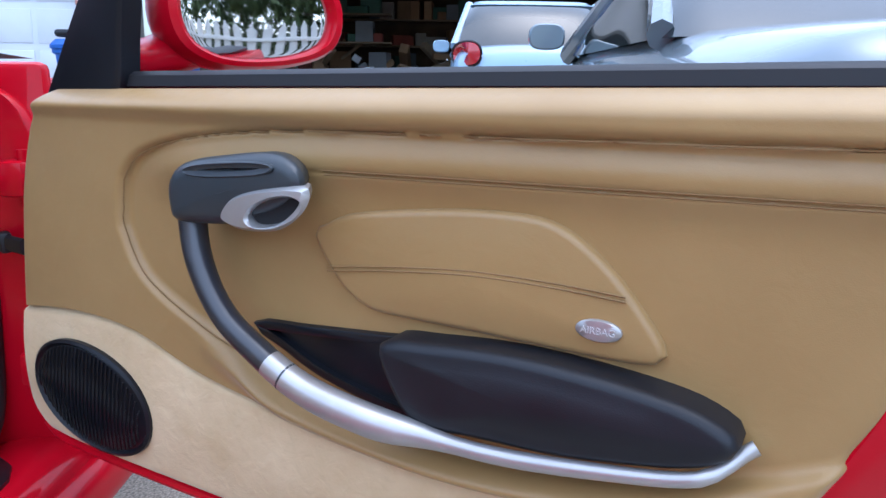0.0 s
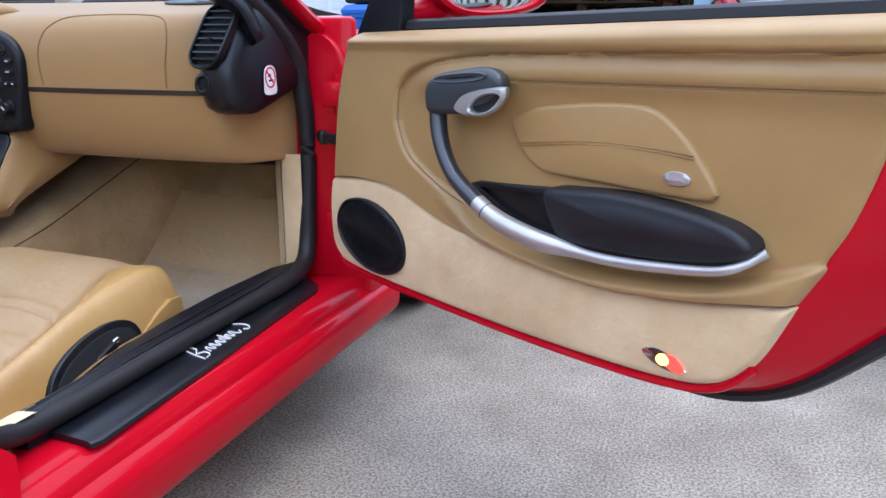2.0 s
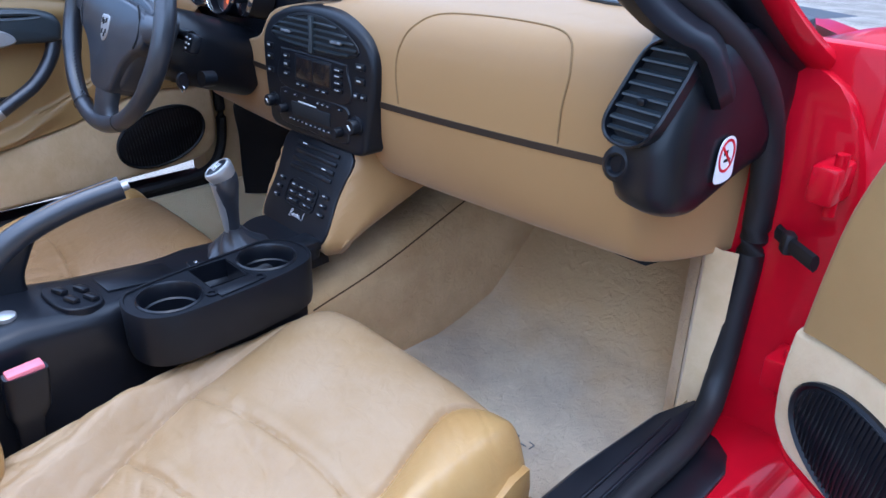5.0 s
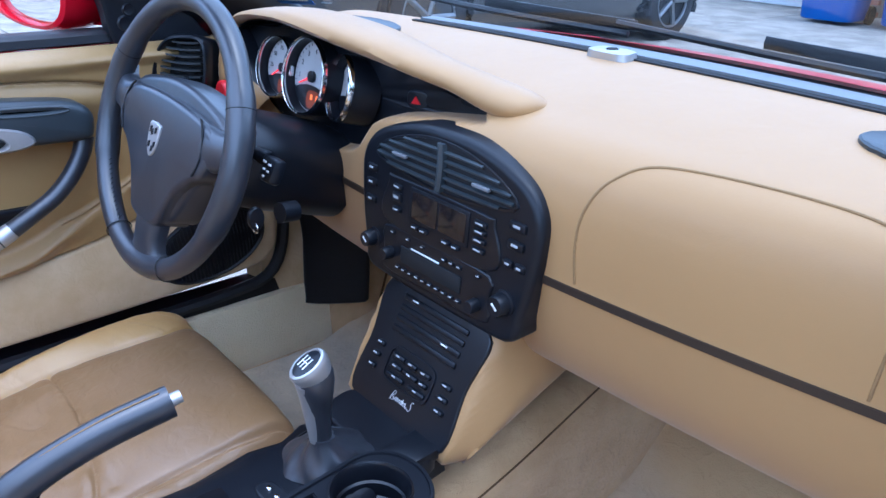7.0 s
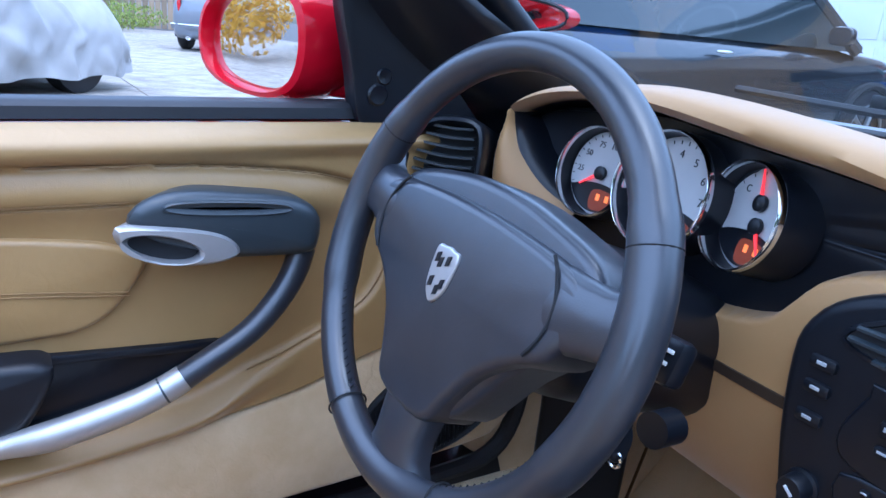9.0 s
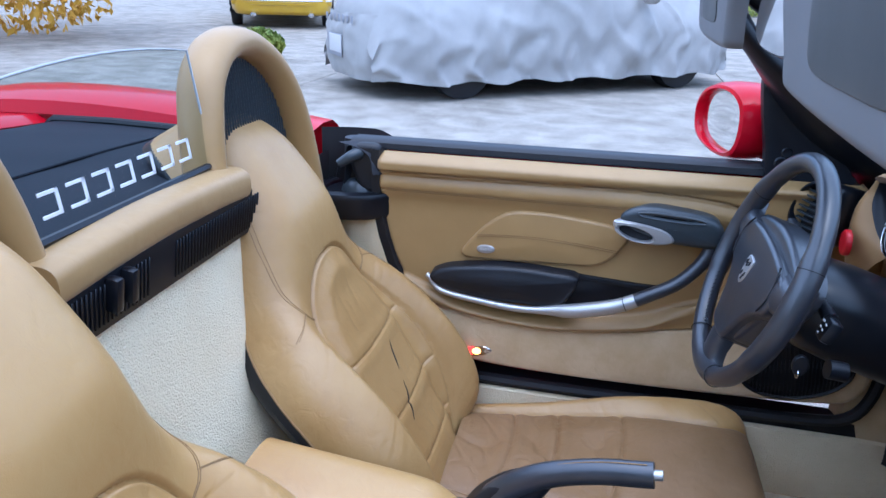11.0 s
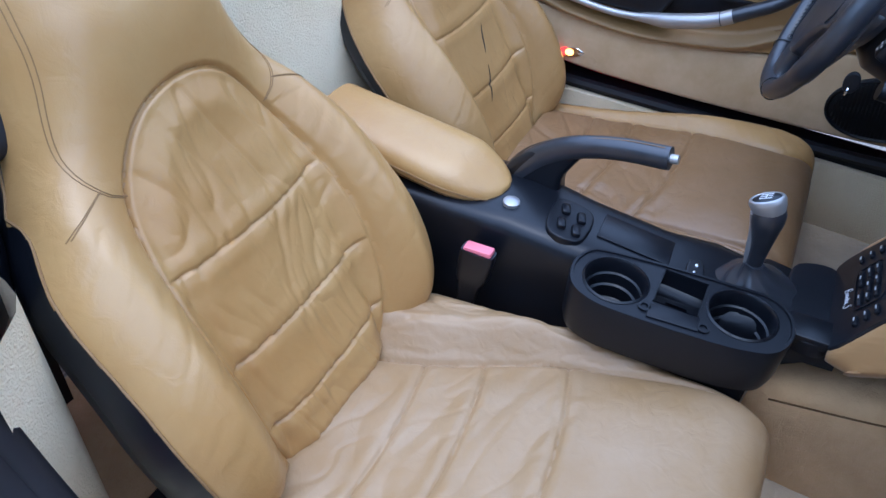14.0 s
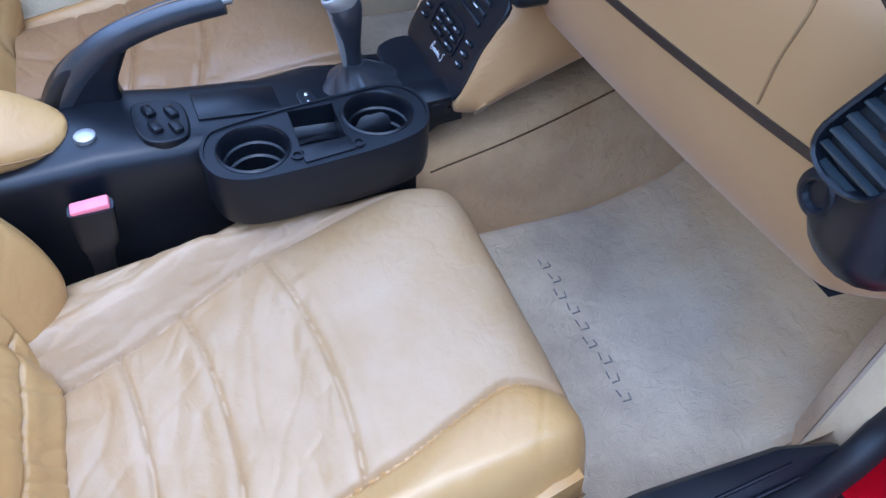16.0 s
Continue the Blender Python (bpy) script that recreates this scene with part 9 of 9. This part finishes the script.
# picket fence to the right, timber fence far to the left
def picket(x0, y0, x1, y1, n, name, label, mat, hgt, wide=0.09, pointed=True):
    ob = thing(name, label, "fence", at=((x0 + x1) / 2, (y0 + y1) / 2, 0))
    a = math.degrees(math.atan2(y1 - y0, x1 - x0))
    o = [(-wide / 2, 0.04), (wide / 2, 0.04), (wide / 2, hgt - 0.09), (0, hgt if pointed else hgt - 0.09), (-wide / 2, hgt - 0.09)]
    me = to_mesh("picket", loft([[(x, d, z) for x, z in o] for d in (-0.011, 0.011)]), mat, smooth=False)
    for i in range(n):
        k = i / (n - 1)
        b = new("picket", me)
        b.parent = ob
        b.matrix_basis = pose(x0 + (x1 - x0) * k - (x0 + x1) / 2, y0 + (y1 - y0) * k - (y0 + y1) / 2, 0, 0, 0, a)
    ln = math.hypot(x1 - x0, y1 - y0)
    for z in (0.3, hgt - 0.32):
        part("rail", moved(rbox(ln, 0.04, 0.09, 0.005), pose((x0 + x1) / 2, (y0 + y1) / 2, z, 0, 0, a) @ Matrix.Translation((0, 0.032, 0))), mat, ob)
    return ob


picket(5.2, -8.0, 5.6, 6.0, 90, "picket_fence", "weathered white picket fence along the drive", PICKET, 1.25)
picket(-27.0, -14.0, -27.5, 16.0, 150, "timber_fence", "weathered timber board fence across the street", TIMBER, 2.5, 0.17, False)


def leafy(name, label, x, y, h, r, mat, n, seed, trunk=True):
    """A tree or shrub: trunk with limbs and a crown of many small leaf clumps."""
    rg = random.Random(seed)
    ob = thing(name, label, "tree" if trunk else "shrub", at=(x, y, 0))
    if trunk:
        geos = [tube([(x, y, 0), (x + 0.05, y, h * 0.3), (x, y + 0.08, h * 0.6), (x, y, h * 0.85)], [0.16, 0.13, 0.09, 0.04], 10)]
        for i in range(9):
            q, z = rg.uniform(0, 6.28), h * rg.uniform(0.35, 0.7)
            e = r * rg.uniform(0.5, 0.9)
            geos.append(tube([(x, y, z), (x + 0.5 * e * math.cos(q), y + 0.5 * e * math.sin(q), z + 0.3 * e), (x + e * math.cos(q), y + e * math.sin(q), z + 0.75 * e)], [0.06, 0.04, 0.015], 7))
        part("trunk", join(*geos), BARK, ob)
    v, f = [], []
    for i in range(n):
        while True:
            p = Vector((rg.uniform(-1, 1), rg.uniform(-1, 1), rg.uniform(-1, 1)))
            if 0.25 < p.length < 1 and noise.noise(p * 2.2 + Vector((seed, 0, 0))) > -0.18:
                break
        c = Vector((x, y, h * (0.68 if trunk else 0.5))) + Vector((p.x * r, p.y * r, p.z * h * (0.36 if trunk else 0.5)))
        s = rg.uniform(0.05, 0.11) if trunk or h > 2 else rg.uniform(0.03, 0.07)
        e = Euler((rg.uniform(0, 6.28), rg.uniform(0, 6.28), rg.uniform(0, 6.28))).to_matrix()
        k = len(v)
        for q in ((-1, 0, 0), (0, -0.5, 0.15), (1, 0, 0), (0, 0.5, 0.15)):
            v.append(tuple(c + e @ (Vector(q) * s)))
        f.append((k, k + 1, k + 2, k + 3))
    tagged(part("crown", (v, f), mat, ob, smooth=False), kind="stuff")
    return ob


leafy("tree", "tree with golden autumn leaves behind the drive", -5.5, -13.0, 5.2, 2.6, LEAF_GOLD, 6000, 3)
leafy("tree", "broad tree with golden autumn leaves", -9.5, -15.5, 6.0, 3.0, LEAF_GOLD, 6000, 5)
leafy("tree", "tree with green summer leaves behind the picket fence", 9.0, -3.0, 5.5, 2.8, LEAF_GREEN, 5000, 8)
leafy("tree", "green leafy tree behind the picket fence", 9.5, 3.0, 5.0, 2.5, LEAF_GREEN, 5000, 9)
leafy("shrub", "green and yellow flowering shrub by the street", -8.4, -4.3, 0.4, 0.35, LEAF_GREEN, 2500, 11, False)
leafy("shrub", "tall golden autumn shrub beside the drive", -9.6, -9.0, 5.0, 2.8, LEAF_GOLD, 9000, 12, False)
leafy("shrub", "yellow-green hedge plants before the timber fence", -25.0, 3.0, 0.9, 2.2, LEAF_GREEN, 3000, 13, False)
for yy, sd in ((-11.0, 31), (-4.5, 32), (1.5, 33), (7.0, 34), (12.5, 35)):
    leafy("tree", "low tree with orange autumn leaves behind the timber fence", -31.0, yy, 5.4, 3.4, LEAF_ORANGE, 4200, sd)
LEAF_DARK = material("dark_hedge_leaves", (0.035, 0.06, 0.015), (0.07, 0.10, 0.02), rough=0.7, big=3, mix=0.9)
for yy, sd in ((-3.4, 21), (-0.6, 22), (2.2, 23), (5.0, 24)):
    leafy("shrub", "dark green hedge behind the picket fence", 7.4, yy, 3.2, 1.7, LEAF_DARK, 5500, sd, False)
